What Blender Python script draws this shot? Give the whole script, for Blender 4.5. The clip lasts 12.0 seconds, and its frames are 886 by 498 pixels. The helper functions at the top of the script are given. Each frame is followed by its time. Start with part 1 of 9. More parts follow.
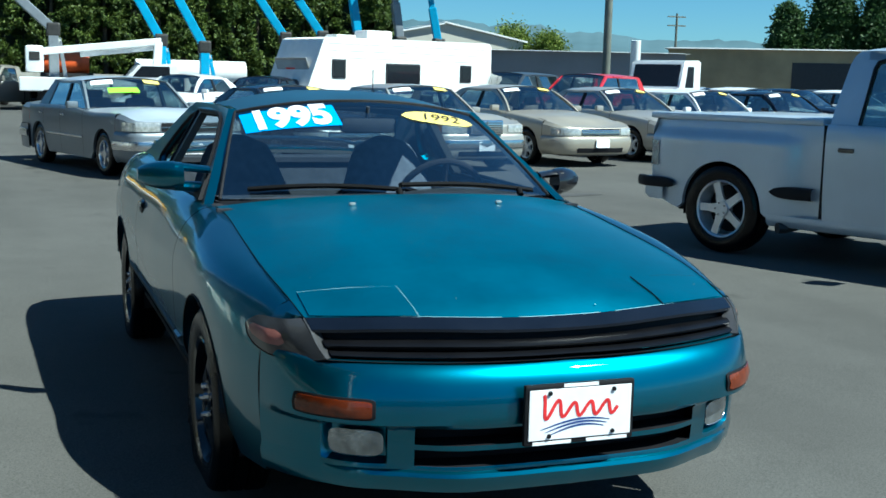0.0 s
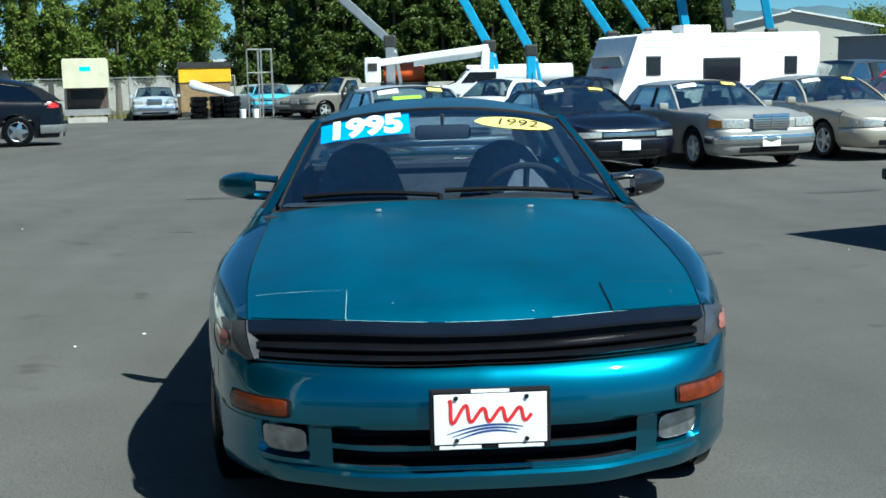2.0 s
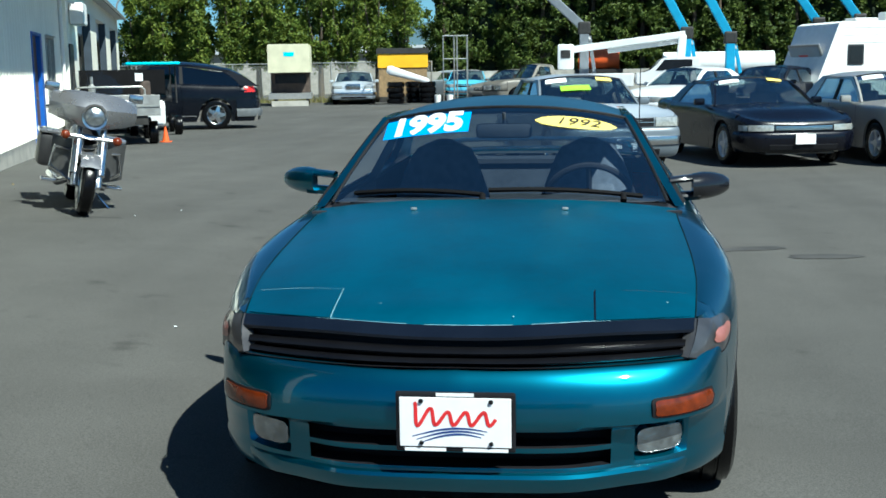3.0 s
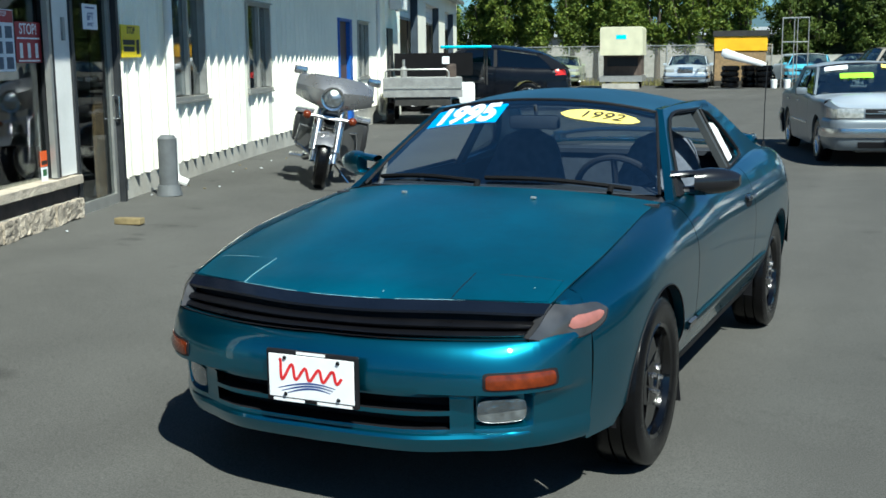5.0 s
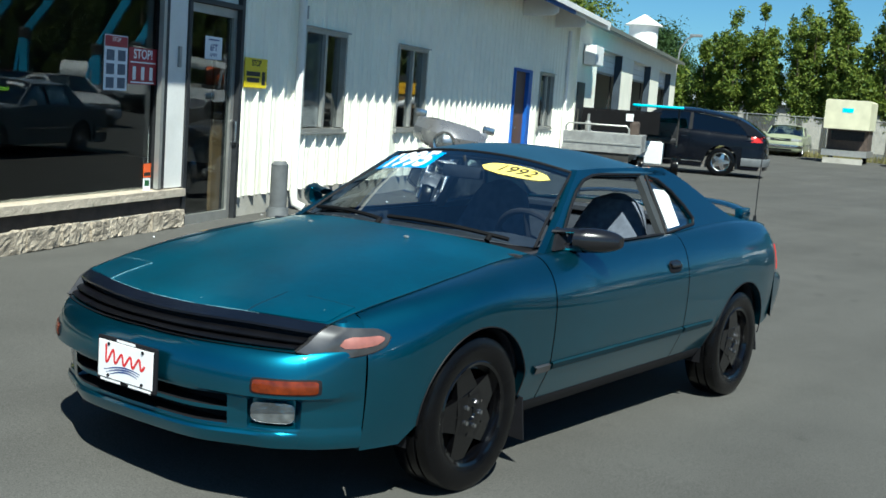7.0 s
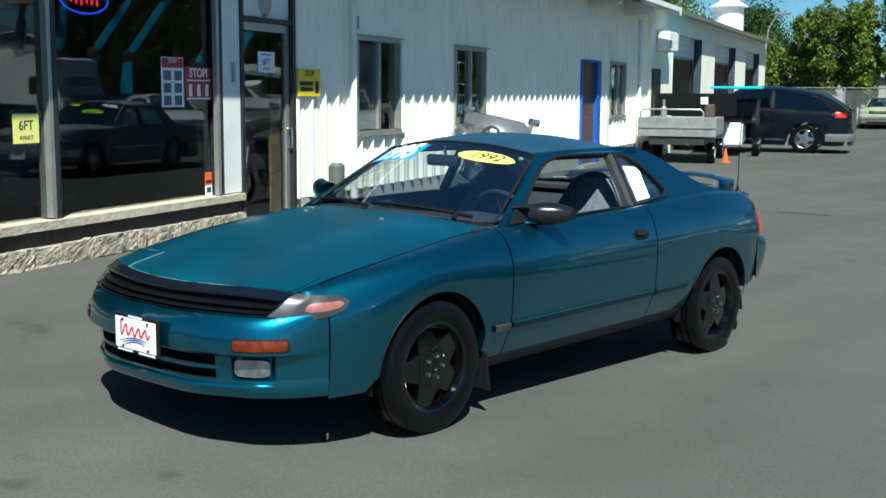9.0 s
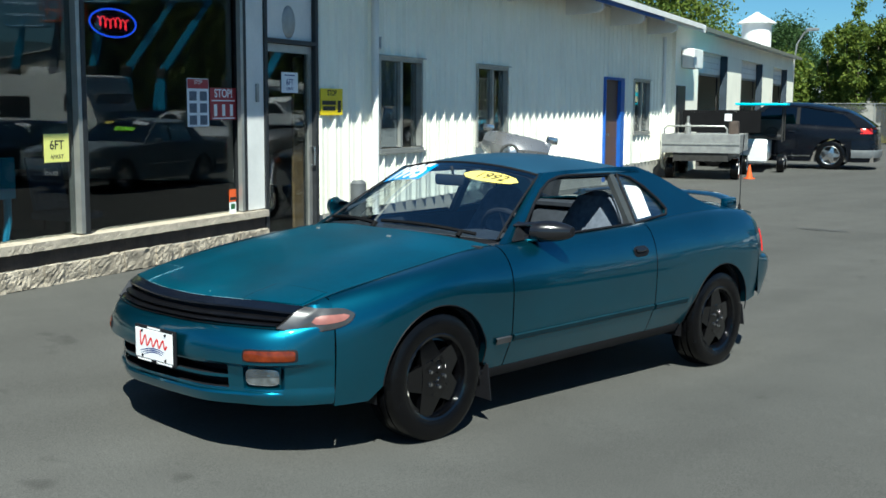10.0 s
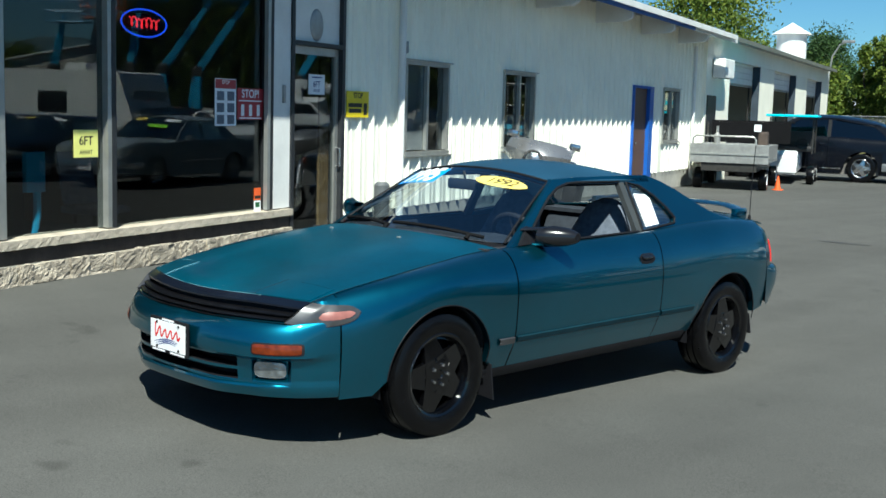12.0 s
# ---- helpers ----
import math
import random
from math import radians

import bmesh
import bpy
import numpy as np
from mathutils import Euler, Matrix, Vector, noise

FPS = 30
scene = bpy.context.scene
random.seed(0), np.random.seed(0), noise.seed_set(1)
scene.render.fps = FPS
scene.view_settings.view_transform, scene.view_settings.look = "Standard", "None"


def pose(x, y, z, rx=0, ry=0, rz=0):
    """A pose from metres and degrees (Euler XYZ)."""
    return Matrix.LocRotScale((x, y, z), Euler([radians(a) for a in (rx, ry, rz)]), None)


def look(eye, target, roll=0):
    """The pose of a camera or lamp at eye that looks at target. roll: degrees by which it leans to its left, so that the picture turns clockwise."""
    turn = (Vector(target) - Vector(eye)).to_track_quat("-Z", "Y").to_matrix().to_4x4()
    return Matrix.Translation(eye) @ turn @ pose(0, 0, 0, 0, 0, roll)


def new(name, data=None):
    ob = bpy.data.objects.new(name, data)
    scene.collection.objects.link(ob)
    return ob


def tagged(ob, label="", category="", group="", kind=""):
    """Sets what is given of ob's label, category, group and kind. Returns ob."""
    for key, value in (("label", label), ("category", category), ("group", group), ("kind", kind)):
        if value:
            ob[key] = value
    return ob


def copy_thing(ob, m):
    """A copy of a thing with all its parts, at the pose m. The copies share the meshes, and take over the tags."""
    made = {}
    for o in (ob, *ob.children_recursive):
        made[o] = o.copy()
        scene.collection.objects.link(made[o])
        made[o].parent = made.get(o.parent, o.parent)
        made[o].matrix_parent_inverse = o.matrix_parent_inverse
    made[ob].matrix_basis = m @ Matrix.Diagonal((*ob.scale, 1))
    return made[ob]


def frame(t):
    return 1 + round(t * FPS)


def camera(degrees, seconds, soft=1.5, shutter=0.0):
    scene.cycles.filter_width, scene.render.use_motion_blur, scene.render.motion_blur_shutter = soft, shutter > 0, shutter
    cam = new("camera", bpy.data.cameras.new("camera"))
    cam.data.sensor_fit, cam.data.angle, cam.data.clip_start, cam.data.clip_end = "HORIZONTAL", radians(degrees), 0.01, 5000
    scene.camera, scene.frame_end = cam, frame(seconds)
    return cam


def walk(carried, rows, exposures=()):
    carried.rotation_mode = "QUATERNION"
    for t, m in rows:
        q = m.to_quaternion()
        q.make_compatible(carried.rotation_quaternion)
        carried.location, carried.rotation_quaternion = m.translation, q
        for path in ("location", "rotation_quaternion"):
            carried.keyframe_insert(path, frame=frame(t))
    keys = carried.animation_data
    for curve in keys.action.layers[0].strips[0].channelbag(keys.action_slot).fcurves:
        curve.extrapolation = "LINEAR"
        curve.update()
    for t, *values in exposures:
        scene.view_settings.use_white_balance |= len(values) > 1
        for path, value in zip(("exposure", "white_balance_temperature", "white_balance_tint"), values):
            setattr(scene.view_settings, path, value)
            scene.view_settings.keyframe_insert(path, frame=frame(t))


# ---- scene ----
cam = camera(41.9, 12.0, soft=1.6)
PATH = [
    (0, (-1.375, -3.592, 1.356), (-0.676, -1.74, 1.071), 1.4),
    (0.5, (-1.121, -3.706, 1.366), (-0.546, -1.81, 1.099), 1.7),
    (1, (-0.869, -3.773, 1.381), (-0.421, -1.845, 1.095), -1.7),
    (1.5, (-0.57, -3.8, 1.389), (-0.323, -1.834, 1.114), 0.0),
    (2, (-0.266, -3.899, 1.389), (-0.16, -1.923, 1.101), -1.3),
    (2.5, (0.027, -3.912, 1.411), (-0.037, -1.934, 1.122), -3.0),
    (3, (0.342, -3.904, 1.431), (0.099, -1.942, 1.125), -0.9),
    (4.8, (1.644, -3.929, 1.447), (0.884, -2.1, 1.166), -2.5),
    (5, (1.782, -3.88, 1.468), (0.957, -2.088, 1.139), -0.6),
    (5.5, (2.133, -3.741, 1.453), (1.167, -2.014, 1.164), -1.9),
    (6, (2.498, -3.628, 1.461), (1.411, -1.969, 1.208), -1.3),
    (6.5, (2.892, -3.619, 1.518), (1.773, -1.988, 1.22), 1.6),
    (7, (3.228, -3.537, 1.516), (2.054, -1.939, 1.258), 4.1),
    (7.5, (3.476, -3.572, 1.51), (2.226, -2.031, 1.256), 1.8),
    (7.7, (3.583, -3.619, 1.506), (2.335, -2.077, 1.254), 1.3),
    (9.3, (4.266, -3.73, 1.56), (2.919, -2.277, 1.286), 0.9),
    (9.5, (4.31, -3.775, 1.573), (2.977, -2.308, 1.306), 2.4),
    (10, (4.46, -3.796, 1.583), (3.094, -2.355, 1.339), 0.3),
    (10.5, (4.61, -3.759, 1.604), (3.204, -2.353, 1.381), 3.2),
    (11, (4.676, -3.811, 1.605), (3.25, -2.43, 1.36), 0.4),
    (11.5, (4.673, -3.846, 1.596), (3.265, -2.447, 1.355), 1.3),
    (12, (4.662, -3.833, 1.598), (3.257, -2.43, 1.359), 1.6),
]
walk(cam, [(t, look(eye, target, roll)) for t, eye, target, roll in PATH], exposures=[(0.0, 0.95, 5650, -9), (1.5, 0.93, 5750, -6), (3.0, 0.84, 5900, -5), (5.0, 0.80, 6050, -3), (12.0, 0.82, 6100, -3)])

# ---- world, sun ----
SUN = Vector((0.60, -0.51, 1.0)).normalized()
world = bpy.data.worlds.new("world")
scene.world = world
world.use_nodes = True
wn = world.node_tree.nodes
sky = wn.new("ShaderNodeTexSky")
sky.sky_type = "NISHITA"
sky.sun_disc = False
sky.sun_elevation = math.asin(SUN.z)
sky.sun_rotation = math.atan2(SUN.x, SUN.y)
sky.air_density, sky.dust_density, sky.ozone_density = 0.85, 0.12, 8.0
wn["Background"].inputs["Strength"].default_value = 0.050
tone = wn.new("ShaderNodeMix")
tone.data_type, tone.blend_type = "RGBA", "MULTIPLY"
tone.inputs["Factor"].default_value = 1.0
tone.inputs["B"].default_value = (0.82, 1.08, 1.12, 1)
world.node_tree.links.new(sky.outputs["Color"], tone.inputs["A"])
world.node_tree.links.new(tone.outputs["Result"], wn["Background"].inputs["Color"])
sun = new("sun", bpy.data.lights.new("sun", "SUN"))
sun.data.energy, sun.data.angle, sun.data.color = 5.35, radians(0.53), (1.0, 0.95, 0.87)
sun.matrix_world = look(SUN * 50, (0, 0, 0))

# ---- materials ----
def shader(name, color, rough=0.5, metal=0.0, vary=0.12, scale=6.0, bump=0.0, bump_scale=60.0, coat=0.0, rand=0.0, spec=0.5, fine=0.0, coat_rough=0.035):
    """A principled material with two scales of variation, optional relief and a tint per object."""
    m = bpy.data.materials.new(name)
    m.use_nodes = True
    t = m.node_tree
    b = t.nodes["Principled BSDF"]
    b.inputs["Roughness"].default_value, b.inputs["Metallic"].default_value = rough, metal
    b.inputs["Coat Weight"].default_value, b.inputs["Coat Roughness"].default_value = coat, coat_rough
    b.inputs["Specular IOR Level"].default_value = spec
    co = t.nodes.new("ShaderNodeTexCoord")
    n1 = t.nodes.new("ShaderNodeTexNoise")
    n1.inputs["Scale"].default_value, n1.inputs["Detail"].default_value = scale, 5.0
    t.links.new(co.outputs["Object"], n1.inputs["Vector"])
    n2 = t.nodes.new("ShaderNodeTexNoise")
    n2.inputs["Scale"].default_value, n2.inputs["Detail"].default_value = scale * 14, 2.0
    t.links.new(co.outputs["Object"], n2.inputs["Vector"])
    add = t.nodes.new("ShaderNodeMath")
    add.operation = "MULTIPLY_ADD"
    add.inputs[1].default_value = fine
    t.links.new(n2.outputs["Fac"], add.inputs[0])
    t.links.new(n1.outputs["Fac"], add.inputs[2])
    ramp = t.nodes.new("ShaderNodeMapRange")
    ramp.inputs["From Min"].default_value, ramp.inputs["From Max"].default_value = 0.3 + fine * 0.5, 0.7 + fine * 0.5
    ramp.inputs["To Min"].default_value, ramp.inputs["To Max"].default_value = 1 - vary, 1 + vary
    t.links.new(add.outputs[0], ramp.inputs["Value"])
    hsv = t.nodes.new("ShaderNodeHueSaturation")
    hsv.inputs["Color"].default_value = (*color, 1)
    value = ramp.outputs[0]
    if rand:
        info = t.nodes.new("ShaderNodeObjectInfo")
        r2 = t.nodes.new("ShaderNodeMapRange")
        r2.inputs["To Min"].default_value, r2.inputs["To Max"].default_value = 1 - rand, 1 + rand
        t.links.new(info.outputs["Random"], r2.inputs["Value"])
        mu = t.nodes.new("ShaderNodeMath")
        mu.operation = "MULTIPLY"
        t.links.new(value, mu.inputs[0])
        t.links.new(r2.outputs[0], mu.inputs[1])
        value = mu.outputs[0]
    t.links.new(value, hsv.inputs["Value"])
    t.links.new(hsv.outputs["Color"], b.inputs["Base Color"])
    rr = t.nodes.new("ShaderNodeMapRange")
    rr.inputs["To Min"].default_value, rr.inputs["To Max"].default_value = max(rough - 0.08, 0.02), min(rough + 0.08, 1)
    t.links.new(n1.outputs["Fac"], rr.inputs["Value"])
    t.links.new(rr.outputs[0], b.inputs["Roughness"])
    if bump:
        n3 = t.nodes.new("ShaderNodeTexNoise")
        n3.inputs["Scale"].default_value, n3.inputs["Detail"].default_value = bump_scale, 4.0
        t.links.new(co.outputs["Object"], n3.inputs["Vector"])
        bp = t.nodes.new("ShaderNodeBump")
        bp.inputs["Strength"].default_value, bp.inputs["Distance"].default_value = bump, 0.01
        t.links.new(n3.outputs["Fac"], bp.inputs["Height"])
        t.links.new(bp.outputs["Normal"], b.inputs["Normal"])
    return m


def glass_mat(name, tint, alpha=0.25, rough=0.02):
    """Tinted pane: part clear, part glossy."""
    m = bpy.data.materials.new(name)
    m.use_nodes = True
    t = m.node_tree
    out = t.nodes["Material Output"]
    t.nodes.remove(t.nodes["Principled BSDF"])
    tr = t.nodes.new("ShaderNodeBsdfTransparent")
    tr.inputs["Color"].default_value = (*tint, 1)
    gl = t.nodes.new("ShaderNodeBsdfGlossy")
    gl.inputs["Roughness"].default_value = rough
    lw = t.nodes.new("ShaderNodeLayerWeight")
    lw.inputs["Blend"].default_value = 0.5
    pw = t.nodes.new("ShaderNodeMath")
    pw.operation = "POWER"
    pw.inputs[1].default_value = 3.6
    t.links.new(lw.outputs["Facing"], pw.inputs[0])
    fr = t.nodes.new("ShaderNodeMath")
    fr.operation = "MULTIPLY_ADD"
    fr.inputs[1].default_value, fr.inputs[2].default_value = 0.85, alpha
    t.links.new(pw.outputs[0], fr.inputs[0])
    mix = t.nodes.new("ShaderNodeMixShader")
    t.links.new(fr.outputs[0], mix.inputs[0])
    t.links.new(tr.outputs[0], mix.inputs[1])
    t.links.new(gl.outputs[0], mix.inputs[2])
    t.links.new(mix.outputs[0], out.inputs["Surface"])
    return m


def glow(name, color, strength):
    m = bpy.data.materials.new(name)
    m.use_nodes = True
    b = m.node_tree.nodes["Principled BSDF"]
    b.inputs["Base Color"].default_value = (*color, 1)
    b.inputs["Emission Color"].default_value = (*color, 1)
    b.inputs["Emission Strength"].default_value = strength
    return m


M = {}
M["teal"] = shader("teal_metallic_paint", (0.012, 0.142, 0.220), 0.32, 0.95, 0.10, 1.3, coat=0.9, fine=0.1, spec=0.3)
M["hood"] = shader("teal_worn_hood_paint", (0.013, 0.212, 0.318), 0.44, 0.91, 0.26, 2.0, coat_rough=0.22, coat=0.55, fine=0.12, spec=0.3)
M["black_gloss"] = shader("black_gloss_plastic", (0.008, 0.008, 0.01), 0.22, 0.0, 0.1, 9, coat=0.3)
M["black_plastic"] = shader("black_matt_plastic", (0.008, 0.008, 0.010), 0.6, 0.0, 0.2, 12, spec=0.2)
M["lip"] = shader("dark_navy_lip", (0.004, 0.006, 0.012), 0.24, 0.0, 0.15, 8, spec=0.4)
M["rubber"] = shader("tyre_rubber", (0.003, 0.003, 0.0035), 0.24, 0.0, 0.2, 20, bump=0.10, bump_scale=150, spec=0.22)
M["rim_black"] = shader("black_rim", (0.002, 0.002, 0.0025), 0.12, 0.0, 0.15, 15, spec=0.5, coat=0.3)
M["chrome"] = shader("chrome", (0.62, 0.62, 0.63), 0.22, 1.0, 0.05, 10)
M["alloy"] = shader("alloy_wheel", (0.66, 0.67, 0.68), 0.34, 0.6, 0.1, 12)
M["amber"] = shader("amber_lens", (0.12, 0.017, 0.0015), 0.22, 0.0, 0.35, 30, coat=0.3)
M["amber_bright"] = shader("bright_amber_lens", (0.65, 0.22, 0.012), 0.25, 0.0, 0.2, 30, coat=0.3)
M["red_lens"] = shader("red_lens", (0.5, 0.02, 0.015), 0.2, 0.0, 0.2, 30, coat=0.6)
M["clear_lens"] = shader("ribbed_clear_lens", (0.32, 0.35, 0.37), 0.2, 0.8, 0.4, 26, coat=0.9, bump=0.5, bump_scale=45)
M["headlamp"] = shader("bright_headlamp_lens", (0.44, 0.45, 0.43), 0.18, 0.35, 0.3, 22, coat=0.8)
M["smoke_lens"] = shader("smoked_lens", (0.07, 0.07, 0.075), 0.34, 0.45, 0.25, 12, coat=0.5)
M["pink_lens"] = shader("faded_marker_lens", (0.26, 0.10, 0.085), 0.35, 0.0, 0.25, 18, coat=0.4)
M["white_paint"] = shader("white_paint", (0.78, 0.78, 0.76), 0.4, 0.0, 0.06, 4)
M["plate_white"] = shader("plate_white", (0.8, 0.8, 0.82), 0.35, 0.0, 0.04, 20)
M["red_ink"] = shader("red_ink", (0.6, 0.02, 0.025), 0.5, 0.0, 0.1, 30)
M["navy_ink"] = shader("navy_ink", (0.02, 0.05, 0.2), 0.5, 0.0, 0.1, 30)
M["black_ink"] = shader("black_ink", (0.015, 0.014, 0.012), 0.6, 0.0, 0.1, 30)
M["sticker_blue"] = shader("sticker_blue", (0.01, 0.28, 0.75), 0.5, 0.0, 0.06, 9)
M["sticker_yellow"] = shader("sticker_yellow", (0.82, 0.66, 0.16), 0.5, 0.0, 0.06, 9)
M["sticker_green"] = shader("sticker_green", (0.3, 0.75, 0.03), 0.5, 0.0, 0.06, 9)
M["paper"] = shader("paper", (0.75, 0.78, 0.82), 0.7, 0.0, 0.06, 12)
M["seat"] = shader("dark_grey_cloth", (0.12, 0.14, 0.18), 0.95, 0.0, 0.25, 25, bump=0.3, bump_scale=300, spec=0.2)
M["seat_grey"] = shader("pale_grey_cloth", (0.14, 0.16, 0.20), 0.95, 0.0, 0.2, 25, bump=0.3, bump_scale=300, spec=0.2)
# seat cloth again but far darker: rear cabin shade put into the colour
M["bench"] = shader("blue_grey_cloth_painted_shade", (0.035, 0.042, 0.055), 0.95, 0.0, 0.2, 25, bump=0.2, bump_scale=300, spec=0.2)
M["dash"] = shader("dash_plastic", (0.032, 0.038, 0.05), 0.7, 0.0, 0.2, 18, bump=0.1, bump_scale=400, spec=0.3)
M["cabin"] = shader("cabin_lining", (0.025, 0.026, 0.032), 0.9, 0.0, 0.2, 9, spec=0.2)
M["glass"] = glass_mat("car_glass", (0.68, 0.77, 0.81), 0.23)
M["glass_dark"] = glass_mat("background_car_glass", (0.64, 0.75, 0.75), 0.30)
M["shop_glass"] = glass_mat("shop_window_glass", (0.58, 0.62, 0.63), 0.045, 0.0)
M["black_car"] = shader("black_car_paint", (0.003, 0.004, 0.007), 0.25, 0.0, 0.08, 2, coat=0.15, spec=0.22)
M["slat"] = shader("grille_black", (0.004, 0.004, 0.005), 0.3, 0.0, 0.2, 12, spec=0.25)
M["clear_screen"] = glass_mat("clear_screen", (0.93, 0.95, 0.95), 0.05)
M["old_wood"] = shader("old_grey_brown_wood", (0.20, 0.155, 0.075), 0.9, 0.0, 0.3, 14, bump=0.4, bump_scale=60)
M["blind"] = shader("grey_blind", (0.66, 0.66, 0.68), 0.8, 0.0, 0.1, 3)
M["bollard"] = shader("grey_bollard_paint", (0.10, 0.108, 0.115), 0.6, 0.0, 0.2, 8)
M["privacy_glass"] = glass_mat("privacy_glass", (0.12, 0.13, 0.14), 0.10)
M["silver"] = shader("silver_car_paint", (0.50, 0.56, 0.62), 0.38, 0.4, 0.07, 2, coat=0.5)
M["grey_car"] = shader("grey_car_paint", (0.038, 0.048, 0.060), 0.4, 0.1, 0.08, 2, coat=0.25)
M["silver_blue"] = shader("faded_silver_blue_paint", (0.15, 0.175, 0.20), 0.42, 0.3, 0.08, 2, coat=0.4)
M["champagne"] = shader("champagne_car_paint", (0.40, 0.385, 0.35), 0.34, 0.45, 0.07, 2, coat=0.5)
M["gold_car"] = shader("pale_gold_car_paint", (0.42, 0.38, 0.31), 0.34, 0.45, 0.07, 2, coat=0.5)
M["navy_car"] = shader("navy_black_car_paint", (0.0025, 0.003, 0.007), 0.26, 0.0, 0.1, 2, coat=0.3, spec=0.3)
M["white_car"] = shader("white_car_paint", (0.72, 0.73, 0.74), 0.32, 0.0, 0.05, 2, coat=0.6)
M["red_car"] = shader("red_car_paint", (0.45, 0.012, 0.02), 0.3, 0.0, 0.08, 2, coat=0.6)
M["dark_red_car"] = shader("dark_red_car_paint", (0.16, 0.01, 0.03), 0.3, 0.0, 0.08, 2, coat=0.6)
M["olive_car"] = shader("pale_olive_car_paint", (0.27, 0.30, 0.20), 0.42, 0.0, 0.08, 2, coat=0.3)
M["sky_car"] = shader("light_blue_car_paint", (0.10, 0.42, 0.58), 0.4, 0.0, 0.08, 2, coat=0.4)
M["bronze_car"] = shader("dull_bronze_car_paint", (0.17, 0.16, 0.14), 0.45, 0.2, 0.1, 2, coat=0.3)
M["siding"] = shader("white_painted_steel_siding", (0.90, 0.88, 0.76), 0.5, 0.0, 0.05, 1.2, bump=0.05, bump_scale=8, fine=0.2)
M["trim_white"] = shader("white_trim", (0.72, 0.72, 0.70), 0.55, 0.0, 0.07, 3, fine=0.3)
M["blue_trim"] = shader("blue_trim_paint", (0.015, 0.10, 0.42), 0.45, 0.0, 0.12, 4)
M["dark_frame"] = shader("dark_bronze_frame", (0.03, 0.032, 0.036), 0.45, 0.3, 0.15, 10)
M["alu"] = shader("aluminium_frame", (0.42, 0.42, 0.40), 0.42, 0.7, 0.1, 10)
M["brown_door"] = shader("brown_door_paint", (0.10, 0.055, 0.04), 0.55, 0.0, 0.15, 5)
M["concrete"] = shader("painted_concrete", (0.38, 0.365, 0.325), 0.85, 0.0, 0.18, 3, bump=0.3, bump_scale=40, fine=0.4)
M["sill"] = shader("weathered_cream_sill", (0.46, 0.40, 0.32), 0.85, 0.0, 0.22, 9, bump=0.7, bump_scale=90, fine=0.8)
M["stone"] = shader("chipped_cream_masonry", (0.36, 0.31, 0.245), 0.9, 0.0, 0.45, 10, bump=1.0, bump_scale=70, rand=0.15, fine=0.9)
M["brown_band"] = shader("brown_band", (0.055, 0.045, 0.038), 0.85, 0.0, 0.35, 7, bump=0.4, bump_scale=40, fine=0.4)
M["soffit"] = shader("weathered_brown_soffit", (0.13, 0.095, 0.06), 0.85, 0.0, 0.25, 4)
M["roof"] = shader("grey_roof_metal", (0.42, 0.43, 0.43), 0.5, 0.3, 0.15, 2)
# the rooms' dim light is put into this dark surface colour
M["dark_room"] = shader("room_lining_painted_dim", (0.06, 0.055, 0.05), 0.9, 0.0, 0.2, 2)
M["galv"] = shader("galvanised_steel", (0.36, 0.36, 0.35), 0.45, 0.6, 0.15, 10, fine=0.3)
M["steel_dark"] = shader("dark_steel", (0.05, 0.048, 0.045), 0.5, 0.5, 0.2, 10)
M["rust"] = shader("rusty_brown_panel", (0.075, 0.055, 0.045), 0.8, 0.1, 0.35, 5, fine=0.4)
M["lift_blue"] = shader("blue_lift_paint", (0.03, 0.30, 0.52), 0.4, 0.0, 0.12, 3)
M["lift_grey"] = shader("grey_lift_paint", (0.20, 0.22, 0.24), 0.4, 0.2, 0.12, 3)
M["lift_white"] = shader("white_lift_paint", (0.70, 0.72, 0.72), 0.45, 0.0, 0.08, 3)
M["orange"] = shader("orange_paint", (0.72, 0.11, 0.02), 0.5, 0.0, 0.12, 4)
M["yellow"] = shader("safety_yellow_paint", (0.80, 0.42, 0.01), 0.5, 0.0, 0.1, 3)
M["jamb"] = shader("dark_blue_grey_jamb", (0.035, 0.05, 0.07), 0.7, 0.0, 0.15, 4)
M["sign_yellow"] = shader("sign_yellow", (0.75, 0.58, 0.01), 0.5, 0.0, 0.05, 8)
M["note_yellow"] = shader("note_yellow", (0.78, 0.76, 0.22), 0.6, 0.0, 0.05, 8)
M["sign_red"] = shader("sign_red", (0.34, 0.03, 0.04), 0.5, 0.0, 0.05, 8)
M["cyan"] = shader("cyan_canopy", (0.02, 0.55, 0.72), 0.5, 0.0, 0.08, 3)
M["cream"] = shader("cream_camper_skin", (0.58, 0.56, 0.40), 0.5, 0.0, 0.1, 2)
M["canvas"] = shader("black_canvas", (0.006, 0.006, 0.007), 0.8, 0.0, 0.2, 6, spec=0.1)
M["wood"] = shader("weathered_wood", (0.24, 0.16, 0.08), 0.8, 0.0, 0.3, 12, bump=0.3, bump_scale=60)
M["tan_wall"] = shader("tan_warehouse_wall", (0.50, 0.475, 0.41), 0.7, 0.0, 0.08, 0.3)
M["grey_wall"] = shader("grey_block_wall", (0.24, 0.235, 0.24), 0.85, 0.0, 0.12, 0.4)
M["brown_wall"] = shader("brown_shed_wall", (0.34, 0.265, 0.15), 0.85, 0.0, 0.25, 0.4)
M["pole"] = shader("weathered_pole", (0.12, 0.13, 0.11), 0.8, 0.0, 0.2, 3)
M["bark"] = shader("bark", (0.09, 0.07, 0.05), 0.95, 0.0, 0.3, 8, bump=0.5, bump_scale=30)
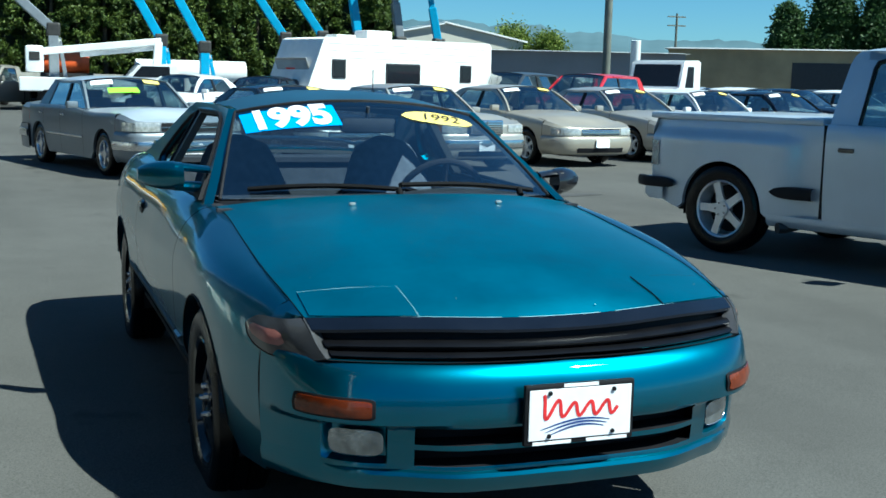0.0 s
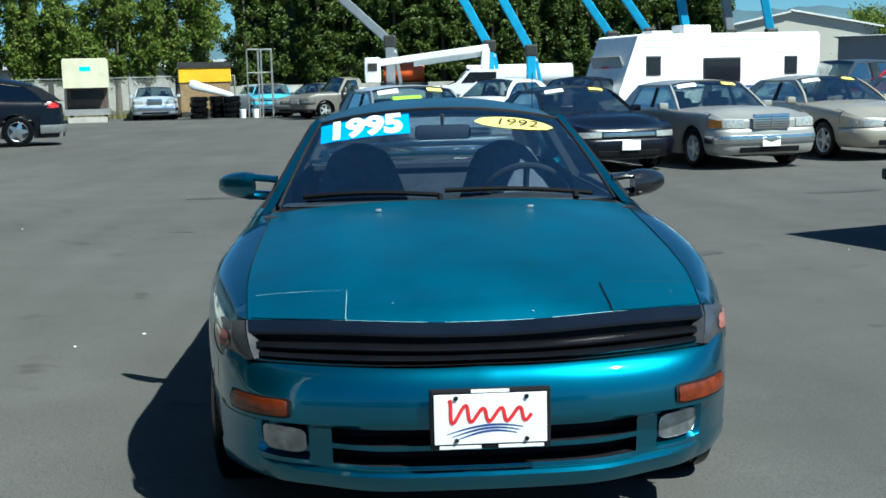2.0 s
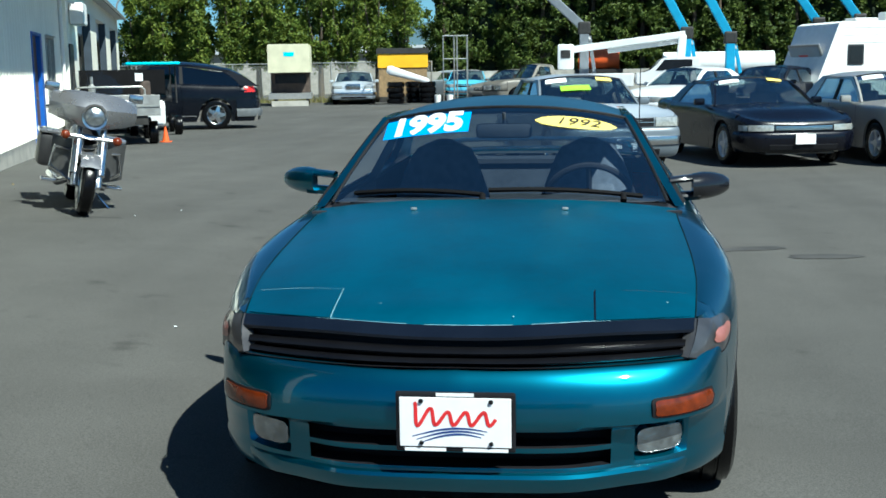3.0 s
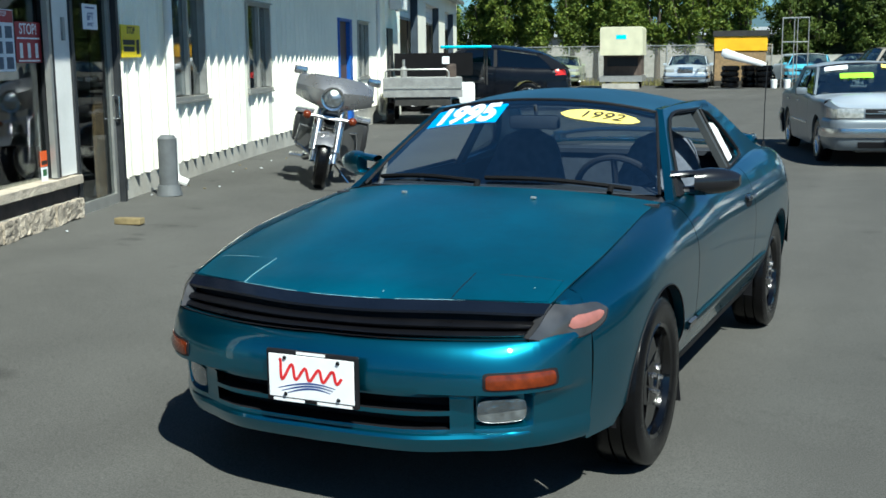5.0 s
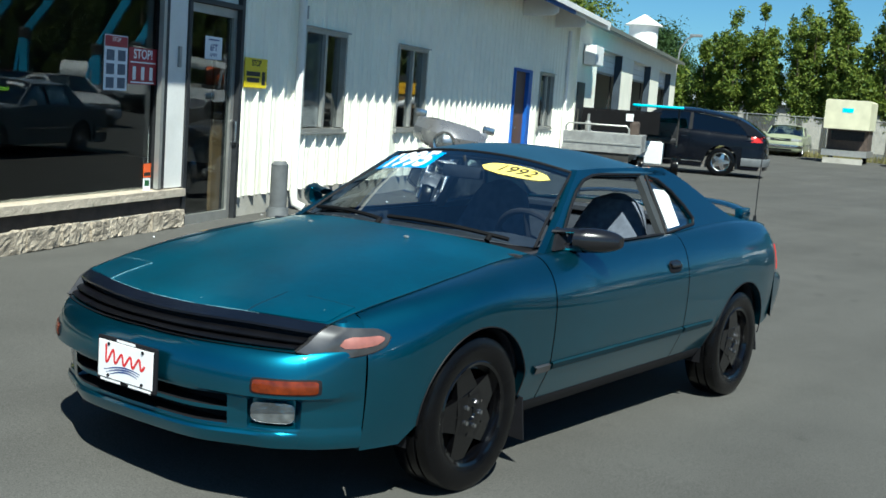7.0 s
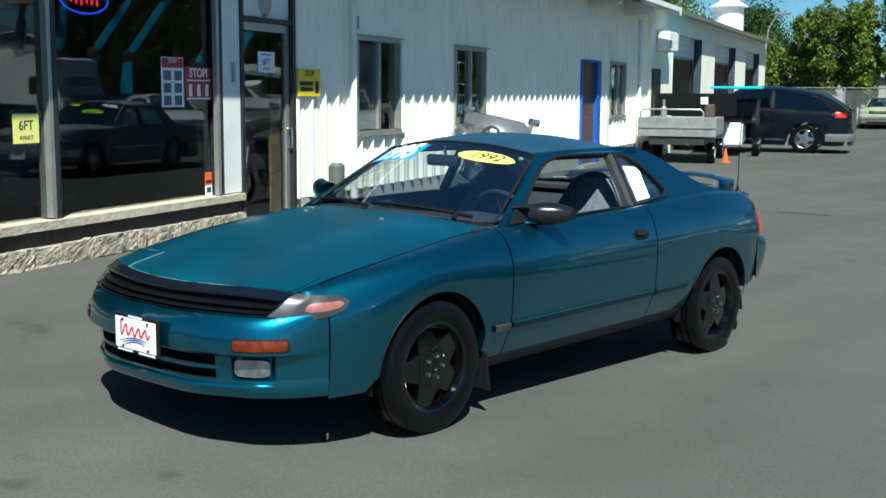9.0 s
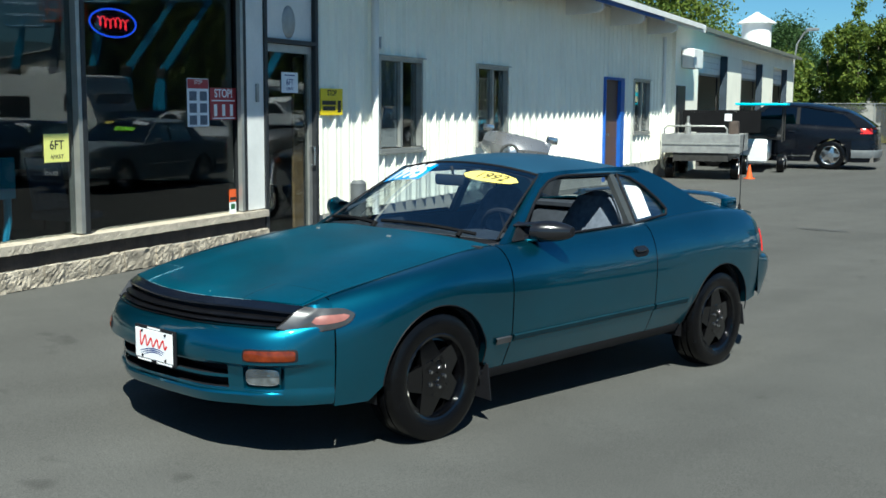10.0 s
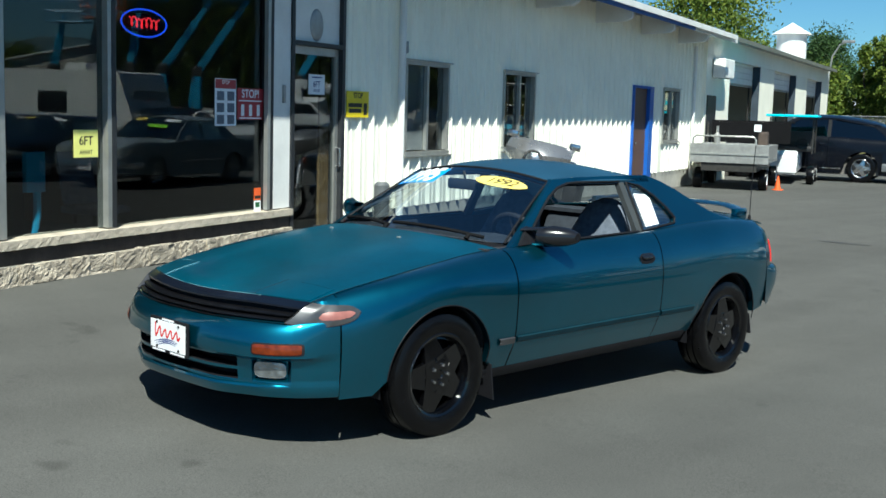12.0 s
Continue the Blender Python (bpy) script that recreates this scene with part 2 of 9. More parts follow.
M["fence"] = shader("galvanised_fence", (0.30, 0.31, 0.30), 0.6, 0.5, 0.1, 5)
# near-black green: the hedge's inner shade is put into the colour
M["hedge_shade"] = shader("painted_hedge_shade", (0.012, 0.022, 0.008), 0.95, 0.0, 0.4, 1.2)
M["neon_red"] = glow("red_neon_tube", (1.0, 0.03, 0.05), 1.2)
M["neon_blue"] = glow("blue_neon_tube", (0.03, 0.10, 1.0), 1.1)
M["leather"] = shader("black_leather", (0.012, 0.012, 0.013), 0.5, 0.0, 0.2, 15)
M["bike_silver"] = shader("motorcycle_silver_paint", (0.30, 0.30, 0.31), 0.28, 0.7, 0.08, 5, coat=0.7)
M["bike_grey"] = shader("dark_grey_satin_paint", (0.07, 0.07, 0.07), 0.35, 0.4, 0.1, 6, coat=0.4)
M["green_bin"] = shader("green_machine_paint", (0.01, 0.10, 0.03), 0.5, 0.0, 0.2, 4)


def leaf_mat(name, c1, c2):
    m = bpy.data.materials.new(name)
    m.use_nodes = True
    t = m.node_tree
    b = t.nodes["Principled BSDF"]
    b.inputs["Roughness"].default_value = 0.6
    b.inputs["Specular IOR Level"].default_value = 0.3
    g = t.nodes.new("ShaderNodeNewGeometry")
    mx = t.nodes.new("ShaderNodeMix")
    mx.data_type = "RGBA"
    mx.inputs["A"].default_value, mx.inputs["B"].default_value = (*c1, 1), (*c2, 1)
    t.links.new(g.outputs["Random Per Island"], mx.inputs["Factor"])
    t.links.new(mx.outputs["Result"], b.inputs["Base Color"])
    out = t.nodes["Material Output"]
    tl = t.nodes.new("ShaderNodeBsdfTranslucent")
    t.links.new(mx.outputs["Result"], tl.inputs["Color"])
    ms = t.nodes.new("ShaderNodeMixShader")
    ms.inputs[0].default_value = 0.3
    t.links.new(b.outputs[0], ms.inputs[1])
    t.links.new(tl.outputs[0], ms.inputs[2])
    t.links.new(ms.outputs[0], out.inputs["Surface"])
    return m


M["leaf_poplar"] = leaf_mat("poplar_leaves", (0.045, 0.090, 0.012), (0.19, 0.235, 0.036))
M["leaf_hedge"] = leaf_mat("cypress_foliage", (0.030, 0.058, 0.010), (0.115, 0.155, 0.028))
M["leaf_far"] = leaf_mat("far_leaves", (0.02, 0.05, 0.015), (0.06, 0.11, 0.03))

# ---- mesh helpers ----
def mesh(name, bm, material, smooth=False, angle=35):
    bmesh.ops.recalc_face_normals(bm, faces=bm.faces)
    me = bpy.data.meshes.new(name)
    if smooth:
        for f in bm.faces:
            f.smooth = True
        for e in bm.edges:
            if len(e.link_faces) == 2 and e.calc_face_angle(0) > radians(angle):
                e.smooth = False
    bm.to_mesh(me)
    bm.free()
    for mt in material if isinstance(material, (list, tuple)) else [material]:
        me.materials.append(mt)
    return me


def part(name, bm, material, parent=None, label="", smooth=False, angle=35):
    """Links a bmesh as one mesh object under a thing or a part."""
    ob = new(name, mesh(name, bm, material, smooth, angle))
    if parent:
        ob.parent = parent
    return tagged(ob, label)


def thing(name, m, label, category, group=""):
    """An empty at the base of a thing."""
    ob = new(name)
    ob.empty_display_size = 0.2
    ob.matrix_basis = m
    return tagged(ob, label, category, group)


def solid(name, bm, material, label, category, group="", kind="", smooth=False, m=None):
    """A thing of one mesh."""
    ob = part(name, bm, material, None, "", smooth)
    if m:
        ob.matrix_basis = m
    return tagged(ob, label, category, group, kind)


def B():
    return bmesh.new()


def box(bm, c, s, bevel=0.0, m=None):
    """A box by centre and size."""
    mat = Matrix.Translation(c) @ Matrix.Diagonal((*s, 1))
    if m:
        mat = m @ mat
    r = bmesh.ops.create_cube(bm, size=1, matrix=mat)
    if bevel:
        es = list({e for v in r["verts"] for e in v.link_edges})
        bmesh.ops.bevel(bm, geom=es, offset=bevel, segments=2, affect="EDGES", profile=0.6)
    return bm


def span(bm, a, b, bevel=0.0, m=None):
    """A box from corner to corner."""
    return box(bm, [(p + q) / 2 for p, q in zip(a, b)], [abs(q - p) for p, q in zip(a, b)], bevel, m)


def cyl(bm, a, b, r0, r1=None, n=14, caps=True, m=None):
    """A cylinder or cone from a to b."""
    a, b = Vector(a), Vector(b)
    w = b - a
    mat = Matrix.Translation((a + b) / 2) @ w.to_track_quat("Z", "Y").to_matrix().to_4x4()
    if m:
        mat = m @ mat
    bmesh.ops.create_cone(bm, cap_ends=caps, segments=n, radius1=r0, radius2=r0 if r1 is None else r1, depth=w.length, matrix=mat)
    return bm


def tube(bm, pts, r, n=8):
    """A round bar along points."""
    pts = [Vector(p) for p in pts]
    rings = []
    up = None
    for i, p in enumerate(pts):
        d = (pts[min(i + 1, len(pts) - 1)] - pts[max(i - 1, 0)]).normalized()
        if up is None:
            up = Vector((0, 0, 1)) if abs(d.z) < 0.9 else Vector((1, 0, 0))
        s = d.cross(up).normalized()
        up = s.cross(d).normalized()
        rings.append([bm.verts.new(p + (s * math.cos(a) + up * math.sin(a)) * r) for a in [2 * math.pi * k / n for k in range(n)]])
    for q, w in zip(rings, rings[1:]):
        for k in range(n):
            bm.faces.new((q[k], q[(k + 1) % n], w[(k + 1) % n], w[k]))
    bm.faces.new(rings[0])
    bm.faces.new(rings[-1])
    return bm


def grid(bm, rows, close=False, thick=0.0):
    """A sheet through rows of points; thick folds a second sheet behind it along the normals."""
    vs = [[bm.verts.new(p) for p in row] for row in rows]
    fs = []
    for a, b in zip(vs, vs[1:]):
        k = len(a)
        for i in range(k if close else k - 1):
            j = (i + 1) % k
            try:
                fs.append(bm.faces.new((a[i], a[j], b[j], b[i])))
            except ValueError:
                pass
    if thick:
        bm.normal_update()
        bmesh.ops.solidify(bm, geom=fs, thickness=thick)
    return fs


def lathe(bm, profile, n=32, m=None):
    """Turns (radius, height) pairs round the local z axis."""
    m = m or Matrix()
    rows = [[m @ Vector((r * math.cos(a), r * math.sin(a), h)) for a in [2 * math.pi * k / n for k in range(n)]] for r, h in profile]
    return grid(bm, rows, close=True)


def prism(bm, poly, place, depth):
    """A flat outline with thickness: place(u, v, d) gives the point at depth d."""
    a = [bm.verts.new(place(u, v, 0)) for u, v in poly]
    b = [bm.verts.new(place(u, v, depth)) for u, v in poly]
    bm.faces.new(a)
    bm.faces.new(list(reversed(b)))
    for i in range(len(a)):
        j = (i + 1) % len(a)
        bm.faces.new((a[i], a[j], b[j], b[i]))
    return bm


def smooth_line(pts, n):
    """n points along a smooth curve through pts."""
    P = [np.array(p, float) for p in pts]
    P = [2 * P[0] - P[1]] + P + [2 * P[-1] - P[-2]]
    dense = []
    for i in range(1, len(P) - 2):
        for t in np.linspace(0, 1, 16, endpoint=False):
            a, b, c, d = P[i - 1:i + 3]
            dense.append(0.5 * (2 * b + (c - a) * t + (2 * a - 5 * b + 4 * c - d) * t * t + (3 * b - a - 3 * c + d) * t ** 3))
    dense.append(P[-2])
    dense = np.array(dense)
    s = np.concatenate([[0], np.cumsum(np.linalg.norm(np.diff(dense, axis=0), axis=1))])
    u = np.linspace(0, s[-1], n)
    return np.stack([np.interp(u, s, dense[:, k]) for k in range(dense.shape[1])], 1)


def ease(pts):
    """A smooth function through (x, y) pairs."""
    xs, ys = np.array([p[0] for p in pts], float), np.array([p[1] for p in pts], float)
    g = np.gradient(ys, xs)

    def f(x):
        x = min(max(x, xs[0]), xs[-1])
        i = min(max(int(np.searchsorted(xs, x)) - 1, 0), len(xs) - 2)
        h = xs[i + 1] - xs[i]
        t = (x - xs[i]) / h
        return float(ys[i] * (1 + 2 * t) * (1 - t) ** 2 + g[i] * h * t * (1 - t) ** 2 + ys[i + 1] * t * t * (3 - 2 * t) + g[i + 1] * h * t * t * (t - 1))
    return f


def text(body, size, m, material, parent, name="lettering", label="", shear=0.0, depth=0.0008, bold=0.0, width=1.0):
    """Lettering in the built-in font as a mesh, centred, in the plane of m."""
    cu = bpy.data.curves.new(name, "FONT")
    cu.body, cu.size, cu.align_x, cu.align_y, cu.extrude, cu.shear, cu.offset, cu.space_character = body, size, "CENTER", "CENTER", depth, shear, bold, width
    tmp = bpy.data.objects.new(name, cu)
    scene.collection.objects.link(tmp)
    dg = bpy.context.evaluated_depsgraph_get()
    me = bpy.data.meshes.new_from_object(tmp.evaluated_get(dg))
    bpy.data.objects.remove(tmp)
    bpy.data.curves.remove(cu)
    me.materials.clear()
    me.materials.append(material)
    ob = new(name, me)
    ob.matrix_basis = m
    if parent:
        ob.parent = parent
    return tagged(ob, label)

# ---- ground ----
BO = Vector((-5.742, 5.872, 0))          # a point at the foot of the office wall
BA = radians(19.5)
BD = Vector((-math.sin(BA), math.cos(BA), 0))    # along the wall
BN = Vector((math.cos(BA), math.sin(BA), 0))     # out of the wall


def wall(s, w, z):
    return BO + BD * s + BN * w + Vector((0, 0, z))


def swell(x, y):
    """A shallow hump and dip in the paving where the coupe stands."""
    f = min(max((4.2 - abs(x)) / 2.4, 0), 1)
    z = float(np.interp(y, [-5.5, -2.0, 0.6, 2.6, 6.5], [0, 0.03, 0.03, -0.02, 0]))
    return z * f * f * (3 - 2 * f)


def rise(x, y):
    """The yard climbs a little towards the office wall."""
    p = Vector((x, y, 0)) - BO
    s, w = p.dot(BD), p.dot(BN)
    a = min(max((4.2 - w) / 4.0, 0), 1)
    b = min(max((15.0 - s) / 13.0, 0), 1)
    return 0.2 * a * a * (3 - 2 * a) * b * (3 - 2 * b) * b + swell(x, y)


def asphalt_mat():
    m = bpy.data.materials.new("asphalt")
    m.use_nodes = True
    t = m.node_tree
    b = t.nodes["Principled BSDF"]
    co = t.nodes.new("ShaderNodeTexCoord")

    def nz(scale, detail=4.0, rough=0.6):
        n = t.nodes.new("ShaderNodeTexNoise")
        n.inputs["Scale"].default_value, n.inputs["Detail"].default_value, n.inputs["Roughness"].default_value = scale, detail, rough
        t.links.new(co.outputs["Object"], n.inputs["Vector"])
        return n.outputs["Fac"]

    def rng(v, a, c, lo, hi):
        r = t.nodes.new("ShaderNodeMapRange")
        for k, q in zip(("From Min", "From Max", "To Min", "To Max"), (a, c, lo, hi)):
            r.inputs[k].default_value = q
        t.links.new(v, r.inputs["Value"])
        return r.outputs[0]

    def mul(p, q):
        r = t.nodes.new("ShaderNodeMath")
        r.operation = "MULTIPLY"
        t.links.new(p, r.inputs[0])
        t.links.new(q, r.inputs[1])
        return r.outputs[0]
    v = mul(rng(nz(0.22), 0.3, 0.7, 0.88, 1.12), rng(nz(1.6), 0.3, 0.75, 0.93, 1.08))
    v = mul(v, rng(nz(140, 2, 0.8), 0.25, 0.8, 0.6, 1.46))
    spots = rng(nz(2.3, 2), 0.66, 0.74, 1.0, 0.72)
    v = mul(v, spots)
    mp = t.nodes.new("ShaderNodeMapping")
    mp.inputs["Scale"].default_value = (1.4, 0.16, 1)
    mp.inputs["Rotation"].default_value = (0, 0, 0.25)
    t.links.new(co.outputs["Object"], mp.inputs["Vector"])
    st = t.nodes.new("ShaderNodeTexNoise")
    st.inputs["Scale"].default_value = 1.0
    t.links.new(mp.outputs[0], st.inputs["Vector"])
    v = mul(v, rng(st.outputs["Fac"], 0.35, 0.7, 0.93, 1.08))
    hs = t.nodes.new("ShaderNodeHueSaturation")
    hs.inputs["Color"].default_value = (0.085, 0.0835, 0.079, 1)
    t.links.new(v, hs.inputs["Value"])
    t.links.new(hs.outputs["Color"], b.inputs["Base Color"])
    b.inputs["Roughness"].default_value = 0.86
    b.inputs["Specular IOR Level"].default_value = 0.12
    bp = t.nodes.new("ShaderNodeBump")
    bp.inputs["Strength"].default_value, bp.inputs["Distance"].default_value = 0.35, 0.006
    t.links.new(nz(110, 3, 0.8), bp.inputs["Height"])
    t.links.new(bp.outputs["Normal"], b.inputs["Normal"])
    return m


M["asphalt"] = asphalt_mat()
bm = B()
xs = [-3000, -800, -250, -90, -45] + [-30 + 0.8 * i for i in range(76)] + [45, 90, 250, 800, 3000]
ys = [-3000, -800, -250, -90, -40] + [-24 + 0.8 * i for i in range(106)] + [75, 120, 300, 900, 3000]
grid(bm, [[(x, y, rise(x, y) - (0.0 if abs(y) < 60 else 0.02)) for x in xs] for y in ys])
solid("ground", bm, M["asphalt"], "worn grey asphalt car yard with faint stains", "ground", kind="structure", smooth=True)

# oil marks and crumbs on the asphalt
M["oil"] = shader("old_oil_stain", (0.052, 0.050, 0.047), 0.75, 0.0, 0.35, 3)
for cx, cy, rx, ry, rot in [(5.2, 9.35, 0.48, 0.17, 0.2), (1.6, 5.35, 0.35, 0.09, 0.3), (2.15, 5.0, 0.28, 0.1, 0.1), (-2.2, 7.2, 0.16, 0.05, 0.2), (-3.2, 8.4, 0.14, 0.04, 0.1), (-2.3, 10.6, 0.3, 0.1, 0.1)]:
    bm = B()
    ring = []
    for k in range(26):
        a = 2 * math.pi * k / 26
        q = 1 + 0.35 * noise.noise((cx * 3 + math.cos(a) * 1.5, cy + math.sin(a) * 1.5, 0))
        px, py = math.cos(a) * rx * q, math.sin(a) * ry * q
        X, Y = cx + px * math.cos(rot) - py * math.sin(rot), cy + px * math.sin(rot) + py * math.cos(rot)
        ring.append(bm.verts.new((X, Y, rise(X, Y) + 0.004)))
    bm.faces.new(ring)
    solid("oil_stain", bm, M["oil"], "dark old oil stain on the asphalt", "stain", "oil stains")
for cx, cy in [(-1.58, 2.4), (3.4, 4.9), (-4.34, 2.71), (-4.46, 3.47), (-3.85, 6.46), (-3.64, 7.13), (-1.84, 1.96)]:
    bm = B()
    bmesh.ops.create_icosphere(bm, subdivisions=1, radius=0.007, matrix=pose(cx, cy, rise(cx, cy) + 0.008, 20, 10, 40) @ Matrix.Diagonal((1.4, 0.9, 0.6, 1)))
    solid("litter_crumb", bm, M["paper"], "pale crumb of litter on the asphalt", "litter", "litter crumbs")

# dry leaf scraps blown to the foot of the wall
rng = random.Random(31)
for k in range(16):
    p = wall(rng.uniform(-1.2, 3.0), rng.uniform(0.06, 0.6), 0)
    bm = B()
    bmesh.ops.create_icosphere(bm, subdivisions=1, radius=rng.uniform(0.008, 0.016), matrix=pose(p.x, p.y, rise(p.x, p.y) + 0.006, 0, 0, rng.uniform(0, 180)) @ Matrix.Diagonal((1.5, 0.9, 0.4, 1)))
    solid("leaf_scrap", bm, M["old_wood"] if k % 3 else M["paper"], "dry scrap of leaf litter at the wall's foot", "litter", "leaf scraps")

# ---- office and workshop building ----
# local frame: u along the wall, o outwards, z up
def bw(u, o, z):
    return wall(u, o, z)


def wbox(bm, u0, u1, o0, o1, z0, z1, bevel=0.0):
    m = Matrix.Translation(BO) @ Matrix(((BD.x, BN.x, 0, 0), (BD.y, BN.y, 0, 0), (0, 0, 1, 0), (0, 0, 0, 1)))
    return span(bm, (u0, o0, z0), (u1, o1, z1), bevel, m)


ROOF_Z = 3.52
U0, U1, U2 = -9.0, 15.2, 36.4
building = thing("office_building", Matrix(), "low white steel-sided sales office with attached workshop bays", "building")

# ribbed siding, with the openings left free
openings = [(-0.10, 1.13, 1.03, 2.18), (2.98, 4.23, 1.03, 2.18), (9.5, 10.9, 0.12, 2.18), (11.75, 13.1, 1.03, 2.18), (-2.6, -1.575, 0.1, 3.0)]


def siding(bm, u0, u1, z0, z1):
    """Steel cladding: a raised rib with a deep side groove every 0.3 m and a low rib between."""
    pts = [(u0, 0.0)]
    k = math.ceil(u0 / 0.15)
    while k * 0.15 < u1 - 0.05:
        c = k * 0.15
        if c - 0.05 > u0:
            if k % 2 == 0:
                pts += [(c - 0.046, 0.0), (c - 0.014, 0.044), (c + 0.010, 0.044), (c + 0.030, 0.0), (c + 0.031, -0.017), (c + 0.041, -0.017), (c + 0.042, 0.0)]
            else:
                pts += [(c - 0.014, 0.0), (c - 0.006, 0.009), (c + 0.006, 0.009), (c + 0.010, 0.0)]
        k += 1
    pts.append((u1, 0.0))
    grid(bm, [[bw(u, o, z) for u, o in pts] for z in (z0, z1)])


bm = B()
zlow = 0.40
edges = sorted({-1.575, U1} | {v for a, b, _, _ in openings for v in (a, b) if v >= -1.575})
for a, b in zip(edges, edges[1:]):
    mid = (a + b) / 2
    hole = [o for o in openings if o[0] < mid < o[1]]
    if hole:
        siding(bm, a, b, hole[0][3], ROOF_Z)
        if hole[0][2] > zlow:
            siding(bm, a, b, zlow, hole[0][2])
    else:
        siding(bm, a, b, zlow, ROOF_Z)
part("wall_siding", bm, M["siding"], building, "white ribbed steel siding")
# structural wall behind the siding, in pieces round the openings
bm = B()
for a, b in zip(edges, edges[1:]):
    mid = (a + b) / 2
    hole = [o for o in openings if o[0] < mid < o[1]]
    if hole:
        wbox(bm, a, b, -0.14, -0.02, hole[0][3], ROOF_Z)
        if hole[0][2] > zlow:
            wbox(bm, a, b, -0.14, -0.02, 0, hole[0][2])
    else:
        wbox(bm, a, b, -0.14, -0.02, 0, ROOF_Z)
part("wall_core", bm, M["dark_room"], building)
bm = B()
for a, b in ((-1.575, 9.5), (10.9, U1)):
    wbox(bm, a, b, -0.06, -0.002, -0.1, 0.41)
part("concrete_footing", bm, M["concrete"], building, "stained concrete footing")
# closure: back, ends and interior floor
bm = B()
wbox(bm, U0, U2, -9.2, -9.0, 0, ROOF_Z)
wbox(bm, U0 - 0.2, U0, -9.2, 0, 0, ROOF_Z)
wbox(bm, U2, U2 + 0.2, -9.2, 0, 0, ROOF_Z)
wbox(bm, 5.0, 5.12, -9.0, -0.15, 0.2, ROOF_Z)
part("rear_wall", bm, M["siding"], building)
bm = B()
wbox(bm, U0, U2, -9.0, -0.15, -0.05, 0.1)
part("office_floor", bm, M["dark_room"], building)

# windows: aluminium sliders
def slider(u0, u1, z0, z1, note):
    w = part("window", wbox(wbox(wbox(wbox(B(), u0, u1, -0.09, 0.03, z1 - 0.045, z1), u0, u1, -0.09, 0.045, z0, z0 + 0.04), u0, u0 + 0.045, -0.09, 0.03, z0 + 0.051, z1 - 0.046), u1 - 0.045, u1, -0.09, 0.03, z0 + 0.051, z1 - 0.046), M["alu"], building, note)
    c = (u0 + u1) / 2
    part("meeting_rail", wbox(B(), c - 0.03, c + 0.03, -0.06, 0.022, z0 + 0.051, z1 - 0.046), M["alu"], w)
    for a, b, o in ((u0 + 0.046, c - 0.031, -0.02), (c + 0.031, u1 - 0.046, -0.045)):
        p = part("pane", wbox(B(), a, b, o - 0.006, o, z0 + 0.052, z1 - 0.047), M["shop_glass"], w)
        p.visible_shadow = False
    # drip flashing below
    part("flashing", wbox(B(), u0 - 0.04, u1 + 0.04, 0.021, 0.062, z0 - 0.022, z0 - 0.003), M["alu"], w)
    part("head_flashing", wbox(B(), u0 - 0.04, u1 + 0.04, 0.021, 0.058, z1 + 0.003, z1 + 0.02), M["alu"], w)
    return w


slider(-0.10, 1.13, 1.03, 2.18, "aluminium sliding window with a blind")
slider(2.98, 4.23, 1.03, 2.18, "aluminium sliding window with yellow notices")
slider(11.75, 13.1, 1.03, 2.18, "narrow aluminium sliding window")
part("window_blind", wbox(B(), -0.05, 0.48, -0.040, -0.033, 1.09, 2.13), M["blind"], building, "grey blind")
for a in (3.07, 3.76):
    part("notice", wbox(B(), a, a + 0.28, -0.085, -0.08, 1.45, 1.75), M["yellow"], building, "yellow notice")

# blue-framed side door
bm = B()
wbox(bm, 9.5, 9.56, -0.1, 0.045, 0.14, 2.18)
wbox(bm, 10.62, 10.9, -0.1, 0.045, 0.14, 2.18)
wbox(bm, 9.561, 10.619, -0.1, 0.045, 2.13, 2.18)
d1 = part("side_door_frame", bm, M["blue_trim"], building, "bright blue door frame")
part("door_leaf", wbox(B(), 9.561, 10.619, -0.08, -0.03, 0.14, 2.128), M["brown_door"], d1, "dark brown door leaf")
bm = B()
cyl(bm, bw(9.72, 0.03, 1.05), bw(9.72, 0.05, 1.05), 0.03)
part("knob", bm, M["chrome"], d1)
part("doorstep", wbox(B(), 9.5, 10.9, -0.1, 0.1, 0.02, 0.139), M["concrete"], building)

# shop front: two big panes over a cream sill
bm = B()
wbox(bm, -9.0, -2.63, -0.2, 0.078, 0.482, 0.55)
bmesh.ops.subdivide_edges(bm, edges=[e for e in bm.edges if e.calc_length() > 3], cuts=230)
bmesh.ops.subdivide_edges(bm, edges=[e for e in bm.edges if 0.05 < e.calc_length() < 0.2], cuts=2)
for v in bm.verts:
    v.co += noise.noise_vector(v.co * 9.0) * 0.003 + noise.noise_vector(v.co * 45.0) * 0.004
part("window_ledge", bm, M["sill"], building, "weathered cream ledge")
part("plinth_band", wbox(B(), -9.0, -2.62, -0.2, 0.03, 0.36, 0.481), M["brown_band"], building, "weathered brown band under the ledge")
random.seed(4)
rub = part("masonry_base", wbox(B(), -9.0, -2.62, -0.2, 0.035, 0.0, 0.359), M["concrete"], building)
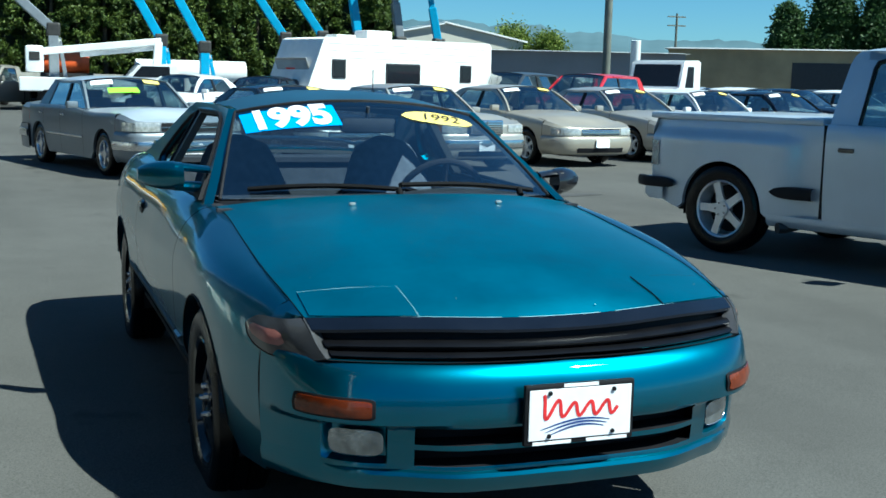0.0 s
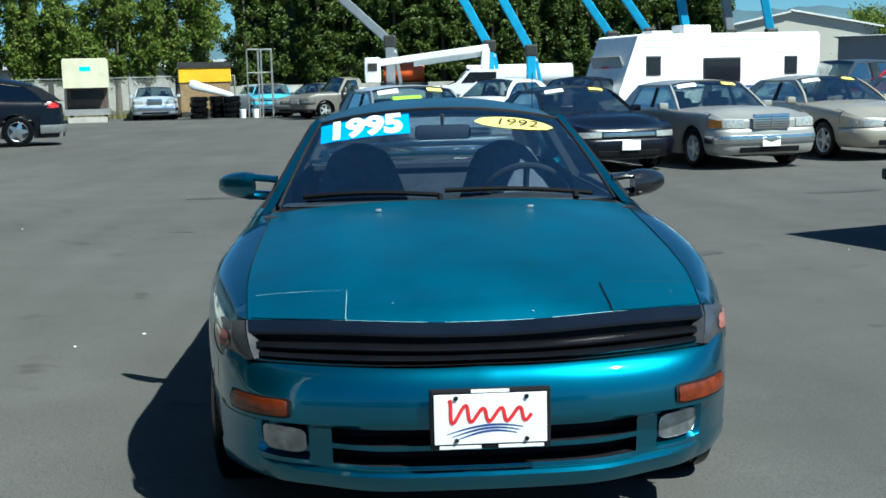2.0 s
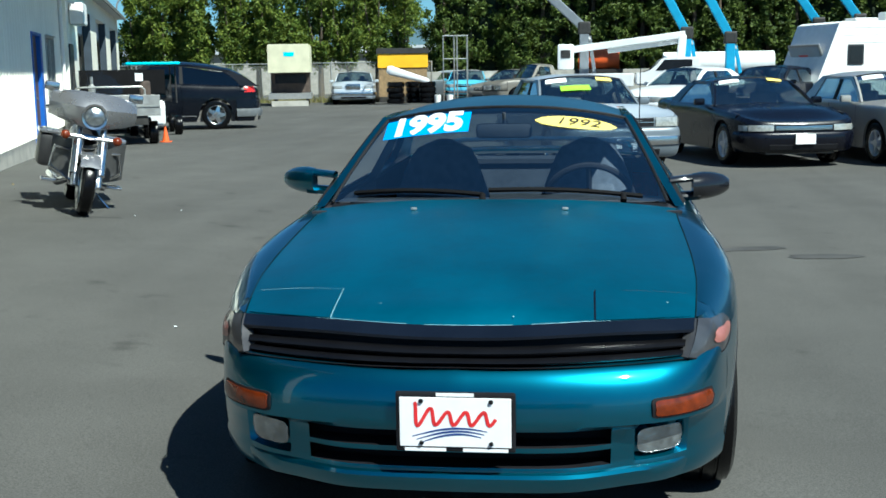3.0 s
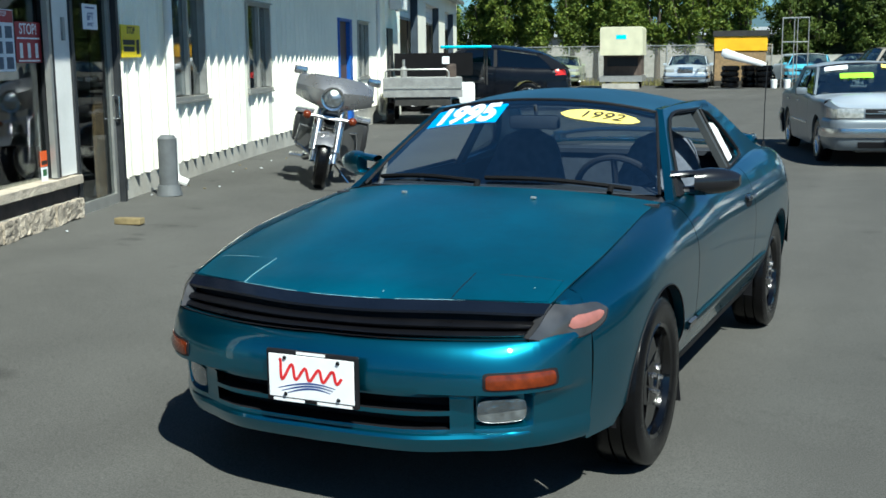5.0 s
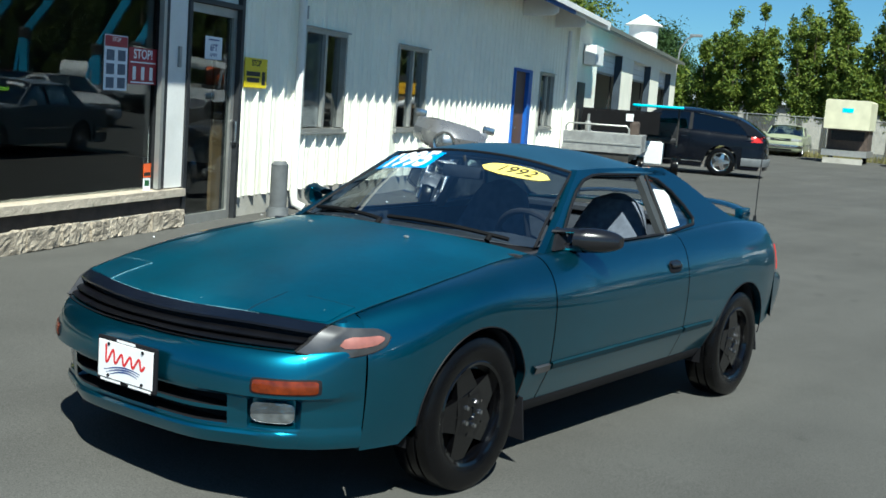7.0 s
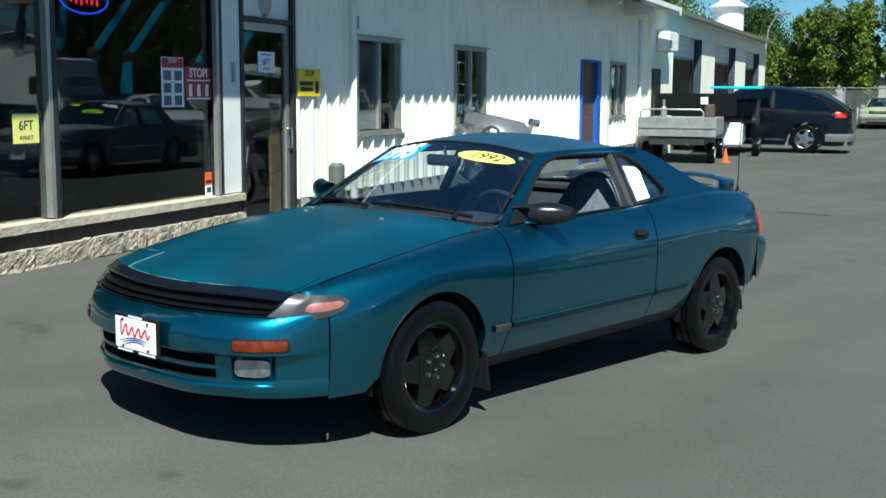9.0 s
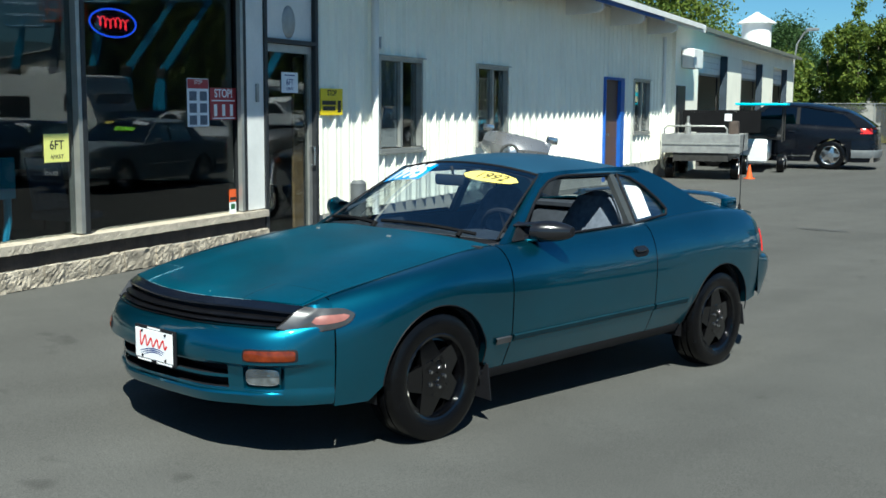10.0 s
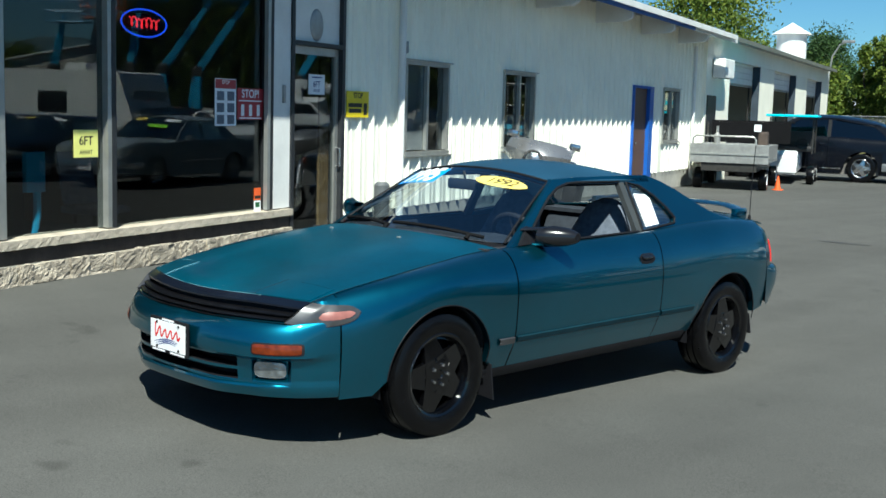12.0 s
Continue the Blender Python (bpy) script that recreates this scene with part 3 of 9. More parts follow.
for z0, z1, wide in ((0.205, 0.362, (0.10, 0.34)), (0.03, 0.188, (0.08, 0.30))):
    u = -9.0
    while u < -2.66:
        w = min(random.uniform(*wide), -2.63 - u)
        bm = wbox(B(), u - 0.003, u + w + 0.003, 0.03, 0.07 + random.uniform(-0.008, 0.012), z0 + random.uniform(-0.006, 0.006), z1 + random.uniform(-0.012, 0.006))
        bmesh.ops.subdivide_edges(bm, edges=bm.edges[:], cuts=6, use_grid_fill=True)
        for v in bm.verts:
            v.co += noise.noise_vector(v.co * 8.0) * 0.005 + noise.noise_vector(v.co * 24.0) * 0.008 + noise.noise_vector(v.co * 63.0) * 0.009
        part("stone", bm, M["stone"], rub)
        u += w
shop = part("shop_window", wbox(B(), -8.899, -3.001, -0.08, 0.02, 3.1, 3.2), M["dark_frame"], building, "dark bronze shop window frame")
for a, b in ((-5.249, -5.20), (-3.0, -2.93), (-9.0, -8.9)):
    part("mullion", wbox(B(), a, b, -0.09, 0.03, 0.561, 3.2), M["dark_frame"], shop)
part("mullion_cap", wbox(B(), -6.47, -6.375, -0.09, 0.025, 0.561, 3.2), M["alu"], shop, "bare aluminium mullion")
part("mullion_cap", wbox(B(), -5.295, -5.25, -0.09, 0.025, 0.561, 3.2), M["alu"], shop, "bare aluminium mullion")
part("jamb_cap", wbox(B(), -3.05, -3.003, 0.0, 0.045, 0.561, 3.2), M["alu"], shop, "bare aluminium jamb")
for a, b in ((-8.899, -6.471), (-6.374, -5.296), (-5.199, -3.051)):
    p = part("pane", wbox(B(), a, b, -0.04, -0.032, 0.562, 3.099), M["shop_glass"], shop)
    p.visible_shadow = False
part("corner_post", wbox(B(), -2.929, -2.632, -0.14, 0.03, 0.561, ROOF_Z), M["trim_white"], building, "white painted post")
part("header", wbox(B(), -9.0, -2.93, -0.14, 0.028, 3.201, ROOF_Z), M["trim_white"], building)
part("door_switch", wbox(B(), -2.78, -2.74, 0.031, 0.05, 1.62, 1.80), M["galv"], building, "small grey plate")

# glazed entry door with a panel above
bm = B()
wbox(bm, -2.631, -2.577, -0.12, 0.05, 0.16, ROOF_Z)
wbox(bm, -1.635, -1.576, -0.12, 0.05, 0.16, ROOF_Z)
wbox(bm, -2.576, -1.636, -0.12, 0.05, 2.215, 2.26)
wbox(bm, -2.576, -1.636, -0.12, 0.05, 2.86, ROOF_Z)
ed = part("entry_door_frame", bm, M["dark_frame"], building, "dark door frame")
part("transom_panel", wbox(B(), -2.576, -1.636, -0.06, 0.0, 2.261, 2.859), M["trim_white"], ed, "white panel over the door")
bm = B()
lathe(bm, [(0.001, 0.012), (0.10, 0.012), (0.125, 0.006), (0.13, 0.0)], 28, Matrix.Translation(bw(-2.10, 0.0, 2.44)) @ Matrix(((BD.x, 0, BN.x, 0), (BD.y, 0, BN.y, 0), (0, 1, 0, 0), (0, 0, 0, 1))) @ Matrix.Diagonal((1, 1.3, 1, 1)))
part("oval_plaque", bm, M["galv"], ed, "dull grey oval plaque", smooth=True)
leaf = part("entry_door", wbox(wbox(wbox(wbox(B(), -2.572, -2.515, -0.05, 0.0, 0.165, 2.21), -1.70, -1.64, -0.05, 0.0, 0.165, 2.21), -2.514, -1.701, -0.05, 0.0, 2.13, 2.21), -2.514, -1.701, -0.05, 0.0, 0.165, 0.285), M["alu"], ed, "aluminium framed glass door")
p = part("pane", wbox(B(), -2.514, -1.701, -0.03, -0.024, 0.286, 2.129), M["shop_glass"], leaf)
p.visible_shadow = False
bm = B()
tube(bm, [bw(-1.67, 0.0, 1.15), bw(-1.67, 0.05, 1.15), bw(-1.67, 0.05, 0.95), bw(-1.67, 0.0, 0.95)], 0.01)
part("pull_handle", bm, M["chrome"], leaf)
part("threshold", wbox(B(), -2.66, -1.56, -0.1, 0.07, 0.1, 0.162), M["concrete"], building, "worn concrete threshold")

# gutter pipes
for u, zt, zb in ((-0.31, 3.3, 0.35), (14.15, 3.2, 0.3)):
    bm = B()
    tube(bm, [bw(u, 0.08, zt), bw(u, 0.08, zb), bw(u, 0.10, zb - 0.08), bw(u + 0.02, 0.20, zb - 0.13)], 0.045, 10)
    part("downpipe", bm, M["trim_white"], building, "white painted downpipe", smooth=True)
bm = B()
tube(bm, [bw(-0.22, 0.05, 2.27), bw(-0.14, 0.05, 2.27), bw(-0.14, 0.05, 2.4)], 0.025)
part("conduit", bm, M["galv"], building)

# roof: slab, corrugated edge, rafter tails and fascia
bm = B()
wbox(bm, U0, U1, -9.2, 0.02, ROOF_Z + 0.001, ROOF_Z + 0.12)
part("roof_deck", bm, M["roof"], building)
bm = B()
rows = []
OV = 0.78
pts = []
u = U0
while u < U1:
    pts += [(u, 0), (u + 0.205, 0), (u + 0.245, 1), (u + 0.262, 1)]
    u += 0.30
grid(bm, [[bw(a, o, z + h * 0.035) for a, h in pts] for o, z in ((-9.2, 4.6), (-0.05, 3.66), (OV, 3.475), (OV, 3.46), (-0.05, 3.645), (-9.2, 4.58))])
part("roof_sheet", bm, M["roof"], building, "corrugated steel roof sheet")
bm = B()
grid(bm, [[bw(U0, o, z), bw(U1, o, z)] for o, z in ((0.004, 3.615), (OV - 0.11, 3.455))], thick=0.012)
part("soffit", bm, M["soffit"], building, "weathered brown boarded soffit")
u = -7.25
while u < U1:
    bm = B()
    prism(bm, [(0.01, 3.18), (OV - 0.2, 3.21), (OV - 0.11, 3.27), (OV - 0.11, 3.46), (0.01, 3.62)], lambda o, z, d: bw(u + d, o, z), 0.12)
    part("rafter_tail", bm, M["trim_white"], building, "white rafter tail under the eave")
    u += 2.85
part("eave_trim", wbox(B(), U0, U1, OV + 0.002, OV + 0.02, 3.41, 3.515), M["trim_white"], building, "pale metal eave trim")
bm = B()
wbox(bm, U0, 11.4, OV - 0.10, OV - 0.07, 3.36, 3.475)
part("fascia", bm, M["blue_trim"], building, "blue painted fascia board")
bm = B()
wbox(bm, 11.401, 15.6, OV - 0.10, OV - 0.068, 3.36, 3.475)
part("fascia", bm, M["trim_white"], building, "white fascia board")

# workshop wing with three roller bays between deep piers
bm = B()
bays = [(17.85, 21.85), (24.25, 28.3), (30.85, 34.4)]
edge = U1
for a, b in bays + [(U2, U2)]:
    part("workshop_pier", wbox(B(), edge, a, -0.08, 0.10, 0.0, 3.07, 0.01), M["siding"], building, "white square workshop pier")
    edge = b
wbox(bm, U1, U2, -0.16, 0.102, 3.071, 3.54)
part("workshop_header", bm, M["siding"], building, "white band over the workshop bays")
for k, (a, b) in enumerate(bays):
    low = (2.46, 2.48, 2.44)[k]
    door = part("roller_door", wbox(B(), a + 0.01, b - 0.01, -0.14, -0.11, low, low + 0.06, 0.008), M["galv"], building, "half-raised white roller door")
    z = low + 0.065
    while z < 3.05:
        part("door_panel", wbox(B(), a + 0.01, b - 0.01, -0.14, -0.10, z, z + 0.155, 0.012), M["trim_white"], door)
        z += 0.16
    part("door_rail", wbox(B(), a + 0.002, a + 0.06, -0.20, -0.162, 0.0, 3.0), M["steel_dark"], door)
    part("door_rail", wbox(B(), b - 0.06, b - 0.002, -0.20, -0.162, 0.0, 3.0), M["steel_dark"], door)
    part("bay_jamb", wbox(B(), b - 0.05, b - 0.003, -0.09, 0.115, 0.0, 3.068), M["jamb"], building, "dark blue-grey bay jamb")
bm = B()
wbox(bm, U1, U2 - 0.3, -9.2, 0.40, 3.541, 3.60)
part("workshop_roof", bm, M["roof"], building)
bm = B()
wbox(bm, U1 + 0.2, U2 - 0.3, 0.401, 0.44, 3.50, 3.61)
part("gutter", bm, M["pole"], building, "weathered dark gutter")
bm = B()
wbox(bm, U2 - 0.29, U2 + 0.05, -9.2, 0.10, 3.541, 3.58)
part("verge", bm, M["roof"], building)
bm = B()
wbox(bm, 15.35, 16.25, 0.101, 0.13, 0.05, 2.12)
part("grey_door", bm, M["dark_frame"], building, "dark grey personnel door")
bm = B()
wbox(bm, 15.75, 16.85, 0.121, 0.42, 2.55, 3.02, 0.03)
part("meter_box", bm, M["trim_white"], building, "pale grey electric box")
# roof ventilator
vc = bw(33.7, -1.0, 3.6)
vent = thing("roof_ventilator", Matrix.Translation(vc), "white round roof ventilator with a conical cap", "ventilator")
part("duct", cyl(B(), (0, 0, 0), (0, 0, 1.22), 0.56, n=28), M["trim_white"], vent, smooth=True)
part("cap", cyl(B(), (0, 0, 1.221), (0, 0, 1.66), 0.76, 0.03, 28), M["trim_white"], vent, smooth=True)

# ---- vehicles ----
def wheel(parent, x, y, r, rim_r, width, rim_mat, side, spokes=5, style="star", nuts=False, zc=None, turn=0.0):
    """One road wheel: tyre, rim with spokes, hub and nuts. side: +1 left, -1 right."""
    base = Matrix.Translation((x, y, r if zc is None else zc)) @ Matrix.Rotation(side * math.pi / 2, 4, "Y")
    h = width / 2
    bm = B()
    prof = [(rim_r - 0.012, -h * 0.8), (rim_r + 0.01, -h * 0.95), (r * 0.9, -h), (r * 0.975, -h * 0.86), (r, -h * 0.6), (r, -h * 0.2), (r - 0.008, -h * 0.17), (r - 0.008, -h * 0.1), (r, -h * 0.08),
            (r, h * 0.3), (r - 0.008, h * 0.33), (r - 0.008, h * 0.4), (r, h * 0.43), (r, h * 0.6), (r * 0.975, h * 0.86), (r * 0.9, h), (rim_r + 0.03, h * 0.98), (rim_r + 0.012, h * 0.93), (rim_r - 0.012, h * 0.8)]
    lathe(bm, prof, 48, base)
    ty = part("tyre", bm, M["rubber"], parent, "black tyre", smooth=True)
    bm = B()
    lathe(bm, [(rim_r + 0.008, h * 0.86), (rim_r, h * 0.92), (rim_r - 0.012, h * 0.86), (rim_r - 0.022, h * 0.45), (rim_r - 0.04, -h * 0.3)], 48, base)
    rim = part("rim", bm, rim_mat, ty, smooth=True)
    bm = B()
    lathe(bm, [(rim_r - 0.036, -h * 0.2), (0.001, -h * 0.22)], 32, base)
    part("hub_backing", bm, M["black_plastic"], ty)
    bm = B()
    for k in range(spokes):
        a = 2 * math.pi * k / spokes + math.pi / 2 + radians(turn)
        ca, sa = math.cos(a), math.sin(a)

        def sp(u, v, d, ca=ca, sa=sa):
            q = h * (0.62 + 0.2 * (1 - u / rim_r)) if style != "five" else h * 0.7
            return base @ Vector((u * ca - v * sa, u * sa + v * ca, q - d))
        w0, w1 = {"star": (0.062, 0.028), "broad": (0.080, 0.038)}.get(style, (0.036, 0.028))
        f = rim_r / 0.2
        prism(bm, [(0.03 * f, -w0 * f), (rim_r * 0.55, -w0 * 0.72 * f), (rim_r - 0.014, -w1 * f), (rim_r - 0.014, w1 * f), (rim_r * 0.55, w0 * 0.72 * f), (0.03 * f, w0 * f)], sp, 0.028)
    if style == "broad":
        lathe(bm, [(0.001, h * 0.70), (0.022, h * 0.70), (0.027, h * 0.78), (0.066, h * 0.80), (0.094, h * 0.72), (0.100, h * 0.4)], 30, base)
        lathe(bm, [(rim_r - 0.02, h * 0.60), (rim_r - 0.030, h * 0.63), (rim_r - 0.034, h * 0.45)], 48, base)
    else:
        cyl(bm, base @ Vector((0, 0, h * 0.3)), base @ Vector((0, 0, h * 0.84)), 0.075, 0.066, 20)
    part("spoke_star", bm, rim_mat, ty, smooth=True, angle=30)
    for k in range(5):
        bm = B()
        a = 2 * math.pi * k / 5 + 0.3
        cyl(bm, base @ Vector((0.05 * math.cos(a), 0.05 * math.sin(a), h * 0.76)), base @ Vector((0.05 * math.cos(a), 0.05 * math.sin(a), h * 0.93)), 0.011, 0.008, 6)
        if nuts:
            part("wheel_nut", bm, M["chrome"], ty, "bare steel wheel nut")
        else:
            bm.free()
    return ty


def arch_tunnel(bm, sg, x0, x1, y, z, R):
    """The upper half of a wheel arch lining, with its inner wall and short straight ends."""
    ring = [(y - R, z - 0.08)] + [(y - R * math.cos(a), z + R * math.sin(a)) for a in np.linspace(0, math.pi, 22)] + [(y + R, z - 0.08)]
    grid(bm, [[(sg * x0, p, q), (sg * x1, p, q)] for p, q in ring])
    bm.faces.new([bm.verts.new((sg * x1, p, q)) for p, q in ring])


def mirror_x(rows):
    return [[(-p[0], p[1], p[2]) for p in r] for r in rows]


class Skin:
    """The side and end skin of a car: a plan curve swept up with a section."""

    def __init__(self, plan, bot, top, arches, mid, rin, tuck, e=lambda y: 2.6, fold=None):
        self.c = smooth_line(plan, 500)
        t = np.gradient(self.c, axis=0)
        t /= np.linalg.norm(t, axis=1)[:, None]
        self.n = np.stack([t[:, 1], -t[:, 0]], 1)
        self.s = np.linspace(0, 1, 500)
        self.bot, self.top, self.arches, self.mid, self.rin, self.tuck, self.e, self.fold = bot, top, arches, mid, rin, tuck, e, fold

    def at(self, s):
        k = abs(s)
        p = [float(np.interp(k, self.s, self.c[:, i])) for i in (0, 1)]
        n = [float(np.interp(k, self.s, self.n[:, i])) for i in (0, 1)]
        if s < 0:
            p[0], n[0] = -p[0], -n[0]
        return p, n

    def sy(self, y):
        return float(np.interp(y, self.c[:, 1], self.s))

    def sx(self, x, rear=False):
        half = len(self.s) // 2
        if rear:
            return float(np.interp(-x, -self.c[half:, 0], self.s[half:]))
        return float(np.interp(x, self.c[:half, 0], self.s[:half]))

    def low(self, y):
        z = self.bot(y)
        for y0, zc, R in self.arches:
            if abs(y - y0) < R:
                z = max(z, zc + math.sqrt(R * R - (y - y0) ** 2))
        return z

    def inset(self, z, y, mid=None, top=None, rin=None, e=None):
        fold = self.fold(y) * max(0.448 - z, 0) if self.fold and mid is None else 0.0
        mid = self.mid(y) if mid is None else mid
        top = self.top(y) if top is None else top
        rin = self.rin(y) if rin is None else rin
        e = e or self.e(y)
        if z <= mid:
            return self.tuck * ((mid - z) / mid) ** 2 + fold
        t = min((z - mid) / max(top - mid, 1e-4), 1)
        return rin * (1 - (1 - t ** e) ** (1 / e))

    def point(self, s, z, out=0.0, **k):
        p, n = self.at(s)
        d = self.inset(z, p[1], **k) - out
        return (p[0] - n[0] * d, p[1] - n[1] * d, z)

    def stations(self, y0, y1, n):
        ys = list(np.linspace(y0, y1, n))
        for a, zc, R in self.arches:
            for q in np.linspace(0, math.pi, 25):
                y = a - R * math.cos(q) * 0.9995
                if y0 < y < y1:
                    ys.append(y)
        return sorted(ys)

    def panel(self, y0, y1, n=10, nv=12, out=0.0):
        """Rows of points for the left side between two stations, from its lower edge to the shoulder."""
        rows = []
        for y in self.stations(y0, y1, n):
            s = self.sy(y)
            lo, hi = self.low(y), self.top(y)
            mid = max(self.mid(y), lo + 0.01)
            zz = [lo] + [lo + (mid - lo) * v for v in np.linspace(0, 1, nv // 2)] + [mid + (hi - mid) * math.sin(v * math.pi / 2) for v in np.linspace(0, 1, nv)[1:]]
            row = [self.point(s, z, out - (0.035 if i == 0 else 0)) for i, z in enumerate(zz)]
            rows.append(row)
        return rows

    def band(self, s0, s1, zs, n=24, out=0.0, **k):
        """Rows of points round an end of the car."""
        return [[self.point(s, z, out, **k) for z in zs] for s in np.linspace(s0, s1, n)]


def both(name, rows, mat, parent, label="", thick=0.0, smooth=True):
    """The left piece and its mirrored right twin."""
    obs = []
    for r in (rows, mirror_x(rows)):
        bm = B()
        grid(bm, r, thick=thick)
        obs.append(part(name, bm, mat, parent, label, smooth=smooth))
    return obs


def pane_prism(poly, X, depth, sgn):
    bm = B()
    prism(bm, poly, lambda y, z, d: (sgn * (X(y, z) - d), y, z), depth)
    return bm


def seat(parent, x, y, mat, inlay):
    """A front seat: cushion with bolsters, one-piece shaped backrest, cloth inlay."""
    bm = B()
    box(bm, (x, y, 0.42), (0.5, 0.52, 0.16), 0.06)
    part("seat_cushion", bm, mat, parent, smooth=True)
    m = Matrix.Translation((x, y + 0.26, 0.46)) @ Matrix.Rotation(radians(-20), 4, "X")

    def shell(k0, k1, wid, front):
        rows = []
        for f in np.linspace(k0, k1, 15):
            w = 0.245 - 0.115 * max(f - 0.45, 0) / 0.55 + 0.012 * math.sin(f * math.pi)
            e = min(1.0, math.sqrt(max(1 - ((f - 0.88) / 0.121) ** 2, 0.01)) if f > 0.88 else 1.0)
            w, th = w * wid * (0.25 + 0.75 * e), 0.075 * (0.3 + 0.7 * e)
            row = []
            for q in [2 * math.pi * i / 20 for i in range(20)]:
                u, v = math.cos(q), math.sin(q)
                u, v = math.copysign(abs(u) ** 0.7, u), math.copysign(abs(v) ** 0.8, v)
                bol = 0.035 * abs(u) ** 3 * (1 - f) if v < 0 else 0.0
                row.append(m @ Vector((u * w, v * th - bol + front, 0.66 * f)))
            rows.append(row)
        b_ = B()
        grid(b_, rows, close=True)
        b_.faces.new([b_.verts.new(p) for p in rows[-1]])
        return b_
    back = part("backrest", shell(0.0, 1.0, 1.0, 0.0), mat, parent, smooth=True)
    part("inlay", shell(0.12, 0.62, 0.62, -0.016), inlay, back, "slightly paler cloth inlay", smooth=True)


def greenhouse(root, g, paint, glass, frame, lining):
    """Windscreen, roof, pillars and panes. g holds the outline in metres."""
    def X(y, z):
        t = (z - g["zb"]) / (g["zr"] - g["zb"])
        return g["xb"] - (g["xb"] - g["xr"]) * t

    def sheet(b0, b1, t0, t1, bulge, n=15, nv=9):
        rows = []
        for v in np.linspace(0, 1, nv):
            row = []
            for u in np.linspace(-1, 1, n):
                a = Vector((u * b1[0], b0[0] + (b1[1] - b0[0]) * u * u, b0[1] + (b1[2] - b0[1]) * abs(u) ** 2.2))
                c = Vector((u * t1[0], t0[0] + (t1[1] - t0[0]) * u * u, t0[1] + (t1[2] - t0[1]) * abs(u) ** 2.2))
                p = a.lerp(c, v)
                p.z += bulge * 4 * v * (1 - v) * (1 - u * u * 0.4)
                row.append(p)
            rows.append(row)
        return rows
    ws = sheet(g["ws_b0"], g["ws_b1"], g["ws_t0"], g["ws_t1"], g.get("bulge", 0.012))
    bm = B()
    grid(bm, ws)
    w = part("windscreen", bm, glass, root, "tinted windscreen", smooth=True)
    w.visible_shadow = False
    # dark band round the windscreen
    bm = B()
    tube(bm, [tuple(r[0]) for r in ws] + [tuple(p) for p in ws[-1]] + [tuple(r[-1]) for r in reversed(ws)], g.get("seal", 0.011), 8)
    part("windscreen_seal", bm, M["black_plastic"], root, smooth=True)
    rg = sheet(g["rg_b0"], g["rg_b1"], g["rg_t0"], g["rg_t1"], g.get("rg_bulge", g.get("bulge", 0.012)))
    bm = B()
    grid(bm, rg)
    w = part("rear_window", bm, glass, root, "tinted rear window", smooth=True)
    w.visible_shadow = False
    # roof sheet
    rows = []
    z0, z1, zp = g["ws_t0"][1], g["rg_t0"][1], g["zp"]
    for v in np.linspace(0, 1, 12):
        row = []
        for u in np.linspace(-1, 1, 21):
            yf = g["ws_t0"][0] + (g["ws_t1"][1] - g["ws_t0"][0]) * u * u
            yr = g["rg_t0"][0] + (g["rg_t1"][1] - g["rg_t0"][0]) * u * u
            y = yf + (yr - yf) * v
            zc = z0 + (z1 - z0) * v + (zp - (z0 + z1) / 2) * 4 * v * (1 - v)
            xe = g["ws_t1"][0] + (g["rg_t1"][0] - g["ws_t1"][0]) * v + (g["xr"] + 0.015 - (g["ws_t1"][0] + g["rg_t1"][0]) / 2) * 4 * v * (1 - v)
            ze = g["ws_t1"][2] + (g["rg_t1"][2] - g["ws_t1"][2]) * v + (g["zr"] - (g["ws_t1"][2] + g["rg_t1"][2]) / 2) * 4 * v * (1 - v)
            row.append((u * xe, y, ze + (zc - ze) * (1 - abs(u) ** g.get("crown", 2.6))))
        rows.append(row)
    bm = B()
    grid(bm, rows, thick=0.02)
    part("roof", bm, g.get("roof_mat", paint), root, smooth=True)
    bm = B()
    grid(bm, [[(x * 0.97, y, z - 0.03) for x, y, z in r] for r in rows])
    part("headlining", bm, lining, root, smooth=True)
    for sgn in (1, -1):
        for nm, poly, mt in g["pillars"]:
            part(nm, pane_prism(poly, X, 0.035, sgn), paint if mt == "paint" else frame, root, smooth=True, angle=30)
        for poly in g["panes"]:
            p = part("side_window", pane_prism(poly, lambda y, z: X(y, z) - 0.012, 0.004, sgn), glass, root)
            p.visible_shadow = False
    return X, ws


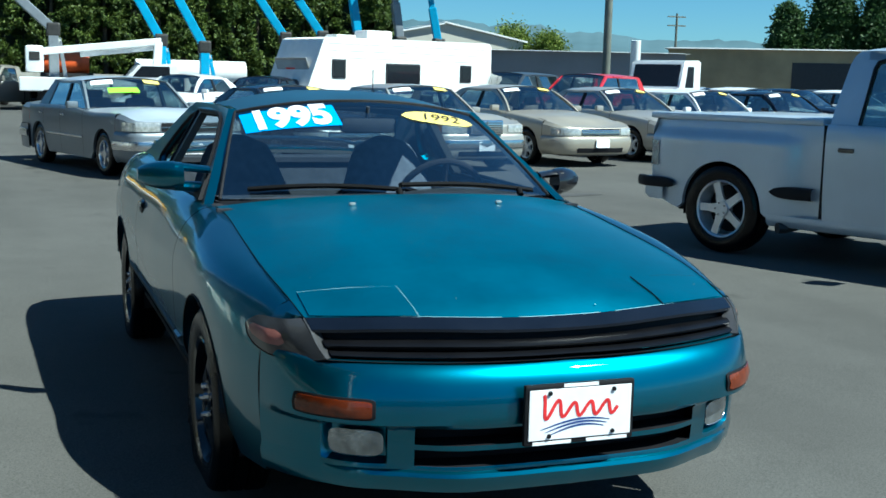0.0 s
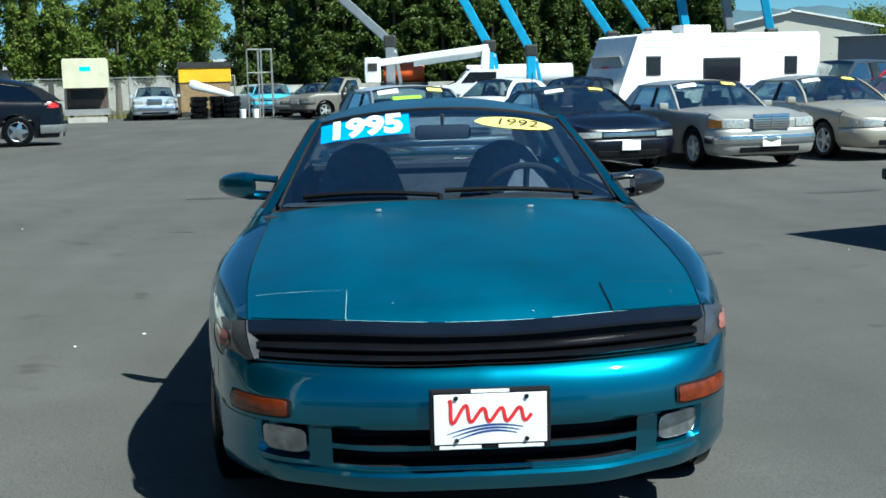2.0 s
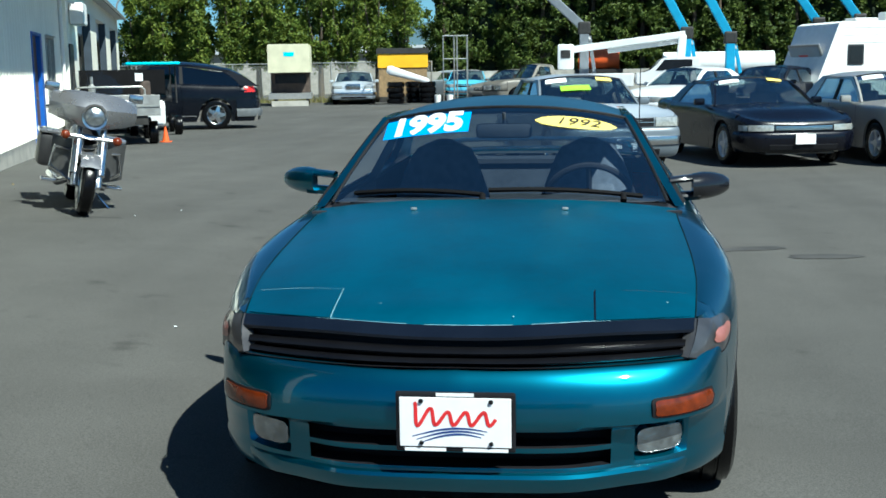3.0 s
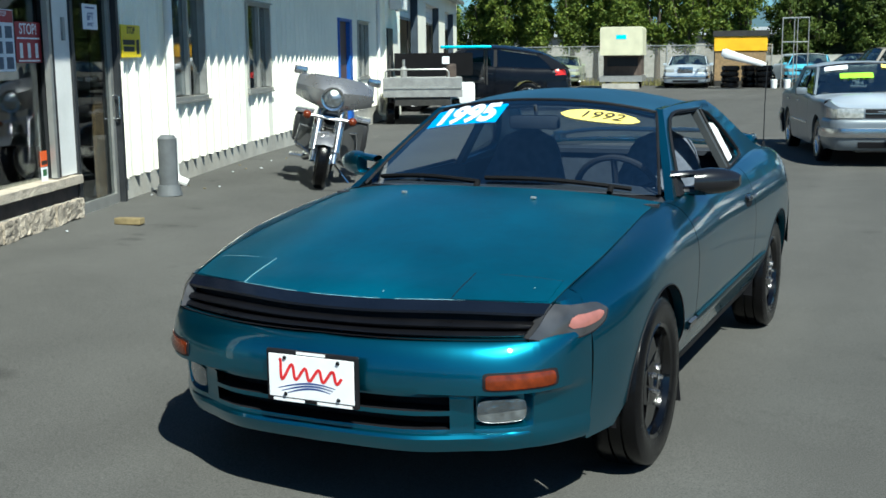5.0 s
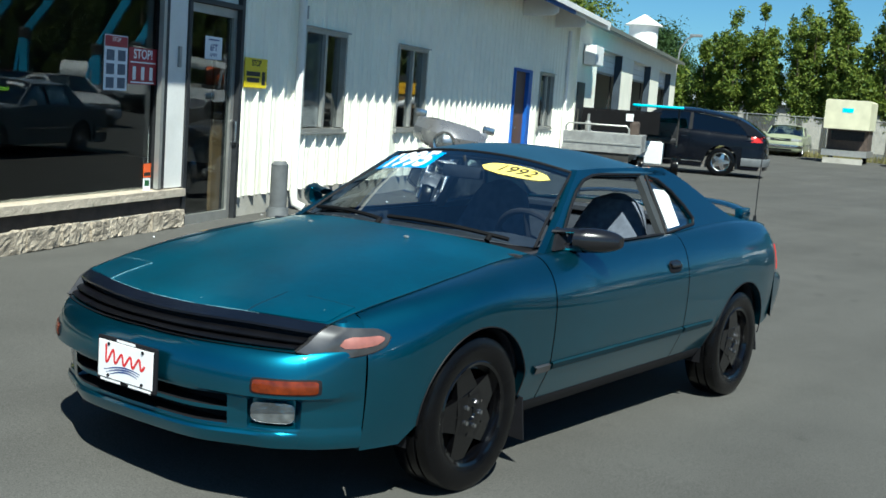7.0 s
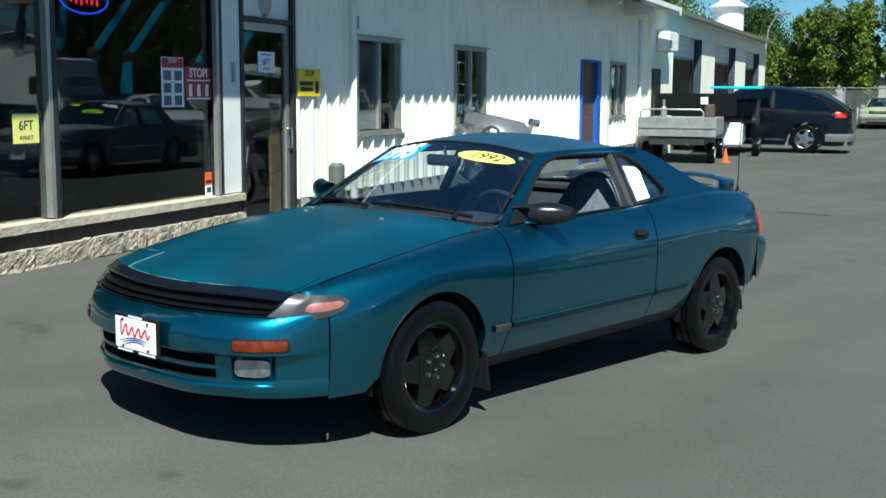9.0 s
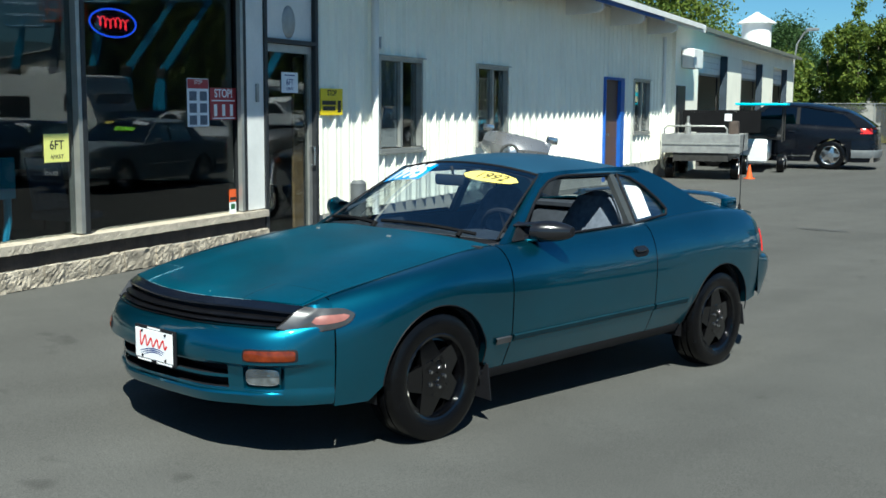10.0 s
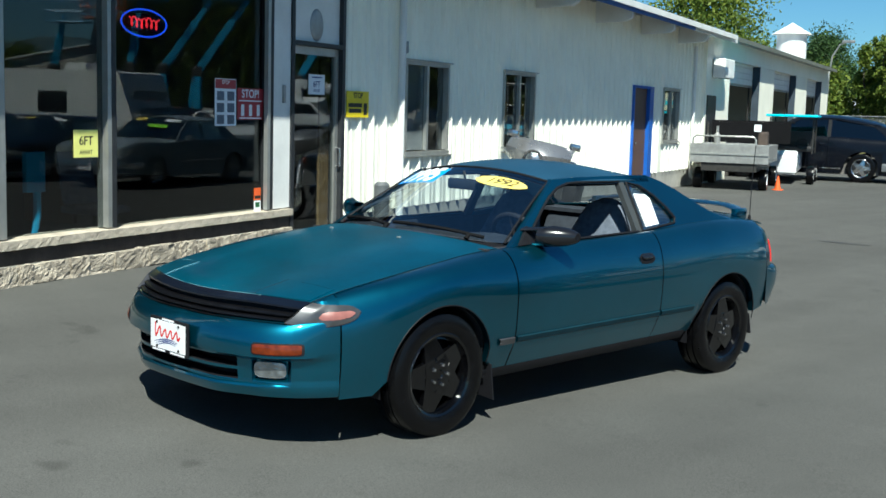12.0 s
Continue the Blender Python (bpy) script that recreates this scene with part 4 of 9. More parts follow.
def top_sheet(root, name, sk, y0f, y0e, y1f, y1e, zc, mat, label="", inner=0.0, n=15, nv=14, power=2.3, xe=None, thick=0.012, bow=2, nose_s=None):
    """Bonnet or boot lid: spans between the shoulders, crowned along zc(y)."""
    rows = []
    for v in np.linspace(0, 1, nv):
        row = []
        for u in np.linspace(-1, 1, n):
            y = (y0f + (y0e - y0f) * abs(u) ** bow) * (1 - v) + (y1f + (y1e - y1f) * u * u) * v
            if xe:
                ex, ez = xe(y), sk.top(y)
            else:
                p = sk.point(sk.sy(y), sk.top(y))
                ex, ez = p[0], p[2]
            if nose_s:
                q, _ = sk.at(u * nose_s)
                f = sk.point(u * nose_s, sk.top(q[1]))
                y = f[1] * (1 - v) + (y1f + (y1e - y1f) * u * u) * v
                e = sk.point(sk.sy(max(y, sk.at(nose_s)[0][1])), sk.top(y))
                k = min(1, v * 3)
                k = k * k * (3 - 2 * k)
                row.append((f[0] * (1 - k) + u * (e[0] - inner) * k, y, f[2] * (1 - k) + k * (e[2] + (zc(y) - e[2]) * (1 - abs(u) ** power))))
                continue
            row.append((u * (ex - inner), y, ez + (zc(y) - ez) * (1 - abs(u) ** power)))
        rows.append(row)
    bm = B()
    grid(bm, rows, thick=thick)
    return part(name, bm, mat, root, label, smooth=True), rows

# ---- the teal coupe ----
M["chip"] = shader("chipped_paint_edge", (0.16, 0.32, 0.37), 0.6, 0.0, 0.5, 30)
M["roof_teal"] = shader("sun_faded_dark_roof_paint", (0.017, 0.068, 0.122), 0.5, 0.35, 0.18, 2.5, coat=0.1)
M["pillar_grey"] = shader("satin_grey_pillar_trim", (0.042, 0.046, 0.048), 0.5, 0.0, 0.15, 6)
M["dark_teal"] = shader("dark_teal_trim", (0.004, 0.022, 0.032), 0.5, 0.0, 0.2, 6, spec=0.2)


def teal_coupe():
    root = thing("teal_coupe", Matrix(), "teal metallic early nineties sports coupe with price stickers on its windscreen", "car")
    plan = [(0, -0.955), (0.25, -0.945), (0.45, -0.905), (0.6, -0.835), (0.70, -0.715), (0.765, -0.52), (0.815, -0.3), (0.838, 0), (0.842, 0.6), (0.838, 1.4),
            (0.84, 2.2), (0.842, 2.6), (0.828, 2.95), (0.775, 3.15), (0.64, 3.265), (0.35, 3.33), (0, 3.35)]
    top = ease([(-0.96, 0.63), (-0.80, 0.69), (-0.68, 0.722), (-0.52, 0.762), (-0.2, 0.815), (0.1, 0.855), (0.3, 0.88), (0.6, 0.903), (1.2, 0.912), (1.8, 0.925), (2.2, 0.945), (2.7, 0.95), (3.1, 0.915), (3.3, 0.87), (3.43, 0.83)])
    rin = ease([(-0.96, 0.05), (-0.7, 0.07), (-0.4, 0.12), (0.1, 0.155), (0.5, 0.155), (0.7, 0.127), (2.0, 0.127), (2.5, 0.15), (3.1, 0.12), (3.43, 0.06)])
    mid = ease([(-0.96, 0.5), (-0.5, 0.56), (0.0, 0.70), (0.5, 0.68), (1.0, 0.66), (2.0, 0.68), (2.5, 0.70), (3.0, 0.64), (3.43, 0.6)])
    # the lower doors fold in under the rub strip; the tail's lower edge rises behind the wheel
    fold = lambda y: 0.28 * float(np.interp(y, [0.0, 0.25, 2.3, 2.6], [0, 1, 1, 0]))
    low = lambda y: 0.285 + 0.085 * float(np.interp(y, [2.6, 3.0], [0, 1]))
    sk = Skin(plan, low, top, [(0.025, 0.335, 0.338), (2.555, 0.29, 0.34)], mid, rin, 0.11, lambda y: 1.9 + 0.7 * math.exp(-(y / 0.45) ** 2), fold)
    T = M["teal"]
    both("front_fender", sk.panel(-0.553, 0.528, 14, 18), T, root)
    doors = both("door", sk.panel(0.536, 1.806, 14, 18), T, root)
    both("rear_quarter", sk.panel(1.814, 3.02, 14, 18), T, root)
    both("inner_side", sk.panel(-0.5, 3.0, 26, out=-0.05), M["cabin"], root)
    # sill strip, rub strip
    both("sill", [[sk.point(sk.sy(y), z, o) for z, o in ((0.235, -0.06), (0.245, 0.0), (0.288, 0.006), (0.30, 0.001))] for y in np.linspace(0.36, 2.17, 20)], M["black_plastic"], root)
    both("rub_strip", [[sk.point(sk.sy(y), z, o) for z, o in ((0.428, 0.0), (0.434, 0.008), (0.458, 0.009), (0.464, 0.0))] for y in np.linspace(0.545, 1.80, 16)], M["dark_teal"], root)
    both("rub_strip", [[sk.point(sk.sy(y), z, o) for z, o in ((0.428, 0.0), (0.434, 0.008), (0.458, 0.009), (0.464, 0.0))] for y in np.linspace(1.82, 2.16, 6)], M["dark_teal"], root)
    both("side_marker", [[sk.point(sk.sy(y), z, o) for z, o in ((0.425, 0.0), (0.43, 0.012), (0.458, 0.012), (0.463, 0.0))] for y in (0.41, 0.43, 0.5, 0.522)], M["smoke_lens"], root)
    # wheel arch lips and liners
    for y0, zc, R in sk.arches:
        for sg in (1, -1):
            bm = B()
            pts = []
            for a in np.linspace(0.03, math.pi - 0.03, 28):
                y = y0 - R * math.cos(a)
                z = zc + R * math.sin(a)
                p = sk.point(sk.sy(y), z, 0.001)
                pts.append((sg * p[0], p[1], p[2]))
            tube(bm, pts, 0.003, 6)
            part("arch_lip", bm, M["black_plastic"], root, smooth=True)
            bm = B()
            arch_tunnel(bm, sg, 0.765, 0.43, y0, zc, R + 0.012)
            part("wheel_liner", bm, M["black_plastic"], root)
    # front bumper with two intake slots; its top edge rolls in at the nose and runs flush into the fender
    s1 = sk.sy(-0.561)

    def flush(s):
        t = min(max((abs(s) - sk.sx(0.52)) / (s1 - sk.sx(0.52)), 0), 1)
        return t * t * (3 - 2 * t)

    def roll(s):
        p, _ = sk.at(s)
        return 0.085 * (1 - flush(s)) + flush(s) * sk.inset(0.636, max(p[1], -0.553))

    def setback(s, z):
        """The lower half of the bumper steps back under the indicators."""
        x = abs(sk.at(s)[0][0])
        t = min(max((x - 0.28) / 0.24, 0), 1)
        e = min(max((abs(s) - sk.sx(0.66)) / (s1 - sk.sx(0.66)), 0), 1)
        w = min(max((0.492 - z) / 0.024, 0), 1)
        return -(0.014 + 0.034 * t * t * (3 - 2 * t)) * (1 - e) * w * w * (3 - 2 * w)
    zs = [0.292, 0.300, 0.312, 0.33, 0.355, 0.372, 0.386, 0.416, 0.430, 0.464, 0.476, 0.49, 0.51, 0.53, 0.55, 0.57, 0.59, 0.605, 0.62, 0.634, 0.642, 0.645]
    sgrid = sorted(set([round(v, 5) for v in np.linspace(-s1, s1, 61)] + [sk.sx(0.425), -sk.sx(0.425)] + [q * sk.sx(v) for q in (1, -1) for v in (0.490, 0.502, 0.656, 0.668)]))
    bm = B()
    vs = {}
    for i, s in enumerate(sgrid):
        for j, z in enumerate(zs):
            out = -0.05 if j == 0 else (0.006 if 0.3 < z < 0.36 else 0.0)
            if sk.sx(0.496) < abs(s) < sk.sx(0.661) and 0.38 < z < 0.47:
                out = -0.030
            vs[i, j] = bm.verts.new(sk.point(s, z, out + setback(s, z), mid=0.49, top=0.646, rin=roll(s), e=2.3))
    for i in range(len(sgrid) - 1):
        for j in range(len(zs) - 1):
            slot = abs((sgrid[i] + sgrid[i + 1]) / 2) < sk.sx(0.425) and zs[j] in (0.372, 0.386, 0.430, 0.464)
            if not slot:
                bm.faces.new((vs[i, j], vs[i + 1, j], vs[i + 1, j + 1], vs[i, j + 1]))
    bumper = part("front_bumper", bm, T, root, "smooth teal bumper with two dark intake slots", smooth=True, angle=40)
    bm = B()
    grid(bm, sk.band(-sk.sx(0.47), sk.sx(0.47), [0.34, 0.36, 0.42, 0.49, 0.5], 20, -0.10, mid=0.49, top=0.646, rin=0.085))
    part("intake_duct", bm, M["black_plastic"], bumper)
    for z in (0.372, 0.416, 0.430, 0.476):
        bm = B()
        grid(bm, [[sk.point(s, z, o, mid=0.49, top=0.646, rin=0.085) for o in (setback(s, z), -0.095)] for s in np.linspace(-sk.sx(0.425), sk.sx(0.425), 20)])
        part("slot_edge", bm, M["black_plastic"], bumper)
    kb = dict(mid=0.49, top=0.646, rin=0.085, e=2.3)
    bm = B()
    grid(bm, [[sk.point(s, z, o * (1 - abs(s / sk.sx(0.69)) ** 6) + 0.001 + setback(s, z), **kb) for z, o in ((0.362, 0.0), (0.356, 0.012), (0.346, 0.018), (0.326, 0.015), (0.302, 0.004))] for s in np.linspace(-sk.sx(0.69), sk.sx(0.69), 41)])
    part("chin_lip", bm, T, bumper, smooth=True)

    def lamp(name, xa, xb, za, zb, mat, out, sg, label="", power=9):
        rows = []
        zm, zh = (za + zb) / 2, (zb - za) / 2
        for q in np.sin(np.linspace(-math.pi / 2, math.pi / 2, 17)):
            s = sk.sx(xa) + (sk.sx(xb) - sk.sx(xa)) * (q + 1) / 2
            hh = zh * max(1 - abs(q) ** power, 0.02) ** (1 / power)
            rows.append([sk.point(sg * s, zm + hh * v, o + setback(s, zm), **kb) for v, o in ((-1, -0.004), (-0.95, out), (0, out + 0.004), (0.95, out), (1, -0.004))])
        bm = B()
        grid(bm, rows)
        for r in (rows[0], rows[-1]):
            bm.faces.new([bm.verts.new(p) for p in r])
        return part(name, bm, mat, bumper, label, smooth=True)
    for sg in (1, -1):
        lamp("indicator_surround", 0.522, 0.698, 0.500, 0.558, M["black_plastic"], 0.003, sg)
        lamp("indicator", 0.53, 0.692, 0.506, 0.552, M["amber"], 0.006, sg, "amber indicator lens")
        lamp("fog_lamp", 0.506, 0.652, 0.389, 0.461, M["clear_lens"], -0.006, sg, "clear ribbed fog lamp", power=4.5)
    # bonnet with its dark sloping edge strip, grille slats below
    zc = ease([(-0.86, 0.70), (-0.805, 0.735), (-0.57, 0.798), (-0.2, 0.872), (0.22, 0.935), (0.42, 0.952), (0.6, 0.955)])
    bonnet, hrows = top_sheet(root, "bonnet", sk, -0.805, -0.648, 0.385, 0.53, zc, M["hood"], "sun-faded teal bonnet with patchy clear coat", inner=0.004, n=25, nv=26, power=2.6, bow=2.5)
    edge = [Vector(p) for p in hrows[0]]
    nose = []
    for k, p in enumerate(edge):
        u = abs(k / 12 - 1)
        nose.append((p, p + Vector((-0.008 * p.x, -0.050, -0.023)), p + Vector((-0.008 * p.x, -0.050, -0.031)), Vector((p.x * 0.955, p.y - 0.105 - 0.022 * u, 0.645))))
    bm = B()
    grid(bm, [[a + Vector((0, -0.002, 0.0)), a.lerp(b, 0.5) + Vector((0, 0, 0.002)), b, c, c + Vector((0, 0.03, -0.002))] for a, b, c, d in nose])
    part("bonnet_lip", bm, M["lip"], root, "dark navy bonnet edge strip", smooth=True, angle=40)
    bm = B()
    grid(bm, [[c + Vector((0, 0.045, 0.01)), d + Vector((0, 0.075, -0.01)), d + Vector((0, 0.0, -0.003))] for a, b, c, d in nose])
    part("grille_recess", bm, M["black_plastic"], root)
    for f0, f1, f2 in ((0.34, 0.50, 0.58), (0.74, 0.86, 0.92)):
        bm = B()
        grid(bm, [[Vector((q.x * 0.975, q.y, q.z)) for q in (c.lerp(d, f0) + Vector((0, 0.035, 0)), c.lerp(d, f0) + Vector((0, 0.004, 0)), c.lerp(d, f1) + Vector((0, -0.003, 0)), c.lerp(d, f2) + Vector((0, 0.004, 0)), c.lerp(d, f2) + Vector((0, 0.035, 0)))] for a, b, c, d in nose])
        part("grille_slat", bm, M["slat"], root, "glossy black grille slat", smooth=True, angle=50)
    # smoked corner lamps set between bumper, bonnet and fender
    a, b, c, d = nose[-1]

    def on_skin(p):
        q = Vector(p)
        if q.y > -0.67:
            x = sk.point(sk.sy(q.y), q.z)[0] + 0.005
            w = min((q.y + 0.67) / 0.06, 1)
            q.x = max(q.x, x) * w + q.x * (1 - w)
        return q
    up = [on_skin(p) for p in smooth_line([tuple(a + Vector((0.006, 0, -0.001))), (0.675, -0.615, 0.722), (0.705, -0.565, 0.718), (0.74, -0.50, 0.713), (0.762, -0.462, 0.693)], 26)]
    lo = [on_skin(p) for p in smooth_line([tuple(d + Vector((0.003, 0.0, 0.0))), (0.668, -0.715, 0.628), (0.71, -0.63, 0.626), (0.745, -0.545, 0.634), (0.764, -0.485, 0.655), (0.766, -0.458, 0.685)], 26)]
    front = [d + Vector((0.003, 0, 0)), c.lerp(d, 0.5) + Vector((0.006, 0, 0)), b + Vector((0.005, 0, 0)), a.lerp(b, 0.5) + Vector((0.006, 0, 0)), a + Vector((0.006, 0, -0.001))]
    fl = [Vector(p) for p in smooth_line([tuple(p) for p in front], 9)]
    rows, rows2 = [], []
    for k in range(26):
        f = k / 25
        row = []
        for j in range(9):
            v = j / 8
            p = lo[k].lerp(up[k], v)
            p += (fl[j] - fl[0].lerp(fl[8], v)) * (1 - f) ** 2
            p += Vector((0.8, -0.6, 0)) * 0.010 * math.sin(v * math.pi) * math.sin(f * math.pi)
            row.append(p)
        rows.append(row)
        if 8 <= k <= 22:
            g = (k - 8) / 14
            wv = 0.26 * min(1, (g + 0.12) * 4, (1.08 - g) * 5)
            rows2.append([row[4].lerp(row[8 if v > 0 else 0], abs(v)) + Vector((0.8, -0.6, 0.1)) * 0.004 + Vector((0, 0, 0.002)) for v in (-wv * 1.7, -wv, 0.0, wv, wv * 1.4)])
    for sg in (1, -1):
        bm = B()
        grid(bm, [[(sg * p.x, p.y, p.z) for p in r] for r in rows])
        grid(bm, [[(sg * p.x, p.y, p.z), (sg * (p.x - 0.03), p.y + 0.02, p.z)] for p in fl])
        lp = part("corner_lamp", bm, M["smoke_lens"], root, "smoked corner lamp", smooth=True)
        bm = B()
        grid(bm, [[(sg * p.x, p.y, p.z) for p in r] for r in rows2])
        part("marker_lens", bm, M["pink_lens"], lp, "faded pink marker lens", smooth=True)
        bm = B()
        tube(bm, [(sg * p.x, p.y, p.z) for p in lo], 0.0022, 5)
        part("lamp_seal", bm, M["black_plastic"], lp)
        # fender corner between lamp and bonnet
        rows3 = []
        for k in range(26):
            p = up[k] if k < 25 else up[24]
            y = min(p.y, -0.54)
            h = sk.point(sk.sy(y), sk.top(y))
            q = Vector((h[0] - 0.001, y, h[2]))
            o = p - Vector((0.006, -0.002, 0.004))
            if p.y > -0.53:
                break
            m = o.lerp(q, 0.5) + Vector((0.006, 0, 0.006))
            rows3.append([(sg * e.x, e.y, e.z) for e in (o, m, q)])
        bm = B()
        grid(bm, rows3)
        part("fender_corner", bm, T, root, smooth=True)
    # pop-up lamp lids: proud panels with chipped edges
    def hood_pt(x, y, h=0.0):
        p = sk.point(sk.sy(y), sk.top(y))
        u = min(abs(x) / p[0], 1)
        return (x, y, p[2] + (zc(y) - p[2]) * (1 - u ** 2.6) + h)
    for sg in (1, -1):
        rows = []
        for k in range(9):
            x = 0.374 + (0.64 - 0.374) * k / 8
            yf = -0.805 + 0.157 * (x / 0.65) ** 2.5 + 0.004
            yb = -0.57 + 0.06 * (x - 0.374) / 0.27
            rows.append([hood_pt(sg * x, yf + (yb - yf) * v, 0.0035) for v in np.linspace(0, 1, 7)])
        bm = B()
        grid(bm, rows, thick=-0.003 * sg)
        part("headlamp_lid", bm, M["hood"], bonnet, "closed pop-up headlamp lid", smooth=True)
        edge = [rows[0][k] for k in range(4)] + [rows[k][-1] for k in range(9)]
        bm = B()
        tube(bm, [(p[0] - sg * (0.003 if i < 7 else 0), p[1] + (0.003 if i >= 7 else 0), p[2] - 0.001) for i, p in enumerate(edge)], 0.0012, 5)
        part("lid_gap", bm, M["chip"] if sg < 0 else M["black_plastic"], bonnet, "chipped pale paint edge" if sg < 0 else "dark lid gap")
    # stone chips and a worn paint line along the bonnet's front edge
    rc = random.Random(5)
    for k in range(4):
        x, y = rc.uniform(-0.6, 0.6), 0.0
        y = -0.80 + 0.157 * abs(x / 0.65) ** 2.5 + 0.012 + abs(rc.gauss(0, 0.13))
        bm = B()
        r_ = rc.uniform(0.0009, 0.0021)
        ring = [hood_pt(x + r_ * (1 + 0.4 * rc.random()) * math.cos(q), y + 1.5 * r_ * (1 + 0.4 * rc.random()) * math.sin(q), 0.0042) for q in np.linspace(0, 2 * math.pi, 7)[:-1]]
        bm.faces.new([bm.verts.new(p) for p in ring])
        part("paint_chip", bm, M["chip"], bonnet)
    for u0, u1 in ((4, 9), (10, 15), (16, 20)):
        bm = B()
        tube(bm, [tuple(hrows[0][k] if not isinstance(hrows[0][k], Vector) else hrows[0][k]) for k in range(u0, u1 + 1)], 0.0012, 5)
        part("worn_edge", bm, M["chip"], bonnet, "paint worn pale along the edge")
    # bonnet shut lines and washer jets
    for sg in (1, -1):
        bm = B()
        tube(bm, [(sg * (r[-1][0] + 0.003), r[-1][1], r[-1][2] + 0.0015) for r in hrows], 0.0016, 5)
        part("shut_line", bm, M["dark_teal"], root)
        bm = B()
        p = hood_pt(sg * 0.273, 0.222)
        box(bm, (p[0], p[1], p[2] + 0.006), (0.022, 0.014, 0.010), 0.004)
        part("washer_jet", bm, M["alu"], bonnet, smooth=True)
    # glasshouse
    g = dict(zb=0.915, zr=1.215, xb=0.714, xr=0.545, zp=1.31, crown=2.4,
             ws_b0=(0.43, 0.945), ws_b1=(0.66, 0.61, 0.915), ws_t0=(1.06, 1.272), ws_t1=(0.512, 1.12, 1.217),
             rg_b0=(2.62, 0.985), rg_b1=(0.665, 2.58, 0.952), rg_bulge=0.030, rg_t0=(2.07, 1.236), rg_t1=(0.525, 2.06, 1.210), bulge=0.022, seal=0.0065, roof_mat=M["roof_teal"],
             pillars=[("a_pillar", [(0.59, 0.90), (0.72, 0.915), (0.94, 1.072), (1.04, 1.136), (1.14, 1.182), (1.24, 1.203), (1.33, 1.208), (1.33, 1.237), (1.13, 1.230), (0.86, 1.06)], "paint"),
                      ("roof_rail", [(1.32, 1.207), (1.74, 1.205), (2.02, 1.198), (2.02, 1.236), (1.74, 1.239), (1.32, 1.237)], "paint"),
                      ("b_pillar", [(1.710, 0.905), (1.768, 0.905), (1.763, 1.206), (1.715, 1.206)], "frame"),
                      ("c_pillar", [(1.79, 1.2), (1.895, 1.178), (2.00, 1.12), (2.09, 1.04), (2.13, 0.985), (2.105, 0.955), (1.77, 0.93), (1.77, 0.90), (2.97, 0.93), (2.74, 0.950), (2.60, 0.985), (2.48, 1.035), (2.36, 1.097), (2.24, 1.157), (2.13, 1.202), (2.02, 1.234), (1.79, 1.238)], "paint")],
             panes=[[(1.762, 0.925), (2.105, 0.955), (2.13, 0.985), (2.09, 1.04), (2.00, 1.12), (1.895, 1.178), (1.785, 1.2)]])
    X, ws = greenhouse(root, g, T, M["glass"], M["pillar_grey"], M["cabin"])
    # drip seals along the open door windows
    for sg in (1, -1):
        bm = B()
        tube(bm, [(sg * (X(y, z) + 0.004), y, z) for y, z in [(0.72, 0.918), (0.94, 1.075), (1.04, 1.139), (1.14, 1.185), (1.24, 1.206), (1.33, 1.210), (1.72, 1.208)]], 0.008, 6)
        tube(bm, [(sg * (X(y, 0.915) + 0.004), y, z) for y, z in [(0.69, 0.91), (1.2, 0.917), (1.71, 0.925)]], 0.008, 6)
        part("window_seal", bm, M["black_plastic"], root, smooth=True)
        bm = B()
        pts = g["panes"][0]
        tube(bm, [(sg * (X(y, z) + 0.003), y, z) for y, z in pts + pts[:1]], 0.008, 6)
        part("quarter_window_seal", bm, M["black_plastic"], root, smooth=True)
    # cowl and wipers
    bm = B()
    grid(bm, [[(u * 0.66, 0.36 + 0.16 * u * u, 0.925 - 0.03 * u * u), (u * 0.66, 0.47 + 0.17 * u * u, 0.936 - 0.03 * u * u)] for u in np.linspace(-1, 1, 17)])
    part("cowl", bm, M["black_plastic"], root, "black cowl panel")

    def glass_pt(x, v, h=0.0):
        wid = g["ws_b1"][0] + (g["ws_t1"][0] - g["ws_b1"][0]) * v
        u = x / wid
        f = (v * 8)
        i = min(int(f), 7)
        t = f - i
        cu = (u + 1) / 2 * 14
        j = min(max(int(cu), 0), 13)
        r = cu - j
        p = (ws[i][j].lerp(ws[i][j + 1], r)).lerp(ws[i + 1][j].lerp(ws[i + 1][j + 1], r), t)
        return p + Vector((0, -0.46, 0.89)) * h
    for x0, x1 in ((0.56, -0.02), (-0.04, -0.56)):
        bm = B()
        a, b = glass_pt(x0, 0.05, 0.012), glass_pt(x1, 0.10, 0.012)
        pts = [a.lerp(b, k / 8) for k in range(9)]
        pts = [glass_pt(p.x, 0.012 + 0.035 * k / 8 + 0.02 * math.sin(k / 8 * math.pi), 0.016) for k, p in enumerate(pts)]
        tube(bm, pts, 0.010, 6)
        tube(bm, [p + Vector((0, 0.022, -0.002)) for p in pts[2:]], 0.008, 5)
        cyl(bm, pts[1 if x0 > 0.3 else 0] - Vector((0, 0.035, 0.022)), pts[1 if x0 > 0.3 else 0] + Vector((0, -0.012, 0.0)), 0.012)
        part("wiper", bm, M["canvas"], root, "black wiper arm and blade", smooth=True)
